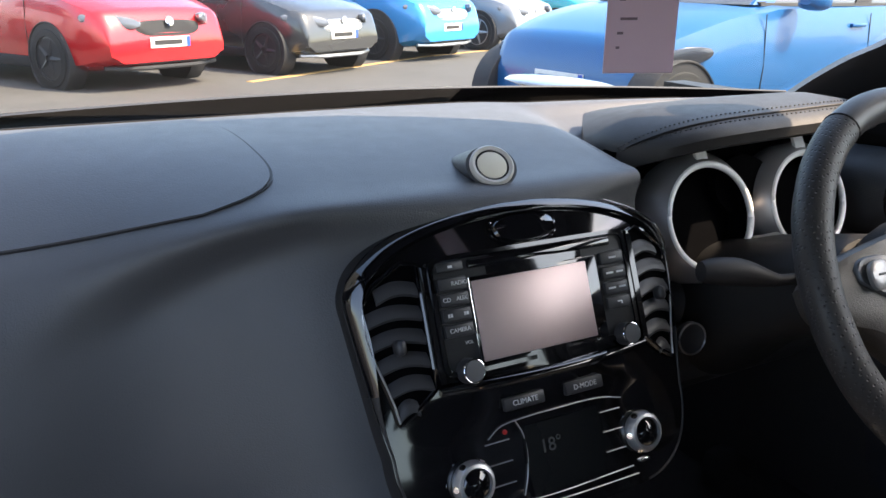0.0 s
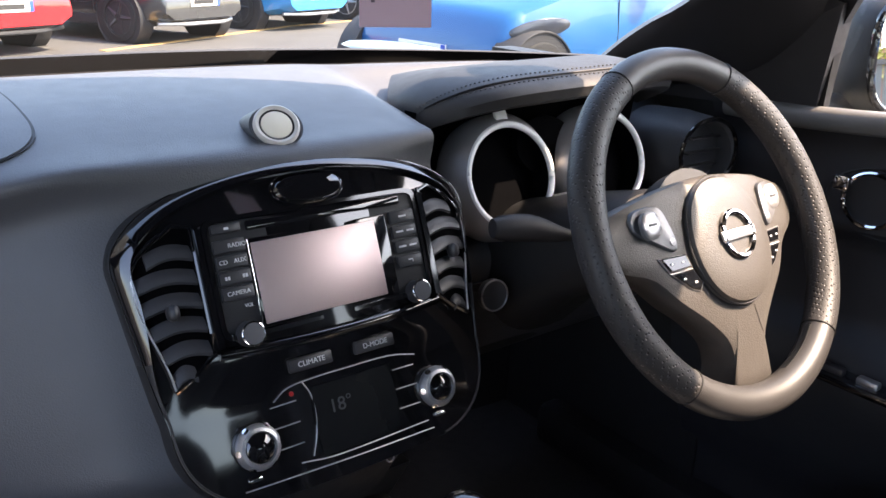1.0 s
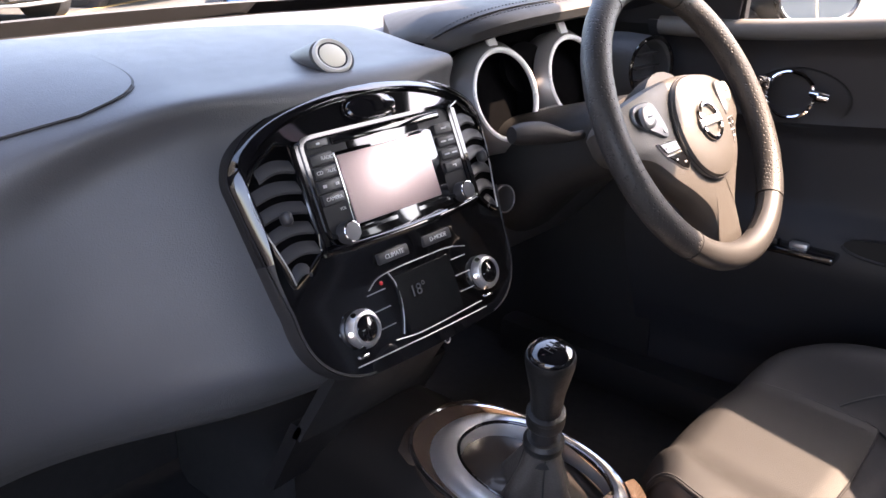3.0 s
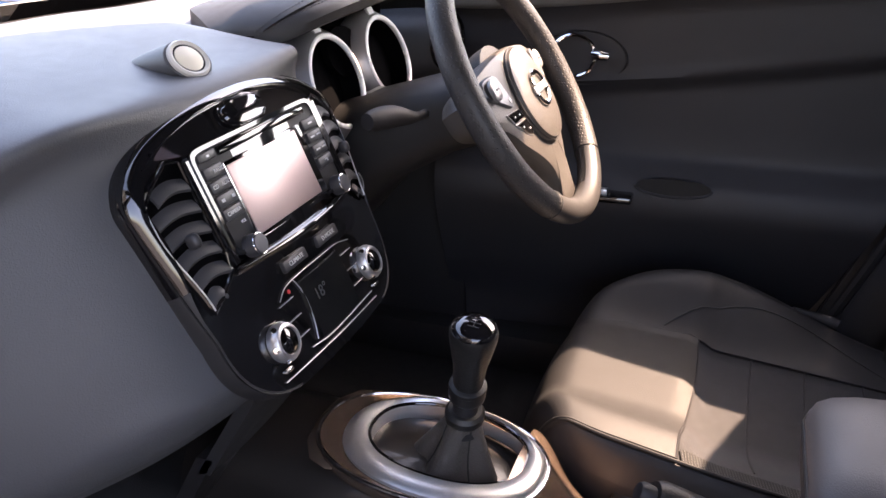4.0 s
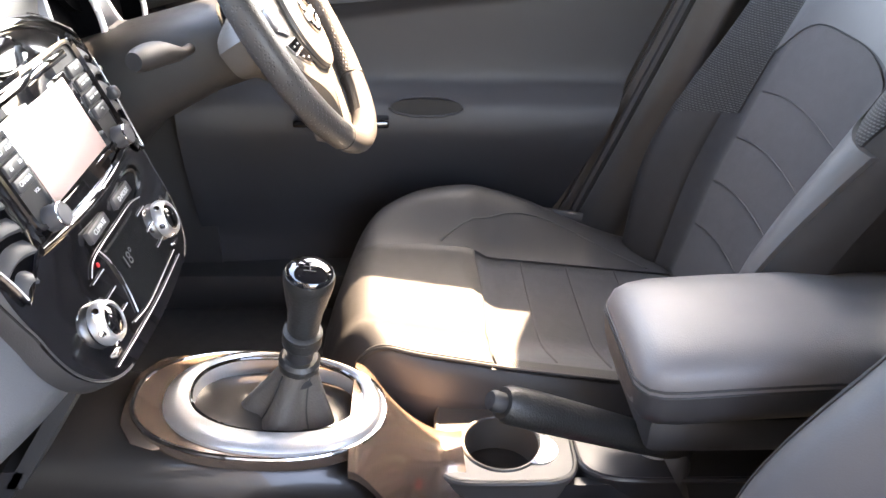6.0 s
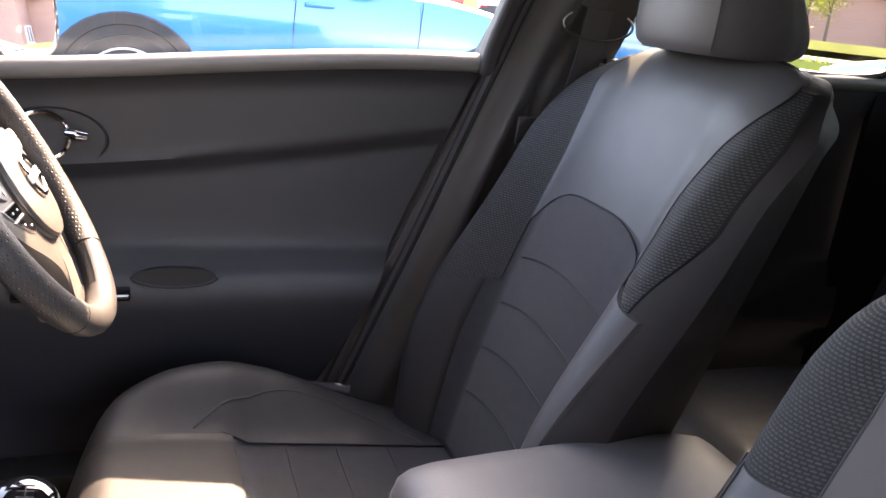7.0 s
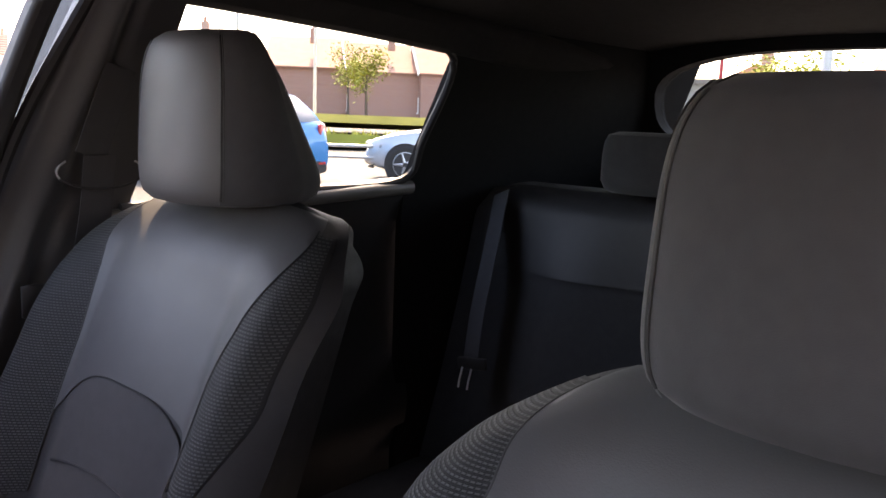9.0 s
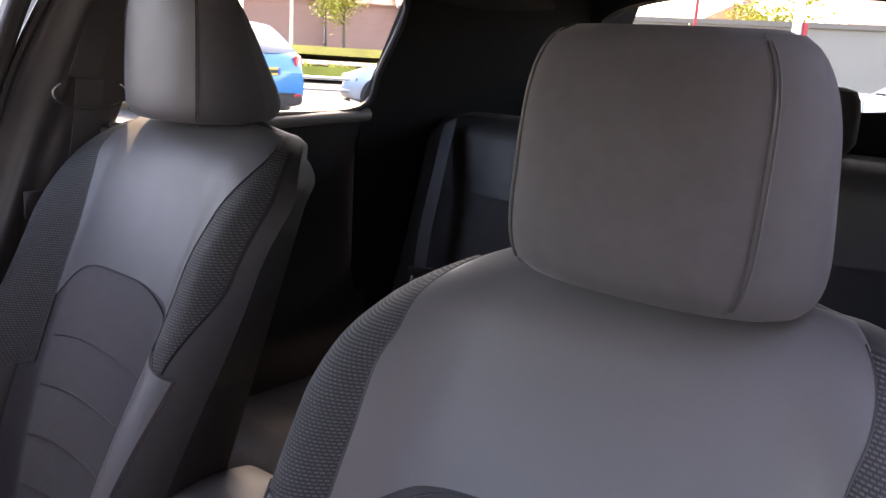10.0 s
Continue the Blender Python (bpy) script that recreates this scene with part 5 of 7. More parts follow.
        cpanel("cushion_edge", MESHFAB if e < 0.6 or q != inner else SEATSIDE, lambda a, b: (q * lerp(e + 0.005, 0.995 if e < 0.6 else 0.955, a), lerp(0.10 if e < 0.6 else 0.16, 0.97, b)), 0.005, "strip along the cushion edge", 16, 40)
        part("piping", sweep([clift(q * (e + 0.002), v, 0.0062) for v in np.linspace(0.01, 0.97, 40)], 0.0015, 6), BLACK, s)
        part("piping", sweep([clift(q * 0.472, v, 0.0050) for v in np.linspace(0.01, 0.97, 40)], 0.0014, 6), SEATSIDE, s)
    part("piping", sweep([clift(span(a, we), split(span(a, we)), 0.005) for a in np.linspace(0, 1, 40)], 0.0016, 6), SEATSIDE, s)
    part("piping", sweep([clift(-inner * lerp(0.50, 0.76, math.sin(math.pi * t) ** 0.8), lerp(0.30, 0.90, t), 0.0065) for t in np.linspace(0, 1, 30)], 0.0013, 6), STITCH, s, "curved seam on the outer bolster")
    part("recline_lever", sweep([(cx - inner * 0.262, yr + 0.14, 0.50), (cx - inner * 0.268, yr + 0.17, 0.505), (cx - inner * 0.268, yr + 0.21, 0.515)], [0.012, 0.010, 0.006], 10), HARD, s, "dark plastic recline lever")
    part("seat_base", box(0.40, 0.44, 0.10, (cx, -0.46 + cdy, 0.31), 0.02), HARD, s, "black plastic seat base")
    return s

seat("driver_seat", 0.372, 1.122, 0.0, 0.0, -1, "grey and black driver seat, sunlight on its cushion", seam_in=0.115, seam_out=-0.055, flat_in=True)
headrest(0.372, -0.892, 1.110, "grey leather driver headrest with stitched seams", seam_in=14, deep=0.205)
seat("passenger_seat", -0.372, 1.050, 0.09, 0.02, 1, "grey and black passenger seat with coarse mesh strips", 0.11, True, 0.022, 0.05, 0.046, 0.09, crest=0.022, square=0.86)
# The passenger cushion is darkened: blocked light is put into its colour.
headrest(-0.371, -0.862, 1.036, "passenger headrest with stitched seams, shade put into its cloth colour", 0.219, 0.147, 4, 14, 1, 0.15, 1.0, HRSIDE)

# ================= ARMREST =================
arm = thing("armrest", "grey leather driver armrest with double stitched seam", "armrest")
def arm_ring(t, k, kz):
    c = Vector((lerp(0.048, 0.066, t), lerp(-0.508, -0.90, t), 0.643 + 0.006 * math.sin(math.pi * t)))
    return ellipse(c, (1, 0, 0), (0, 0, 1), 0.094 * k, 0.046 * kz, 44, 3.6)
AR = [(0, 0.70, 0.50), (0.008, 0.80, 0.68), (0.025, 0.90, 0.85), (0.06, 0.965, 0.95), (0.12, 0.995, 1), (0.3, 1, 1), (0.5, 1, 1), (0.7, 1, 1), (0.9, 1, 1), (0.97, 0.95, 0.93), (1, 0.8, 0.7)]
part("pad", loft([arm_ring(*r) for r in AR]), ARMGREY, arm)
def arm_edge(r, dz, s):
    """A point on the pad's side at height dz over its middle."""
    t, k, kz = r
    w = 0.094 * k * max(0.0, 1 - (abs(dz) / (0.046 * kz)) ** 3.6) ** (1 / 3.6)
    return Vector((lerp(0.048, 0.066, t) + s * (w + 0.0008), lerp(-0.508, -0.90, t) + (0.0008 if t == 0 else 0), 0.643 + 0.006 * math.sin(math.pi * t) + dz))
for dz in (0.012, 0.005):
    part("seam", sweep([arm_edge(r, dz, -1) for r in reversed(AR)] + [arm_edge(r, dz, 1) for r in AR], 0.0014, 6), BLACK, arm, "double stitched seam")
AL = [(-0.004, 0.05, 0.05)] + AR
def arm_low(u, v):
    f = v * (len(AL) - 1)
    i = min(int(f), len(AL) - 2)
    t, k, kz = (lerp(a, b, f - i) for a, b in zip(AL[i], AL[i + 1]))
    a = lerp(math.pi, 2 * math.pi, u)
    ca, sa = math.cos(a), math.sin(a)
    p = 2 / 3.6
    return (lerp(0.048, 0.066, t) + 1.014 * 0.094 * k * math.copysign(abs(ca) ** p, ca), lerp(-0.508, -0.90, t), 0.647 + 0.006 * math.sin(math.pi * min(1, max(0, t))) - 1.17 * 0.046 * kz * abs(sa) ** p)
part("pad_side", sheet(arm_low, 40, 44, (0, 0, 0.001)), SEATSIDE, arm, "black vinyl lower sides")
part("underside", box(0.15, 0.34, 0.05, (0.058, -0.70, 0.575), 0.015), HARD, arm)
part("pivot", sweep([(0.10, -0.86, 0.62), (0.17, -0.86, 0.62)], 0.03, 16), HARD, arm)

# added carpet block under the dashboard, hiding a sunlit spot on the floor
tun = part("trim_sun_block", box(0.25, 0.36, 0.19, (0.095, 0.34, 0.365), 0.04, seg=3), CARPET)
tagged(tun, "added black carpet block hiding stray light under the dashboard", "floor tunnel", kind="structure")

# ================= CENTRE CONSOLE =================
console = thing("gear_console", "glossy dark gear console with broad silver ring", "gear console")
DARKC = mat("dark_console_plastic", (0.018, 0.017, 0.018), 0.34, vary=0.08)
RC = Vector((0.0510, -0.1240, 0.574))
RT = Vector((0, 1, 0.09)).normalized()
part("body", loft([ellipse((x, y, z), (1, 0, 0), (0, 0, 1), w, h, 40, p) for x, y, z, w, h, p in ((0.055, 0.16, 0.47, 0.10, 0.105, 3), (0.057, 0.06, 0.468, 0.10, 0.105, 3), (0.058, 0.0, 0.465, 0.104, 0.104, 2.8), (0.059, -0.12, 0.46, 0.108, 0.108, 2.8), (0.062, -0.22, 0.445, 0.095, 0.098, 2.6), (0.066, -0.28, 0.415, 0.080, 0.094, 2.6), (0.076, -0.325, 0.395, 0.068, 0.080, 3), (0.084, -0.345, 0.37, 0.068, 0.070, 4), (0.088, -0.50, 0.36, 0.066, 0.070, 6), (0.088, -0.80, 0.36, 0.07, 0.070, 6))]), CONSOLE, console, "smooth dark console moulding")
def oval(rx, ry, dy, dz, n=56, p=2.25):
    return ellipse(RC + RT * dy + Vector((0, 0, dz)), (1, 0, 0), RT, rx, ry, n, p)
COPPER = mat("dark_copper_gloss", (0.27, 0.19, 0.145), 0.22, 0.75, vary=0.05, coat=0.6)
# the silver ring sits towards the rear of a copper plate edged in chrome
def ring_o(rx, ry, x, y, dz):
    return ellipse(Vector((x, y, RC.z + 0.09 * (y - RC.y) + dz)), (1, 0, 0), RT, rx, ry, 64, 2.25)
part("ring_plate", loft([oval(0.0880, 0.1340, 0, -0.016), oval(0.0880, 0.1340, 0, -0.002), oval(0.0855, 0.1310, 0, 0.0015), ring_o(0.070, 0.100, 0.056, -0.138, 0.0030)], caps=False), COPPER, console, "glossy copper plate under the ring")
part("ring_bead", sweep(oval(0.0885, 0.1345, 0, 0.0), 0.0026, 8, closed=True), CHROME, console, "thin chrome bead")
part("gear_ring", loft([ring_o(0.0835, 0.1175, 0.0492, -0.1385, 0.000), ring_o(0.0825, 0.1165, 0.0492, -0.1385, 0.0050), ring_o(0.0785, 0.1120, 0.0505, -0.1388, 0.0090), ring_o(0.0720, 0.1030, 0.0545, -0.1394, 0.0105), ring_o(0.0655, 0.0945, 0.0600, -0.1400, 0.0080), ring_o(0.0625, 0.0910, 0.0615, -0.1400, 0.0010), ring_o(0.0615, 0.0900, 0.0615, -0.1400, -0.020)], caps=False), SILVER, console, "broad satin silver ring")
part("ring_lip", sweep(ring_o(0.0635, 0.0920, 0.0610, -0.1400, 0.0050), 0.0022, 8, closed=True), PIANO, console, "dark inner lip of the ring")
part("front_plate", loft([ellipse(RC + Vector((0.010, 0.100, -0.004)) + Vector((0, 0.040, 0.003)) * t, (1, 0, 0), (0, 0.5, 1), 0.080 * k, 0.012 * k, 30) for t, k in ((-0.6, 0.9), (0, 1.0), (0.6, 0.9), (1.0, 0.6))]), COPPER, console, "copper moulding ahead of the ring")
# copper saddle flowing back from the ring to the cup holder
def saddle(u, v):
    y = lerp(-0.222, -0.346, v)
    c = lerp(0.050, 0.066, sstep(0, 1, v))
    w = lerp(0.090, 0.064, sstep(0.0, 0.9, v))
    top = lerp(0.574, 0.502, sstep(0.0, 0.95, v)) - 0.006 * math.sin(math.pi * v)
    a = 2 * u - 1
    return (c + a * w * (1 + 0.06 * (a < 0) * v), y - 0.012 * a * a * v, top - 0.085 * abs(a) ** 2.6 * lerp(0.18, 1, sstep(0.0, 0.6, v)))
part("saddle", sheet(saddle, 30, 24, (0, 0, -0.01)), COPPER, console, "copper saddle between ring and cup holder")
for cx1, cy1, rx, ry, x, y, r, m, lab in ((0.087, -0.398, 0.073, 0.080, 0.078, -0.394, 0.046, mat("deck_grey", (0.055, 0.050, 0.046), 0.42, vary=0.08), "smooth cup holder deck"), (0.088, -0.640, 0.073, 0.160, 0.106, -0.555, 0.042, DARKC, "dark rear deck with cup holder")):
    outer = ellipse((cx1, cy1, 0.486), (1, 0, 0), (0, 1, 0), rx, ry, 56, 5)
    inner_c = ellipse((x, y, 0.486), (1, 0, 0), (0, 1, 0), r, r, 56, 2)
    deck = part("deck", ring_frame(outer, inner_c, (0, 0, -0.06)), m, console, lab)
    part("deck_edge", sweep(ellipse((cx1, cy1, 0.483), (1, 0, 0), (0, 1, 0), rx - 0.001, ry - 0.001, 56, 5), 0.004, 8, closed=True), m, deck)
    part("cup_rim", sweep(ellipse((x, y, 0.486), (1, 0, 0), (0, 1, 0), r, r, 56, 2), 0.0025, 8, closed=True), m, deck)
    part("cup_floor", slab(ellipse((x, y, 0.434), (1, 0, 0), (0, 1, 0), r + 0.004, r + 0.004, 40, 2), (0, 0, -0.004)), BLACK, deck, "round black cup holder floor")
for cxx, cyy, a0, a1 in ((0.078, -0.394, 222, 285), (0.106, -0.555, 180, 250)):
    part("cup_trim", loft([[Vector((cxx + (0.047 + w * math.sin(math.pi * k) ** 0.7) * math.cos(t), cyy + (0.047 + w * math.sin(math.pi * k) ** 0.7) * math.sin(t), 0.489 + h)) for w, h in ((0, 0.001), (0.020, -0.001), (0.022, -0.008), (0, -0.008))] for k, t in ((q / 22, radians(lerp(a0, a1, q / 22))) for q in range(23))]), SILVER, console, "silver crescent beside the cup holder")
part("side_panel", sheet(lambda u, v: (0.020 - 0.012 * math.sin(math.pi * v), lerp(-0.34, -0.80, u), lerp(0.474, 0.30, v)), 12, 8, (0.012, 0, 0)), DARKC, console, "dark side wall of the console")
# Solid black block paints the shaded inside of a pocket in the wall.
part("side_slot", box(0.014, 0.085, 0.046, (0.006, -0.460, 0.438), 0.006, seg=3), BLACK, console)
part("slot_rim", sweep([Vector((0.0, -0.460 + 0.046 * math.copysign(abs(math.cos(a)) ** 0.6, math.cos(a)), 0.438 + 0.026 * math.copysign(abs(math.sin(a)) ** 0.6, math.sin(a)))) for a in (2 * math.pi * k / 28 for k in range(28))], 0.0022, 6, closed=True), DARKC, console)
part("tunnel_side", sheet(lambda u, v: (lerp(-0.030, -0.085, v) + 0.03 * u, lerp(0.16, -0.40, u), lerp(0.455, 0.30, v)), 12, 8, (0.012, 0, 0)), DARKC, console, "dark tunnel side panel")
part("stack_leg", sheet(lambda u, v: (lerp(-0.10, 0.14, u), lerp(0.06, 0.13, v), lerp(0.62, 0.50, v)), 8, 8, (0, 0.02, 0)), DARKC, console)

KNOBL = mat("knob_leather", (0.012, 0.012, 0.012), 0.45, vary=0.1, bump=0.3, bump_scale=420)
gear = thing("gear_lever", "black leather gear knob with glossy cap and collar", "gear lever")
K1 = Vector((0.008, -0.191, 0.766))
K0 = Vector((0.046, -0.160, 0.575))
KA = (K1 - K0).normalized()
part("knob", lathe([(0.0135, -0.092), (0.0150, -0.084), (0.0158, -0.070), (0.0175, -0.050), (0.0215, -0.028), (0.0243, -0.012), (0.0247, -0.004), (0.0235, 0.0)], K1 - KA * 0.004, KA, 36), KNOBL, gear, "black leather knob")
part("cap", lathe([(0.0225, -0.004), (0.0222, 0.001), (0.0195, 0.004), (0.011, 0.0065), (0.0, 0.0072)], K1 - KA * 0.003, KA, 36), PIANO, gear, "glossy shift pattern cap")
kx = KA.cross(Vector((0, 1, 0))).normalized()
ky = kx.cross(KA).normalized() * -1
for x in (-0.006, 0.0, 0.006):
    part("shift_mark", sweep([K1 + kx * x + ky * 0.006 + KA * 0.0042, K1 + kx * x - ky * 0.006 + KA * 0.0042], 0.0004, 5), BUTTON, gear)
part("shift_mark", sweep([K1 - kx * 0.006 + KA * 0.0045, K1 + kx * 0.006 + KA * 0.0045], 0.0004, 5), BUTTON, gear)
part("collar", lathe([(0.0150, -0.104), (0.0175, -0.102), (0.0196, -0.099), (0.0200, -0.095), (0.0190, -0.0905), (0.0186, -0.0885), (0.0202, -0.0865), (0.0200, -0.0825), (0.0160, -0.0800)], K1, KA, 36), KNOBL, gear, "grooved black collar")
part("shaft", lathe([(0.0200, -0.150), (0.0165, -0.135), (0.0135, -0.125), (0.0135, -0.094)], K1, KA, 28), RUBBER, gear)
part("collar", lathe([(0.0185, -0.136), (0.0215, -0.132), (0.0215, -0.124), (0.0180, -0.120)], K1, KA, 32), KNOBL, gear)
# boot: folded leather cone
def boot_ring(t):
    c = lerp(0, 1, t)
    base = Vector((0.0615, -0.140, 0.526))
    top = K0 + KA * 0.062
    ctr = base.lerp(top, t)
    out = []
    n = 48
    for k in range(n):
        a = 2 * math.pi * k / n
        fold = 1 + 0.24 * math.cos(4 * a + 0.6) * math.sin(math.pi * t) ** 0.8
        rx, ry = lerp(0.066, 0.019, t ** 0.42) * fold, lerp(0.090, 0.019, t ** 0.36) * fold
        out.append(ctr + Vector((1, 0, 0)) * rx * math.cos(a) + RT * ry * math.sin(a))
    return out
BOOTL = mat("boot_leather", (0.075, 0.066, 0.060), 0.45, vary=0.1, bump=0.4, bump_scale=420)
part("boot", loft([boot_ring(k / 16) for k in range(17)], caps=False), BOOTL, gear, "folded leather boot")
for i in (6, 18, 30, 42):
    part("boot_seam", sweep([boot_ring(k / 16)[i] + Vector((0, 0, 0.0008)) for k in range(1, 16)], 0.0010, 6), BLACK, gear)

hb = thing("handbrake", "black leather handbrake lever with ribbed button end", "handbrake")
H0, H1 = Vector((-0.031, -0.366, 0.640)), Vector((0.045, -0.60, 0.505))
HA = (H0 - H1).normalized()
part("grip", sweep([H1, H1.lerp(H0, 0.25), H1.lerp(H0, 0.5), H1.lerp(H0, 0.8), H1.lerp(H0, 0.93), H1.lerp(H0, 0.96)], [0.016, 0.018, 0.0195, 0.0205, 0.0195, 0.016], 20), KNOBL, hb)
part("button", lathe([(0.0105, -0.012), (0.0110, 0.0), (0.0085, 0.004), (0.0, 0.005)], H0, HA, 20), RUBBER, hb, "ribbed push button")
part("gaiter", loft([ellipse(H1 + Vector((0.0, 0.03, -0.015)) * t - HA * 0.03 * t, (1, 0, 0), (0, 0.5, 0.85), 0.018 + 0.025 * t, 0.02 + 0.03 * t, 24) for t in (0, 0.4, 0.8, 1.2)]), SEATSIDE, hb)
part("latch_bar", sweep([(0.050, -0.500, 0.540), (0.054, -0.503, 0.541), (0.060, -0.560, 0.541), (0.056, -0.566, 0.538)], 0.0028, 10), CHROME, hb, "thin chrome bar")

for nm, loc, lab in (("seat_buckle", Vector((-0.034, -0.490, 0.478)), "black seat belt buckle with red press button"), ("seat_buckle", Vector((0.165, -0.60, 0.44)), "black seat belt buckle with red press button")):
    bk = thing(nm, lab, "seat buckle", "front seat buckles")
    d = Vector((0, 0.5, 0.86)).normalized()
    part("stalk", sweep([loc - d * 0.16, loc - d * 0.05], 0, flat=(0.03, 0.014, (1, 0, 0))), HARD, bk)
    part("body", box(0.026, 0.050, 0.060, loc - d * 0.03, 0.006, Euler((radians(-30), 0, 0)).to_matrix(), seg=3), HARD, bk)
    part("press_button", box(0.020, 0.044, 0.016, loc + d * 0.004, 0.004, Euler((radians(-30), 0, 0)).to_matrix(), seg=3), REDPL, bk, "red press button")

# ================= DRIVER BELT =================
sb = thing("seat_belt", "black webbing belt hanging from the pillar loop", "seat belt")
part("webbing", sweep(catmull([(0.600, -0.935, 1.15), (0.615, -0.93, 1.05), (0.640, -0.90, 0.85), (0.650, -0.86, 0.60), (0.655, -0.83, 0.42)], 24), 0, flat=(0.046, 0.0016, (1, 0, 0.2))), BELT, sb)
part("webbing_upper", sweep([(0.606, -0.925, 1.15), (0.585, -0.96, 1.27)], 0, flat=(0.046, 0.0016, (1, 0, 0.4))), BELT, sb)
def loop_pt(q):
    return Vector((0.598 + 0.006 * math.cos(q), -0.934 + 0.058 * math.cos(q), 1.128 + 0.024 * math.sin(q)))
loop = part("loop", sweep([loop_pt(math.pi * (0.9 + 1.2 * k / 30)) for k in range(31)], 0.0018, 10), RUBBER, sb, "black upper belt loop")
# Pale arcs paint the glints on the loop's two ends.
for q0 in (0.15, math.pi - 0.15):
    part("loop_glint", sweep([loop_pt(q0 + a) + Vector((-0.002, 0, 0)) for a in np.linspace(-0.5, 0.5, 10)], 0.0015, 8), SHROUD, loop, "painted glint at the end of the loop")
part("tongue", box(0.006, 0.05, 0.045, (0.636, -0.862, 0.952), 0.003), HARD, sb)
part("tongue_bolt", lathe([(0.006, 0), (0.006, 0.003), (0, 0.004)], (0.640, -0.852, 0.955), (-1, 0, 0.1), 16), CHROME, sb)

# ================= REAR ROW =================
bench = thing("rear_bench", "dark cloth rear bench seat", "rear seat")
def bench_front(u, v):
    x = lerp(-0.60, 0.60, u)
    w = abs(x)
    y = lerp(-1.585, -1.77, v) + 0.022 * math.cos((w - 0.33) / 0.2 * math.pi) * math.sin(math.pi * v) - 0.05 * sstep(0.9, 1, v) ** 2
    return Vector((x, y, lerp(0.48, 1.092, v) - 0.02 * sstep(0.5, 0.6, w)))
part("backrest", sheet(bench_front, 48, 30, (0, -0.11, -0.01)), SEATDARK, bench)
part("top_panel", sheet(lambda u, v: bench_front(lerp(0.03, 0.97, u), lerp(0.72, 0.985, v)) + Vector((0, 0.005, 0.002)), 40, 10, (0, -0.008, 0)), SEATSIDE, bench, "smooth upper band of the rear backrest")
part("cushion", box(1.2, 0.50, 0.17, (0, -1.36, 0.455), 0.05, seg=4), SEATSIDE, bench)
for x in (0.208, -0.208):
    h = thing("rear_headrest", "low dark rear headrest", "headrest", "rear headrests")
    part("cushion", loft([ellipse((x, -1.795, z), (1, 0, 0), (0, 1, 0), 0.108 * k, 0.046 * k, 36, 3.0) for z, k in ((1.090, 0.80), (1.096, 0.92), (1.112, 1), (1.160, 1), (1.184, 0.97), (1.198, 0.90), (1.204, 0.72))]), SEATDARK, h)
    part("seam", sweep([(x - 0.070 * q, -1.7955 + 0.0435, z) for q, z in ((1, 1.108), (1.01, 1.13), (1.01, 1.16), (0.98, 1.186))], 0.0012, 6), BLACK, h, "seam down the cushion face")
    for dx in (-0.045, 0.045):
        part("post", sweep([(x + dx, -1.800, 1.11), (x + dx, -1.840, 1.02)], 0.006, 8), CHROME, h)
rb = thing("rear_seat_belt", "grey webbing rear belt with chrome tongue", "seat belt")
part("webbing", sweep(catmull([(0.52, -1.74, 1.07), (0.487, -1.665, 0.95), (0.475, -1.62, 0.84), (0.468, -1.597, 0.745)], 20), 0, flat=(0.046, 0.0018, (0.3, 1, 0.3))), mat("grey_webbing", (0.055, 0.057, 0.065), 0.7, bump=0.4, bump_scale=1500), rb)
part("tongue", box(0.070, 0.010, 0.024, (0.459, -1.592, 0.752), 0.004, Euler((0, radians(8), 0)).to_matrix()), HARD, rb)
# Pale, barely metallic base paints in the bright reflections on the prongs.
STEEL = mat("steel_painted_glint", (0.78, 0.78, 0.78), 0.35, 0.3)
for dx in (-0.011, 0.011):
    part("tongue_prong", sweep([(0.467 + dx, -1.586, 0.742), (0.472 + dx, -1.584, 0.715), (0.474 + dx, -1.584, 0.700)], 0.0021, 8), STEEL, rb, "metal prong of the tongue, bright reflection put into its colour")
gd = thing("belt_guide", "thin chrome belt guide on the rear bench top", "belt guide")
part("hoop", sweep(catmull([(0.128, -1.765, 1.080), (0.122, -1.765, 1.104), (0.108, -1.765, 1.108), (0.103, -1.765, 1.130), (0.096, -1.766, 1.148), (0.082, -1.768, 1.150)], 24), 0.0024, 8), CHROME, gd)
part("foot", box(0.040, 0.012, 0.016, (0.115, -1.765, 1.086), 0.004), HARD, gd)



# ================= OUTSIDE =================
ASPHALT = mat("car_park_asphalt", (0.071, 0.068, 0.065), 0.9, vary=0.30, scale=6, bump=0.4, bump_scale=250)
ground = part("ground", sheet(lambda u, v: (lerp(-500, 500, u), lerp(-500, 500, v), 0), 8, 8), ASPHALT)
tagged(ground, "pale worn asphalt of the car park", "ground", kind="structure")
YELLOW = mat("worn_yellow_paint", (0.42, 0.26, 0.10), 0.8, vary=0.3, scale=30)
def line_on_ground(name, pts, w, material, label):
    ob = part(name, sweep(pts, 0, flat=(w, 0.008, (0, 0, 1))), material)
    tagged(ob, label, "road marking", kind="structure")
line_on_ground("road_line", [(2.4, 9.2, 0.004), (3.1, 9.65, 0.004), (6.0, 11.6, 0.004), (9.5, 13.2, 0.004)], 0.10, YELLOW, "worn yellow line on the asphalt")
line_on_ground("road_line", [(-2.6, 7.4, 0.004), (-0.6, 8.25, 0.004)], 0.10, mat("worn_white_paint", (0.6, 0.6, 0.58), 0.8, vary=0.2), "worn white line on the asphalt")

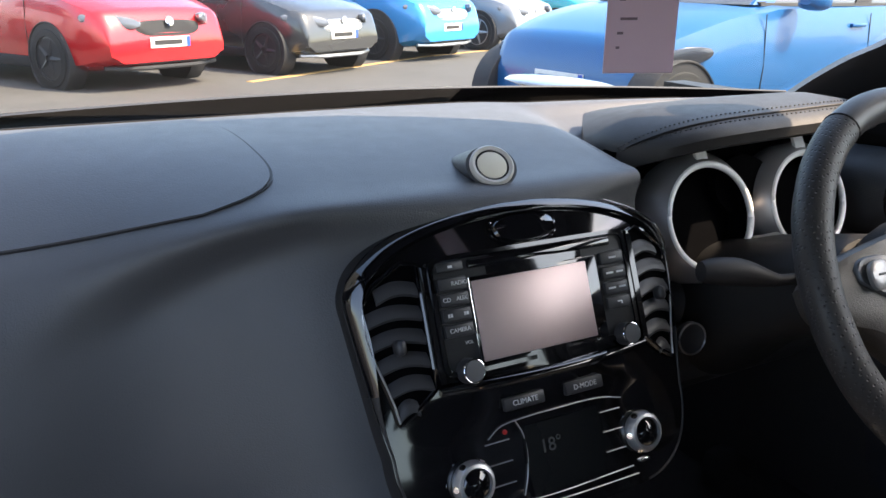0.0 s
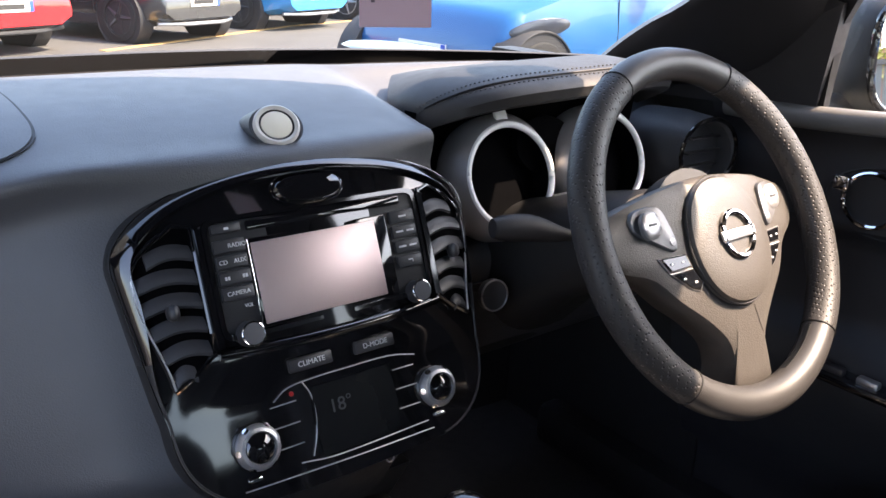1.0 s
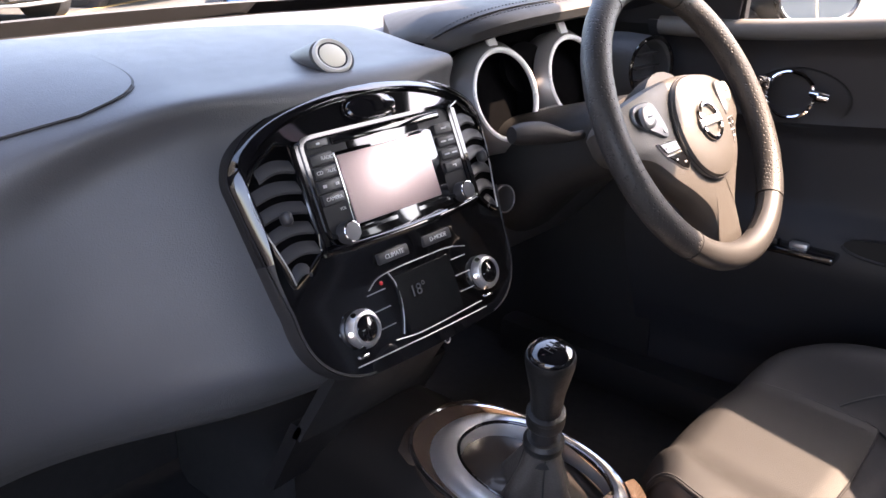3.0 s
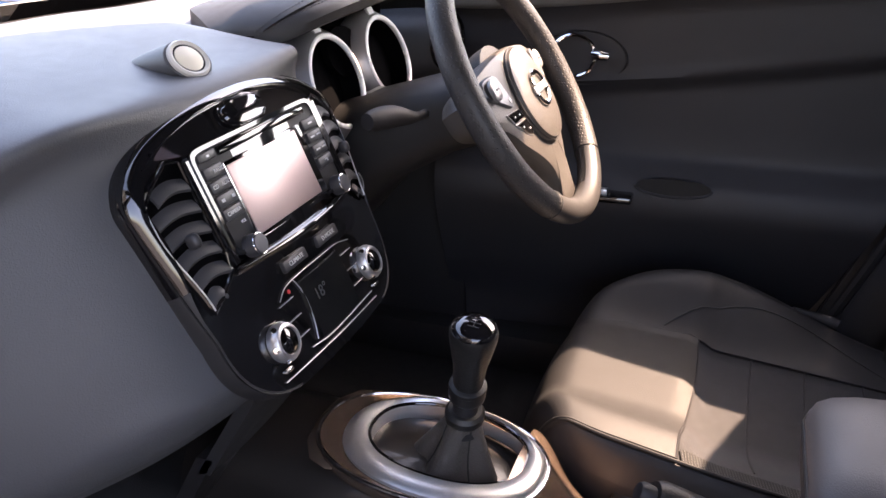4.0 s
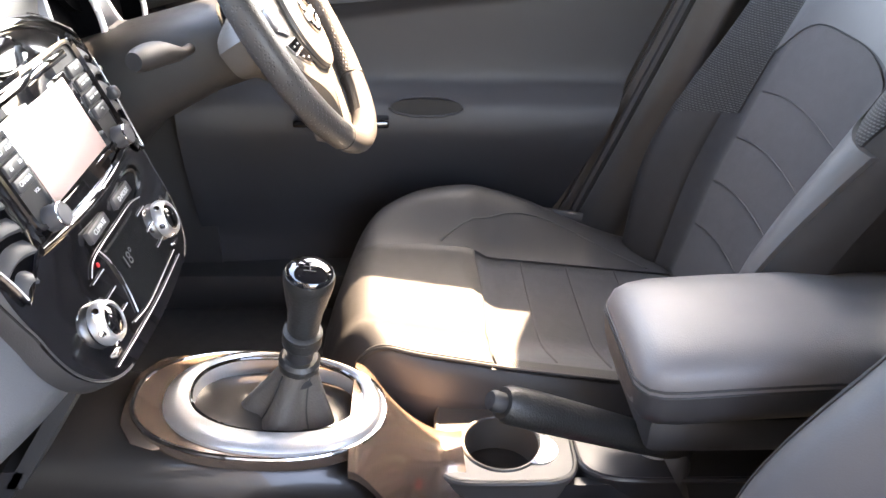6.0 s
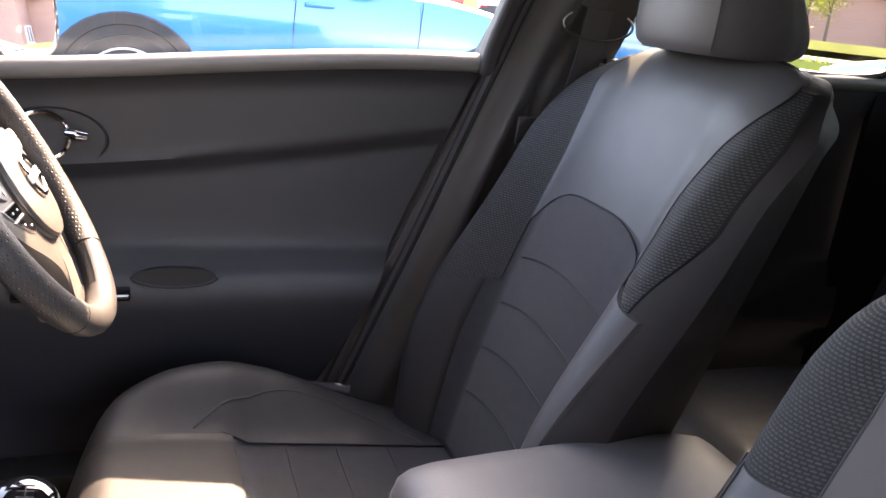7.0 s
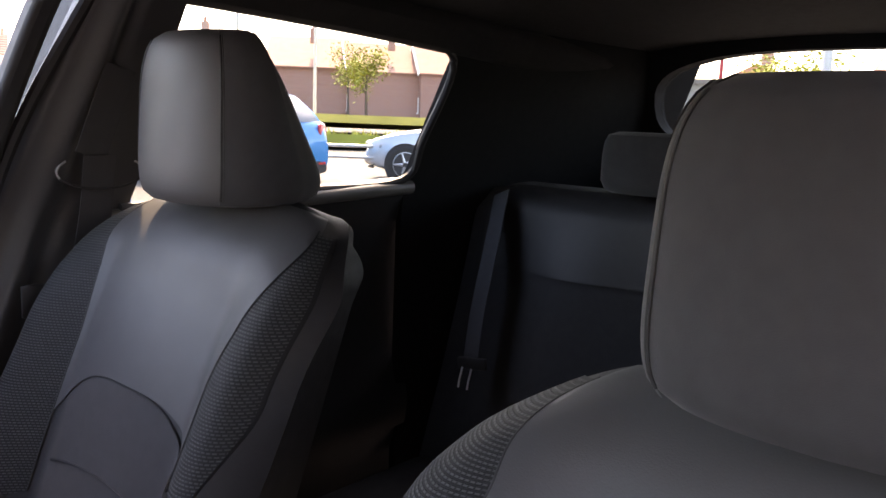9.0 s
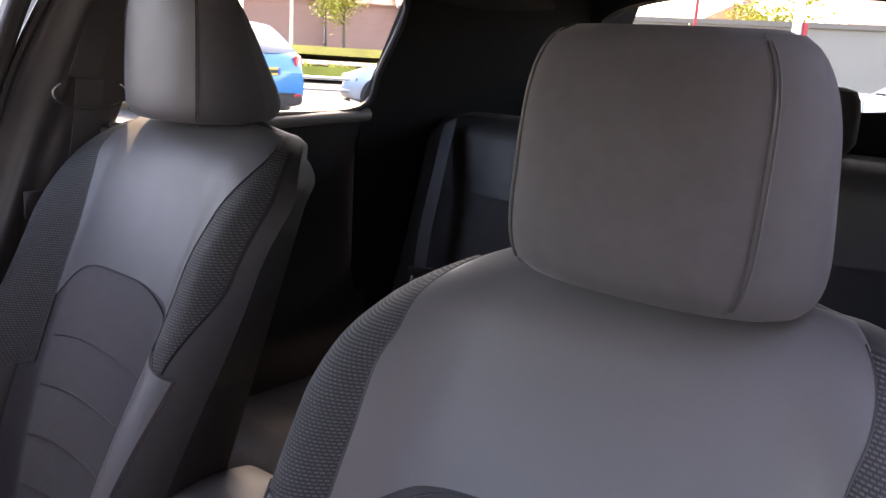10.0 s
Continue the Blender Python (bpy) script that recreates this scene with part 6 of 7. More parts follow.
TYRE = mat("tyre_rubber", (0.018, 0.018, 0.018), 0.85, vary=0.2)
ALLOY = mat("alloy_wheel", (0.45, 0.45, 0.46), 0.35, 0.8)
DARKALLOY = mat("dark_alloy_wheel", (0.06, 0.06, 0.065), 0.35, 0.6)
CLAD = mat("black_cladding", (0.02, 0.02, 0.022), 0.7)
LAMPD = mat("smoked_headlamp", (0.05, 0.055, 0.065), 0.12, 0.2)
LAMPW = mat("headlamp_clear", (0.16, 0.17, 0.19), 0.10, 0.3)
LAMPR = mat("tail_lamp_red", (0.45, 0.02, 0.02), 0.2)
PLATEW = mat("white_plate", (0.75, 0.75, 0.72), 0.5)
PLATEY = mat("yellow_plate", (0.75, 0.48, 0.05), 0.5)
PLATEBLUE = mat("plate_blue_band", (0.02, 0.08, 0.45), 0.5)
PBAR = mat("plate_bars", (0.03, 0.03, 0.03), 0.6)
TINT = mat("tinted_car_glass", (0.09, 0.10, 0.11), 0.05, spec=0.8)
def paint(name, c):
    return mat(name, c, 0.22, 0.15, vary=0.03, coat=1.0)

def car(label, at, heading, paintm, L=4.3, W=1.78, H=1.50, wb=2.55, R=0.32, hood=0.95, cowl=0.30, rear_slope=0.25, clad=False, rims=ALLOY, grille_silver=False, roofm=None, face=True, swept=False, axle=0.05, ground_z=0.0, glassm=None, rake=0.68, gb=0.56):
    """A parked car. Local y points ahead; the front is at +L/2. at: ground point under the middle."""
    c = thing("parked_car", label, "car", "parked cars")
    glassm = glassm or TINT
    hl, hw = L / 2, W / 2
    yfw, yrw = wb / 2 + axle, -wb / 2 + axle
    belt = hood + 0.08
    ycow = hl - L * cowl
    def prof(y):
        """Half width, underside, shoulder height at y."""
        t = (y + hl) / L
        w = hw * (1 - 0.16 * max(0, (t - 0.86) / 0.14) ** 2 - 0.12 * max(0, (0.1 - t) / 0.1) ** 2)
        zb = 0.20 + 0.10 * max(0, (t - 0.90) / 0.1) + 0.12 * max(0, (0.08 - t) / 0.08)
        if y > ycow:
            q = (y - ycow) / (hl - ycow)
            zs = lerp(belt - 0.02, hood * 0.78, q ** 1.8)
        else:
            zs = belt + 0.05 * (ycow - y) / L
        if t < 0.05:
            zs -= 0.30 * ((0.05 - t) / 0.05) ** 2
        if t > 0.965:
            zs -= 0.20 * ((t - 0.965) / 0.035) ** 2
        return w, zb, zs
    rings = []
    for y in np.concatenate([np.linspace(-hl, -hl + 0.3, 8), np.linspace(-hl + 0.4, hl - 0.5, 26), np.linspace(hl - 0.4, hl, 12)]):
        w, zb, zs = prof(y)
        zm = lerp(zb, zs, 0.55)
        half = [(0.0, zb), (0.80 * w, zb), (0.95 * w, zb + 0.07), (0.985 * w, lerp(zb, zm, 0.5)), (w, zm), (0.985 * w, lerp(zm, zs, 0.6)), (0.945 * w, zs - 0.02), (0.86 * w, zs + 0.012), (0.5 * w, zs + 0.03), (0.0, zs + 0.036)]
        rings.append([Vector((x, y, z)) for x, z in half] + [Vector((-x, y, z)) for x, z in reversed(half[1:-1])])
    body = part("body", loft(rings), paintm, c)
    # cabin
    yr, yroof_f, yroof_r = -hl + 0.14, ycow - rake, -hl + 0.14 + rear_slope + 0.15
    def side(q, g, t, inset=0.0):
        """On the side of the cabin: g from the rear edge to the front one, t from the belt to the roof."""
        f, r = lerp(ycow + 0.05, yroof_f, t), lerp(yr, yroof_r, t ** 1.3)
        w = lerp(hw * 0.905, hw * 0.70, t ** 1.25) * (1 - 0.09 * abs(2 * g - 1) ** 4) - inset
        return Vector((q * w, lerp(r, f, g), lerp(belt + 0.01, H - 0.015 - 0.035 * (2 * g - 1) ** 2, t)))
    cabin = part("roof", loft([[side(-1, g, 0.90), side(-1, g, 0.96), side(-1, g, 1.0)] + [side(-1, g, 1.0).lerp(side(1, g, 1.0), k / 8) + Vector((0, 0, 0.05 * math.sin(math.pi * k / 8) ** 0.7)) for k in range(1, 8)] + [side(1, g, 1.0), side(1, g, 0.96), side(1, g, 0.90)] + [side(1, g, 0.93, 0.03), side(-1, g, 0.93, 0.03)] for g in np.linspace(0, 1, 13)]), roofm or paintm, c)
    part("interior", sheet(lambda u, v: (lerp(-0.84, 0.84, u) * hw, lerp(yr + 0.1, ycow, v), belt + 0.032 + 0.02 * math.sin(math.pi * v)), 6, 6, (0, 0, -0.01)), CLAD, cabin, "dark interior below the windows")
    for g, nm in ((1.0, "windscreen"), (0.0, "rear_window")):
        part(nm, sheet(lambda u, v: side(-1, g, lerp(0.0, 0.985, v), 0.03).lerp(side(1, g, lerp(0.0, 0.985, v), 0.03), u) + Vector((0, (0.05 if g else -0.05) * math.sin(math.pi * u), 0)), 12, 8, (0, 0.004, 0)), glassm, cabin)
    for s in (-1, 1):
        for g0, g1, mm in ((0.0, 0.13, paintm), (gb - 0.045, gb + 0.030, CLAD), (0.935, 1.0, paintm)):
            part("pillar", sheet(lambda u, v: side(s, lerp(g0, g1, u), lerp(0, 0.93, v)), 4, 10, (-s * 0.045, 0, 0)), mm, cabin)
        for g0, g1 in ((0.132, gb - 0.047), (gb + 0.032, 0.933)):
            part("side_window", sheet(lambda u, v: side(s, lerp(g0, g1, u), lerp(0, 0.92, v), 0.010), 6, 8, (-s * 0.004, 0, 0)), glassm, cabin)
        part("window_line", sweep([side(s, g, 0.0, -0.004) for g in np.linspace(0.08, 0.98, 16)], 0, flat=(0.025, 0.03, (s, 0, 0.3))), CLAD, cabin)
        m = part("mirror", loft([ellipse((s * (hw + 0.10), ycow - 0.32 + d, belt + 0.05), (1, 0, 0), (0, 0, 1), 0.11 * k, 0.075 * k, 20, 3) for d, k in ((-0.05, 0.9), (0, 1), (0.08, 0.85), (0.13, 0.4))]), CLAD if clad else paintm, c)
        for yy in (lerp(yr, ycow, gb + 0.06), lerp(yr, ycow, 0.28)):
            part("door_handle", box(0.03, 0.20, 0.03, (s * hw * 0.998, yy, belt - 0.14), 0.01), paintm, c)
        for yy in (ycow + 0.08, lerp(yr, ycow, gb)):
            part("shut_line", sweep([(s * (hw * 0.985 + 0.001), yy, belt - 0.05), (s * (hw - 0.001), yy - 0.02, 0.62), (s * (hw * 0.985 + 0.002), yy - 0.02, 0.36)], 0.004, 6), PBAR, body)
        part("sill", box(0.06, wb - 2 * R - 0.12, 0.12, (s * hw * 0.955, 0.05, 0.26), 0.02), CLAD, c)
        if swept:
            hlamp = part("headlamp", loft([ellipse((s * (hw * 0.945 + d), hl - 0.30, hood * 0.74), (0.30 * s, -0.94, 0.16), (0, 0.15, 1), 0.235 * k, 0.062 * k, 28, 2.2) for d, k in ((-0.05, 1), (0.012, 1.0), (0.024, 0.9), (0.030, 0.6))]), LAMPD, c)
            for off in (-0.10, 0.06):
                part("lamp_core", lathe([(0.040, 0), (0.040, 0.02), (0.02, 0.03), (0, 0.03)], (s * (hw * 0.94 - 0.3 * off), hl - 0.30 + off, hood * 0.74 - 0.16 * off), (s, 0.2, 0), 16), LAMPW, hlamp)
        else:
          hlamp = part("headlamp", loft([ellipse((s * hw * 0.70, hl - 0.16 + d, hood * 0.74), (1, -0.75 * s, 0.12), (0, -0.2, 1), 0.24 * k, 0.070 * k, 24, 2.6) for d, k in ((-0.06, 0.9), (0.02, 1.0), (0.05, 0.9), (0.065, 0.6))]), LAMPW, c)
          part("lamp_core", lathe([(0.05, 0), (0.05, 0.02), (0.03, 0.03), (0, 0.03)], (s * hw * 0.68, hl - 0.11, hood * 0.74), (0.2 * s, 1, 0), 16), PBAR, hlamp)
        part("fog_lamp", lathe([(0.06, 0), (0.055, 0.02), (0.0, 0.02)], (s * hw * 0.70, hl - 0.075, 0.40), (0.35 * s, 1, 0), 16), LAMPW, c)
        part("tail_lamp", loft([ellipse((s * hw * 0.83, -hl + 0.10 - d, belt - 0.12), (1, 0.5 * s, 0), (0, 0, 1), 0.13 * k, 0.12 * k, 20, 3) for d, k in ((-0.05, 0.9), (0.0, 1), (0.03, 0.8))]), LAMPR, c)
        part("rear_reflector", box(0.16, 0.03, 0.05, (s * hw * 0.72, -hl + 0.005, 0.42), 0.01), LAMPR, c)
        for yw in (yfw, yrw):
            well = part("wheel_arch", lathe([(R + (0.125 if clad else 0.065), -0.20), (R + (0.125 if clad else 0.065), 0.004), (R + (0.115 if clad else 0.058), 0.014), (R + 0.05, 0.012), (R + 0.045, 0.002), (0.05, 0.002)], (s * hw, yw, R), (s, 0, 0), 36), CLAD, c)
            wh = part("wheel", lathe([(R - 0.09, -0.20), (R - 0.02, -0.20), (R, -0.17), (R, -0.03), (R - 0.02, 0.0), (R - 0.085, 0.004), (R - 0.095, -0.03)], (s * (hw + 0.014), yw, R), (s, 0, 0), 36), TYRE, c, "black tyre")
            part("rim", lathe([(R - 0.09, -0.16), (R - 0.09, -0.01), (R - 0.105, -0.006), (R - 0.11, -0.08), (0.07, -0.07), (0.06, -0.02), (0, -0.018)], (s * (hw + 0.014), yw, R), (s, 0, 0), 36), rims, wh, "alloy rim")
            bm = bmesh.new()
            for k in range(5):
                a = 2 * math.pi * k / 5
                d = Vector((0, math.cos(a), math.sin(a)))
                c0 = Vector((s * (hw - 0.012), yw, R))
                sweep([c0 + d * 0.04, c0 + d * (R - 0.10)], [0.035, 0.02], 6, bm=bm)
            part("spokes", bm, rims, wh)
    if face:
        part("grille", loft([ellipse((0, hl - 0.035 + d, hood * 0.66), (1, 0, 0), (0, -0.1, 1), hw * 0.46 * k, 0.085 * k, 32, 3.5) for d, k in ((-0.05, 1), (0.02, 1), (0.03, 0.92))]), SILVER if grille_silver else CLAD, c)
    if face:
        part("badge", lathe([(0.05, 0), (0.05, 0.012), (0, 0.02)], (0, hl + 0.005, hood * 0.73), (0, 1, 0.2), 20), CHROME, c)
    part("lower_intake", loft([ellipse((0, hl - 0.045 + d, 0.36), (1, 0, 0), (0, 0, 1), hw * 0.72 * k, 0.085 * k, 32, 4) for d, k in ((-0.05, 1), (0.015, 1), (0.03, 0.93))]), CLAD, c)
    part("bumper_lip", sweep([(-hw * 0.82, hl - 0.16, 0.25), (-hw * 0.4, hl - 0.01, 0.24), (hw * 0.4, hl - 0.01, 0.24), (hw * 0.82, hl - 0.16, 0.25)], 0.025, 8), ALLOY if grille_silver else CLAD, c)
    part("rear_bumper", loft([ellipse((0, -hl + 0.03 - d, 0.36), (1, 0, 0), (0, 0, 1), hw * 0.86 * k, 0.11 * k, 32, 4) for d, k in ((-0.05, 1), (0.02, 1), (0.04, 0.93))]), CLAD, c)
    for yy, m, sg in ((hl + 0.005, PLATEW, 1), (-hl - 0.012, PLATEY, -1)):
        zz = 0.50 if sg > 0 else 0.78
        p = part("number_plate", box(0.52, 0.012, 0.112, (0, yy, zz), 0.003), m, c)
        part("plate_bar", box(0.36, 0.004, 0.05, (0.03, yy + sg * 0.008, zz)), PBAR, p)
        part("plate_band", box(0.045, 0.003, 0.108, (-0.235 * sg, yy + sg * 0.0075, zz)), PLATEBLUE, p)
    f = Vector((heading[0], heading[1], 0)).normalized()
    c.matrix_world = Matrix.Translation((at[0], at[1], ground_z)) @ Matrix(((f.y, f.x, 0), (-f.x, f.y, 0), (0, 0, 1))).to_4x4()
    return c

MIDBLUE = paint("mid_blue_paint", (0.010, 0.185, 0.44))
SILVERPALE = paint("pale_silver_paint", (0.50, 0.50, 0.51))
RED, GREY, BLUE, SILV, TEAL, WHITE, DBLUE = paint("red_paint", (0.50, 0.015, 0.02)), paint("dark_grey_paint", (0.045, 0.047, 0.05)), mat("bright_blue_paint", (0.007, 0.098, 0.27), 0.35, 0.1, vary=0.03, coat=0.35), paint("silver_grey_paint", (0.22, 0.23, 0.25)), paint("teal_paint", (0.02, 0.35, 0.38)), paint("white_paint", (0.72, 0.72, 0.72)), paint("sky_blue_paint", (0.025, 0.27, 0.62))
RF = Vector((0.45, -0.89, 0)).normalized()
def front_at(label, nose, f, paintm, L, **kw):
    """Places a car by the point under its nose."""
    f = Vector((f[0], f[1], 0)).normalized()
    p = Vector((nose[0], nose[1], 0)) - f * (L / 2)
    return car(label, p, f, paintm, L=L, **kw)
front_at("bright red hatchback parked nose out in the row", (1.48, 8.95), RF, RED, 4.4, hood=0.98, H=1.54, rims=DARKALLOY)
front_at("dark grey small hatchback parked nose out", (3.85, 9.75), RF, GREY, 3.66, W=1.64, hood=0.92, H=1.46, wb=2.30, R=0.30, grille_silver=True, rims=DARKALLOY)
front_at("blue crossover parked nose out in the row", (6.2, 11.0), RF, DBLUE, 4.38, W=1.82, hood=1.04, H=1.58, grille_silver=True, clad=True, rims=DARKALLOY)
front_at("silver grey hatchback parked nose out", (8.7, 12.3), RF, SILV, 4.1, hood=0.95, H=1.46, grille_silver=True)
front_at("teal small car at the end of the row", (11.1, 13.4), RF, TEAL, 3.7, W=1.65, hood=0.95, H=1.48, wb=2.35)
front_at("white car parked beside the red hatchback", (-1.35, 7.75), RF, WHITE, 4.3, hood=0.98, H=1.5)
front_at("bright blue sport utility car parked side on", (3.35, 4.44), (-0.99, -0.10), BLUE, 4.3, W=1.84, hood=0.96, H=1.62, wb=2.95, R=0.32, face=False, swept=True, cowl=0.28, axle=0.40)
front_at("bright blue crossover parked alongside facing the other way", (5.95, -3.44), (0, -1), MIDBLUE, 4.13, W=1.77, hood=1.06, H=1.51, wb=2.50, R=0.36, cowl=0.345, clad=True, rake=0.40, gb=0.69, glassm=glass("clear_car_glass", (0.80, 0.82, 0.82)))
car("white hatchback standing beyond the blue crossover", (15.6, -3.3), (0.97, -0.22), WHITE, L=4.2, W=1.78, H=1.50)
car("blue hatchback seen from behind", (11.18, -7.98), (1.0, 0.05), MIDBLUE, L=3.95, W=1.72, H=1.48, wb=2.49, hood=0.95, roofm=WHITE)
car("silver-blue car beside the low rail", (9.1, -12.5), (0.80, 0.55), paint("pale_blue_silver_paint", (0.38, 0.43, 0.50)), L=4.2, W=1.78, H=1.34, hood=0.88)
car("white estate car seen from behind", (19.8, -5.9), (0.97, -0.22), WHITE, L=4.4, W=1.85, H=1.62, ground_z=0.70)
car("pale silver saloon seen from behind", (16.9, -8.6), (0.80, -0.60), SILVERPALE, L=4.5, W=1.8, H=1.42, ground_z=0.62)
terrace = part("pavement_terrace", box(16.0, 6.6, 0.70, (21.9, -6.6, 0.345), 0.06, Euler((0, 0, radians(-8))).to_matrix()), mat("pale_paving", (0.30, 0.29, 0.27), 0.85, vary=0.15, scale=10))
tagged(terrace, "raised pale paving where display cars stand", "pavement", kind="structure")
car("white car parked behind", (0.6, -10.2), (1, 0.15), WHITE, L=4.3, W=1.78, H=1.52)

# ---- grass verge, rail, posts ----
GRASS = mat("spring_grass", (0.26, 0.28, 0.05), 0.95, vary=0.45, scale=8, bump=0.6, bump_scale=60)
def strip(name, a, b, near, far, z0, z1, material, label, n=40):
    """A bank between two lines across the view to the rear right."""
    A, B = Vector(a), Vector(b)
    d = (B - A).normalized()
    nrm = Vector((-d.y, d.x)) * -1
    def fn(u, v):
        p = A.lerp(B, u) + nrm * lerp(near, far, v)
        return (p.x, p.y, lerp(z0, z1, v) + 0.04 * noise.noise(Vector((p.x * 0.5, p.y * 0.5, 1))))
    ob = part(name, sheet(fn, n, 6, (0, 0, -0.3)), material)
    return tagged(ob, label, "grass", kind="structure")
strip("ground_verge", (34, 2), (0, -34), -14.5, -3, 0.02, 0.50, GRASS, "yellow-green grass verge beyond the rail")
random.seed(5)
bm = bmesh.new()
V0, V1 = Vector((34, 2)), Vector((0, -34))
vd = (V1 - V0).normalized()
vn = Vector((vd.y, -vd.x))
for _ in range(2600):
    u, w = random.random(), random.uniform(3.0, 14.0)
    p = V0.lerp(V1, u) - Vector((-vd.y, vd.x)) * -w
    h = random.uniform(0.10, 0.30)
    z = lerp(0.50, 0.02, (w - 3) / 11.5)
    a = random.random() * 6.28
    dx, dy = math.cos(a) * 0.05, math.sin(a) * 0.05
    v = [bm.verts.new((p.x - dx, p.y - dy, z - 0.05)), bm.verts.new((p.x + dx, p.y + dy, z - 0.05)), bm.verts.new((p.x + dy * 2, p.y - dx * 2, z + h))]
    bm.faces.new(v)
tufts = part("grass_tufts", bm, mat("grass_blades", (0.28, 0.29, 0.05), 0.9, vary=0.4, scale=5), smooth=False)
tagged(tufts, "tufts of bright spring grass on the verge", "grass", kind="stuff")
bank = strip("ground_bank", (52, -14), (4, -58), -4, 14, 0.55, 1.1, mat("dry_bank_grass", (0.36, 0.31, 0.11), 0.95, vary=0.4, scale=5), "dry grassy bank under the houses")
METAL = mat("galvanised_steel", (0.42, 0.43, 0.44), 0.45, 0.6)
rail = thing("guard_rail", "galvanised low rail beside the parking bays", "guard rail")
ra, rbp = Vector((17.5, -3.5, 0)), Vector((5.5, -15.5, 0))
for z in (0.62, 0.42):
    part("rail_tube", sweep([ra + Vector((0, 0, z)), rbp + Vector((0, 0, z))], 0.03, 10), METAL, rail)
for k in range(9):
    p = ra.lerp(rbp, k / 8)
    part("rail_post", sweep([p, p + Vector((0, 0, 0.66))], 0.035, 10), METAL, rail)
def lamp_post(p, h, label, material=METAL):
    l = thing("lamp_post", label, "lamp post", "lamp posts")
    part("column", sweep([(p[0], p[1], 0), (p[0], p[1], h * 0.5), (p[0], p[1], h)], [0.09, 0.07, 0.05], 12), material, l)
    part("lantern", box(0.5, 0.2, 0.10, (p[0] + 0.2, p[1], h), 0.03), material, l)
lamp_post((32.3, -23.25), 9.0, "tall grey lamp post by the road")
lamp_post((29.5, -25.5), 8.0, "tall grey lamp post by the road")
lamp_post((3.55, -13.7), 5.0, "grey forecourt post with a red foot")
lamp_post((26.5, -9.6), 7.5, "pale post beside the sign")

# ---- signs ----
SIGNRED = mat("sign_red", (0.40, 0.03, 0.04), 0.4)
def sign(p, w, h, z, label):
    s = thing("sign_totem", label, "sign")
    part("panel", box(w, 0.12, h, (p[0], p[1], z), 0.02), SIGNRED, s)
    part("post", sweep([(p[0], p[1], 0), (p[0], p[1], z)], 0.07, 10), METAL, s)
    part("mark", box(w * 0.5, 0.02, h * 0.3, (p[0] - 0.02, p[1] + 0.07, z)), PRINT, s)
sign((23.9, -6.3), 0.9, 1.5, 3.5, "dark red dealer sign on a pole")
for p, r in (((4.95, -13.15), 0.03), ((3.45, -13.75), 0.045)):
    t = thing("red_post", "slim red upright post on the forecourt", "post", "red posts")
    part("tube", sweep([(p[0], p[1], 0), (p[0], p[1], 3.6 if r < 0.04 else 1.95)], r, 10), SIGNRED, t)
ban = thing("red_banner", "low red banner along the rail", "banner")
part("panel", box(0.75, 0.03, 0.26, (14.9, -5.75, 1.02), 0.0, Euler((0, 0, radians(-70))).to_matrix()), mat("banner_red", (0.55, 0.04, 0.03), 0.5), ban)

# ---- houses ----
# Brick and roof tile tones are lightened to paint in hazy glare.
BRICK = bpy.data.materials.new("red_brick")
BRICK.use_nodes = True
bt = BRICK.node_tree
co = bt.nodes.new("ShaderNodeTexCoord")
bk = bt.nodes.new("ShaderNodeTexBrick")
bk.inputs["Color1"].default_value, bk.inputs["Color2"].default_value, bk.inputs["Mortar"].default_value = (0.36, 0.18, 0.14, 1), (0.30, 0.15, 0.12, 1), (0.38, 0.33, 0.28, 1)
bk.inputs["Scale"].default_value, bk.inputs["Brick Width"].default_value, bk.inputs["Row Height"].default_value, bk.inputs["Mortar Size"].default_value = 1.0, 0.225, 0.075, 0.008
bmp = bt.nodes.new("ShaderNodeMapping")
bmp.inputs["Rotation"].default_value = (radians(90), 0, 0)
bt.links.new(co.outputs["Object"], bmp.inputs[0])
bt.links.new(bmp.outputs[0], bk.inputs["Vector"])
bt.links.new(bk.outputs["Color"], bt.nodes["Principled BSDF"].inputs["Base Color"])
bt.nodes["Principled BSDF"].inputs["Roughness"].default_value = 0.9
ROOF = mat("red_roof_tiles", (0.40, 0.22, 0.16), 0.85, vary=0.25, scale=12, bump=0.6, bump_scale=14)
WFRAME = mat("white_frame", (0.75, 0.75, 0.74), 0.5)
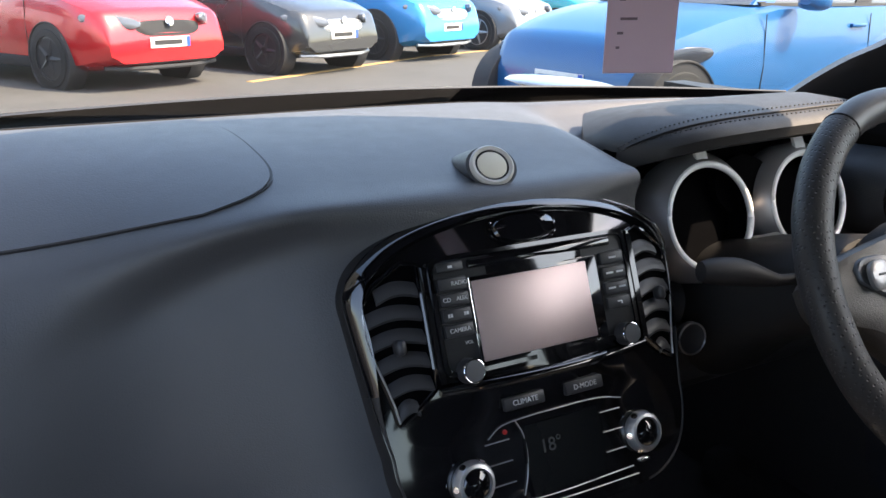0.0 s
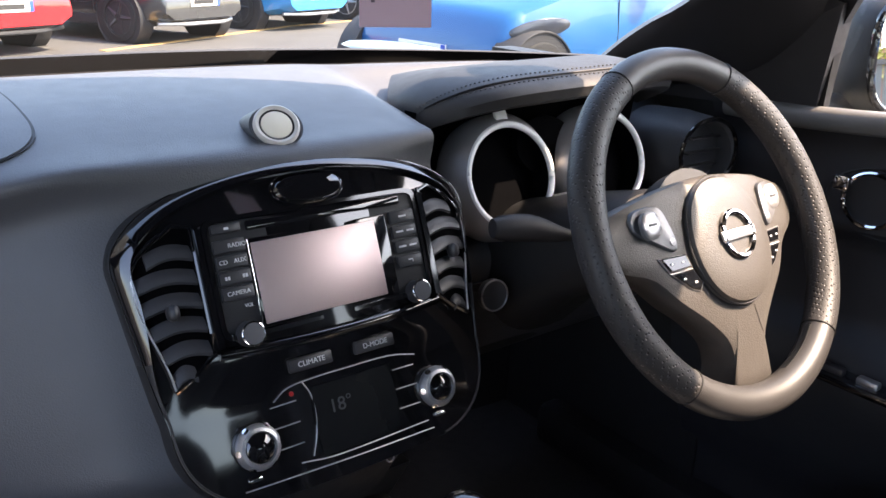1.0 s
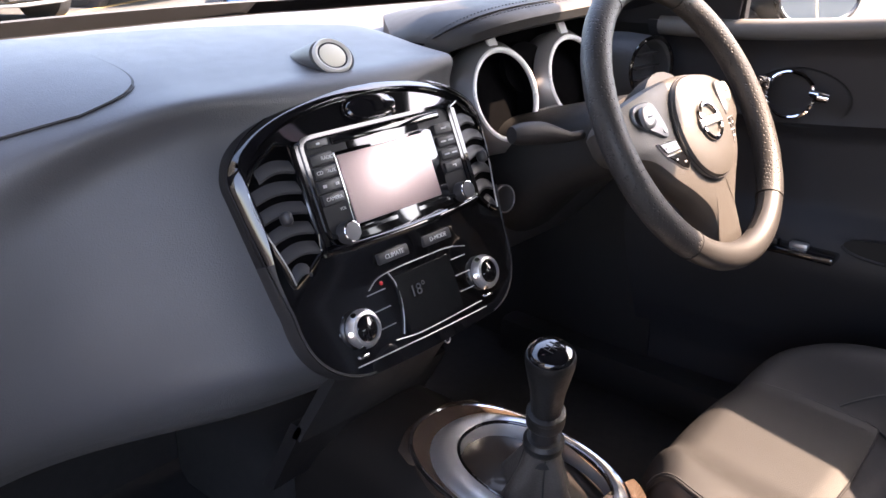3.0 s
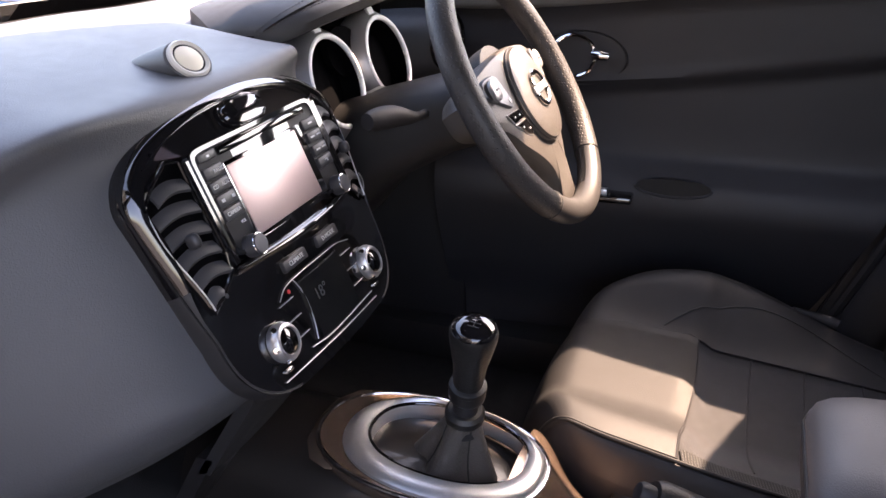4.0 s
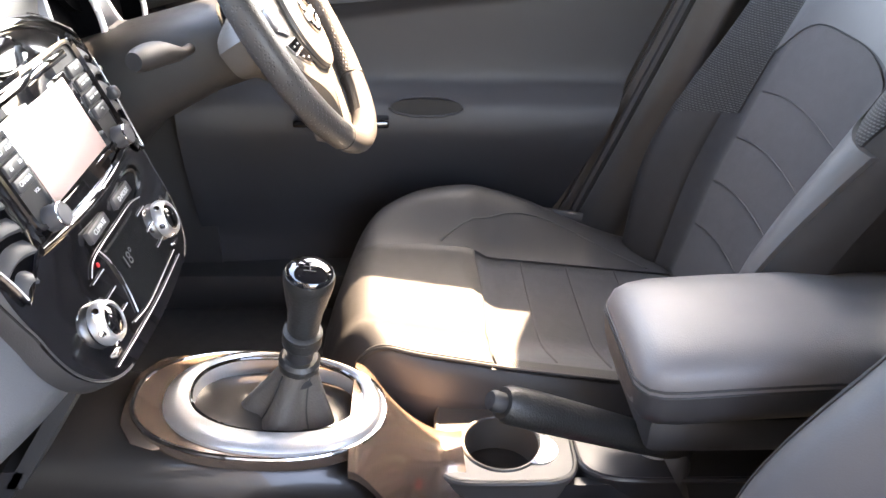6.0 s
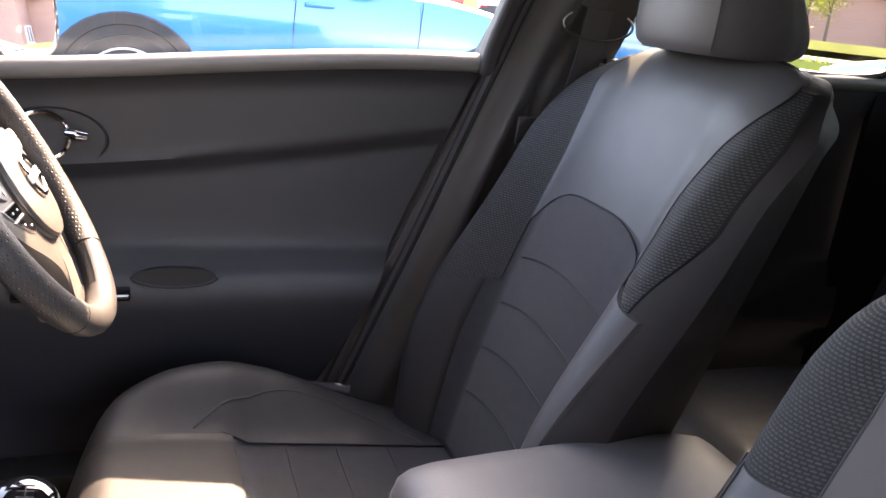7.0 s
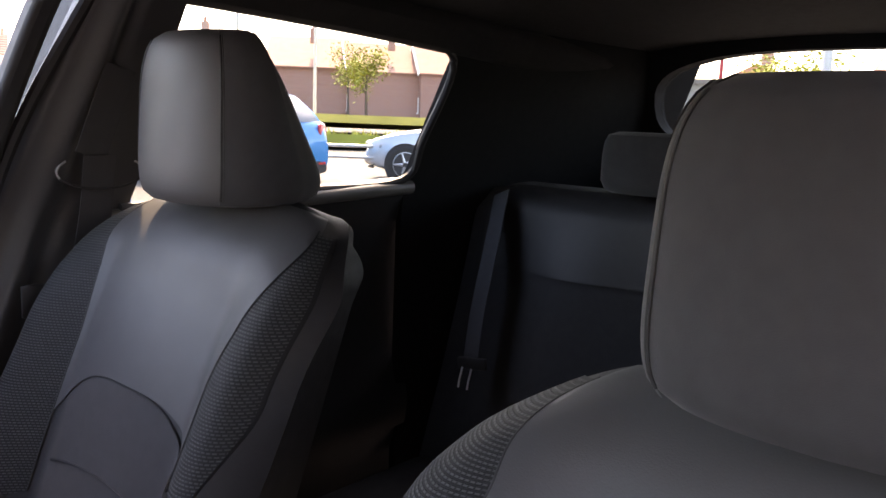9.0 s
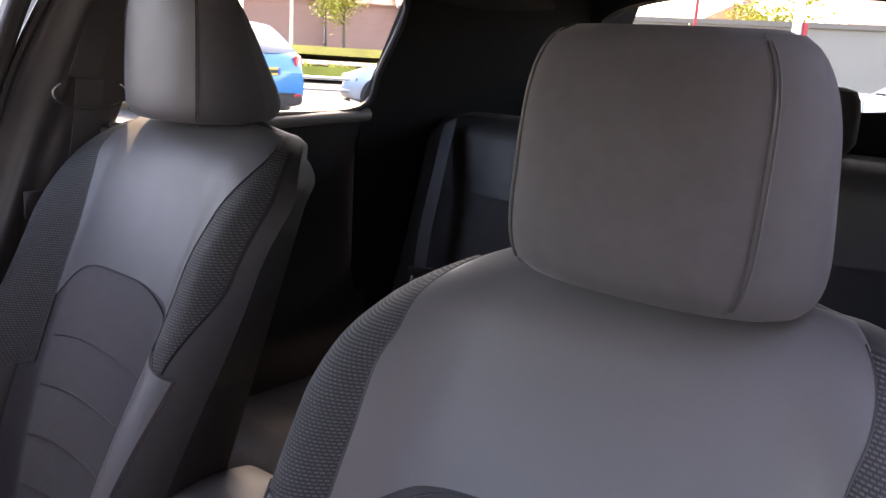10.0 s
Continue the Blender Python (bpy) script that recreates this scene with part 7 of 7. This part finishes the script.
def house(at, yaw, w, d, eave, ridge, gable, label, bays=3, base=0.0):
    """A brick house; its front looks along local -y."""
    h = thing("house", label, "house", "houses beyond the road")
    part("wall", box(w, d, eave, (0, 0, eave / 2)), BRICK, h, smooth=False)
    if gable:   # ridge runs front to back, gable to the front
        prof = [(-w / 2, eave), (w / 2, eave), (0, ridge)]
        part("gable", slab([Vector((x, -d / 2, z)) for x, z in prof], (0, d, 0)), BRICK, h, smooth=False)
        for s in (-1, 1):
            part("roof", slab([Vector((0, -d / 2 - 0.3, ridge + 0.14)), Vector((s * w * 0.56, -d / 2 - 0.3, eave - 0.12)), Vector((s * w * 0.56, d / 2, eave - 0.12)), Vector((0, d / 2, ridge + 0.14))], (0, 0, 0.12)), ROOF, h, smooth=False)
            part("bargeboard", sweep([(0, -d / 2 - 0.34, ridge + 0.12), (s * w * 0.57, -d / 2 - 0.34, eave - 0.14)], 0, flat=(0.12, 0.30, (0, 0, 1))), WFRAME, h)
    else:
        part("roof", slab([Vector((-w / 2 - 0.2, -d / 2 - 0.35, eave - 0.1)), Vector((-w / 2 - 0.2, 0, ridge)), Vector((-w / 2 - 0.2, d / 2 + 0.35, eave - 0.1))], (w + 0.4, 0, 0)), ROOF, h, smooth=False)
    part("chimney", box(0.6, 0.6, 1.3, (w * 0.3, 0.4, ridge + 0.2), 0.02), BRICK, h, smooth=False)
    for k in range(2):
        part("chimney_pot", lathe([(0.12, 0), (0.10, 0.4), (0.0, 0.4)], (w * 0.3 - 0.15 + 0.3 * k, 0.4, ridge + 0.85), (0, 0, 1), 12), ROOF, h)
    for k in range(bays):
        x = (k - (bays - 1) / 2) * w / bays
        for z in (1.4, 3.9):
            if z > eave - 0.6:
                continue
            wdw = part("window", box(1.25, 0.10, 1.25, (x, -d / 2 - 0.01, z), 0.0), TINT, h, smooth=False)
            for dx in (-0.63, 0.0, 0.63):
                part("frame", box(0.08, 0.14, 1.3, (x + dx, -d / 2 - 0.02, z)), WFRAME, wdw, smooth=False)
            for dz in (-0.64, 0.64):
                part("frame", box(1.34, 0.14, 0.08, (x, -d / 2 - 0.021, z + dz)), WFRAME, wdw, smooth=False)
            part("sill", box(1.45, 0.25, 0.09, (x, -d / 2 - 0.06, z - 0.72)), WFRAME, wdw, smooth=False)
    h.matrix_world = Matrix.Translation((at[0], at[1], base)) @ Euler((0, 0, radians(yaw))).to_matrix().to_4x4()
    return h
# they look back towards the car park
YAW = -132 + 180
house((66.5, -44.0), YAW + 90 - 3, 11, 7, 4.6, 7.0, False, "red brick terrace under a tiled roof", 4, 0.6)
house((60.5, -51.0), YAW + 90 - 3, 7.5, 7, 4.4, 7.0, True, "red brick house with a white-edged gable", 2, 0.6)
house((55.0, -55.0), YAW + 90 + 6, 6, 7, 4.2, 6.6, True, "red brick house with a white-edged gable", 2, 0.6)
house((50.5, -59.5), YAW + 90 + 6, 6, 7, 4.2, 6.5, True, "red brick house with a white-edged gable", 2, 0.6)
house((45.0, -63.0), YAW + 90 + 6, 7, 7, 4.4, 6.7, False, "red brick house under a tiled roof", 2, 0.6)
house((39.0, -66.0), YAW + 90 + 10, 6, 7, 4.2, 6.5, True, "red brick house with a white-edged gable", 2, 0.6)
house((58.0, -22.5), YAW + 90 + 20, 5, 5, 2.6, 4.4, True, "small red-roofed lodge by the road", 1, 0.0)
house((17.5, -48.0), YAW + 60, 8, 6, 2.6, 4.2, False, "low house with an orange tiled roof", 2, 0.3)
house((8.5, -50.0), YAW + 45, 7, 6, 2.6, 4.6, True, "low house with an orange tiled roof", 2, 0.3)
house((-6.0, -52.0), YAW + 45, 9, 6, 2.6, 4.4, False, "low house with an orange tiled roof", 2, 0.3)
# pale panel wall behind the cars
wall = thing("panel_wall", "pale grey panel wall behind the parked cars", "wall")
wa, wb_ = Vector((10.5, -15.6, 0)), Vector((-9.0, -21.0, 0))
PANEL = mat("pale_grey_panel", (0.25, 0.24, 0.215), 0.7, vary=0.08, scale=6)
n = 10
for k in range(n):
    a, b = wa.lerp(wb_, k / n), wa.lerp(wb_, (k + 0.985) / n)
    part("wall_panel", slab([a, b, b + Vector((0, 0, 2.05)), a + Vector((0, 0, 2.05))], (0.03, -0.1, 0)), PANEL, wall, smooth=False)
part("coping", sweep([wa + Vector((0, 0, 2.09)), wb_ + Vector((0, 0, 2.09))], 0, flat=(0.16, 0.10, (0, 0, 1))), mat("wall_coping", (0.18, 0.16, 0.14), 0.8), wall)

# ---- trees ----
LEAF = mat("spring_leaves", (0.22, 0.24, 0.035), 0.8, vary=0.5, scale=4)
BARK = mat("grey_bark", (0.09, 0.07, 0.055), 0.9, vary=0.3)
def tree(p, h, spread, base, label, n=1500, seed=1):
    rnd = random.Random(seed)
    t = thing("tree", label, "tree", "roadside trees")
    trunk = [Vector((p[0], p[1], base)), Vector((p[0] + 0.05, p[1], base + h * 0.35)), Vector((p[0] - 0.05, p[1] + 0.05, base + h * 0.7))]
    part("trunk", sweep(trunk, [0.11, 0.08, 0.03], 10), BARK, t)
    tips = []
    for k in range(9):
        a = k * 2.4
        s = trunk[1].lerp(trunk[2], (k % 5) / 5)
        e = s + Vector((math.cos(a) * spread * 0.7, math.sin(a) * spread * 0.7, h * rnd.uniform(0.12, 0.32)))
        part("limb", sweep([s, s.lerp(e, 0.5) + Vector((0, 0, 0.1)), e], [0.035, 0.022, 0.008], 6), BARK, t)
        tips += [e, s.lerp(e, 0.6)]
    tips.append(trunk[2] + Vector((0, 0, h * 0.2)))
    bm = bmesh.new()
    for _ in range(n):
        c = rnd.choice(tips) + Vector((rnd.gauss(0, spread * 0.24), rnd.gauss(0, spread * 0.24), rnd.gauss(0, h * 0.075)))
        s = rnd.uniform(0.06, 0.15)
        a, b = rnd.random() * 6.28, rnd.uniform(-1, 1)
        u = Vector((math.cos(a), math.sin(a), b)).normalized() * s
        w = u.cross(Vector((rnd.uniform(-1, 1), rnd.uniform(-1, 1), 1))).normalized() * s * 0.6
        bm.faces.new([bm.verts.new(q) for q in (c - u, c + w, c + u, c - w)])
    tagged(part("crown", bm, LEAF, t, smooth=False), "fresh yellow-green leaves", kind="stuff")
tree((38.7, -37.5), 4.8, 1.35, 0.7, "young roadside tree in fresh spring leaf", 1700, 1)
tree((13.2, -41.5), 5.0, 2.3, 0.2, "broad tree behind the wall in spring leaf", 2200, 2)
tree((5.0, -44.0), 4.6, 2.2, 0.2, "broad tree behind the wall in spring leaf", 1800, 3)
tree((52.0, -48.0), 6.0, 1.6, 0.8, "young roadside tree in fresh spring leaf", 1200, 5)
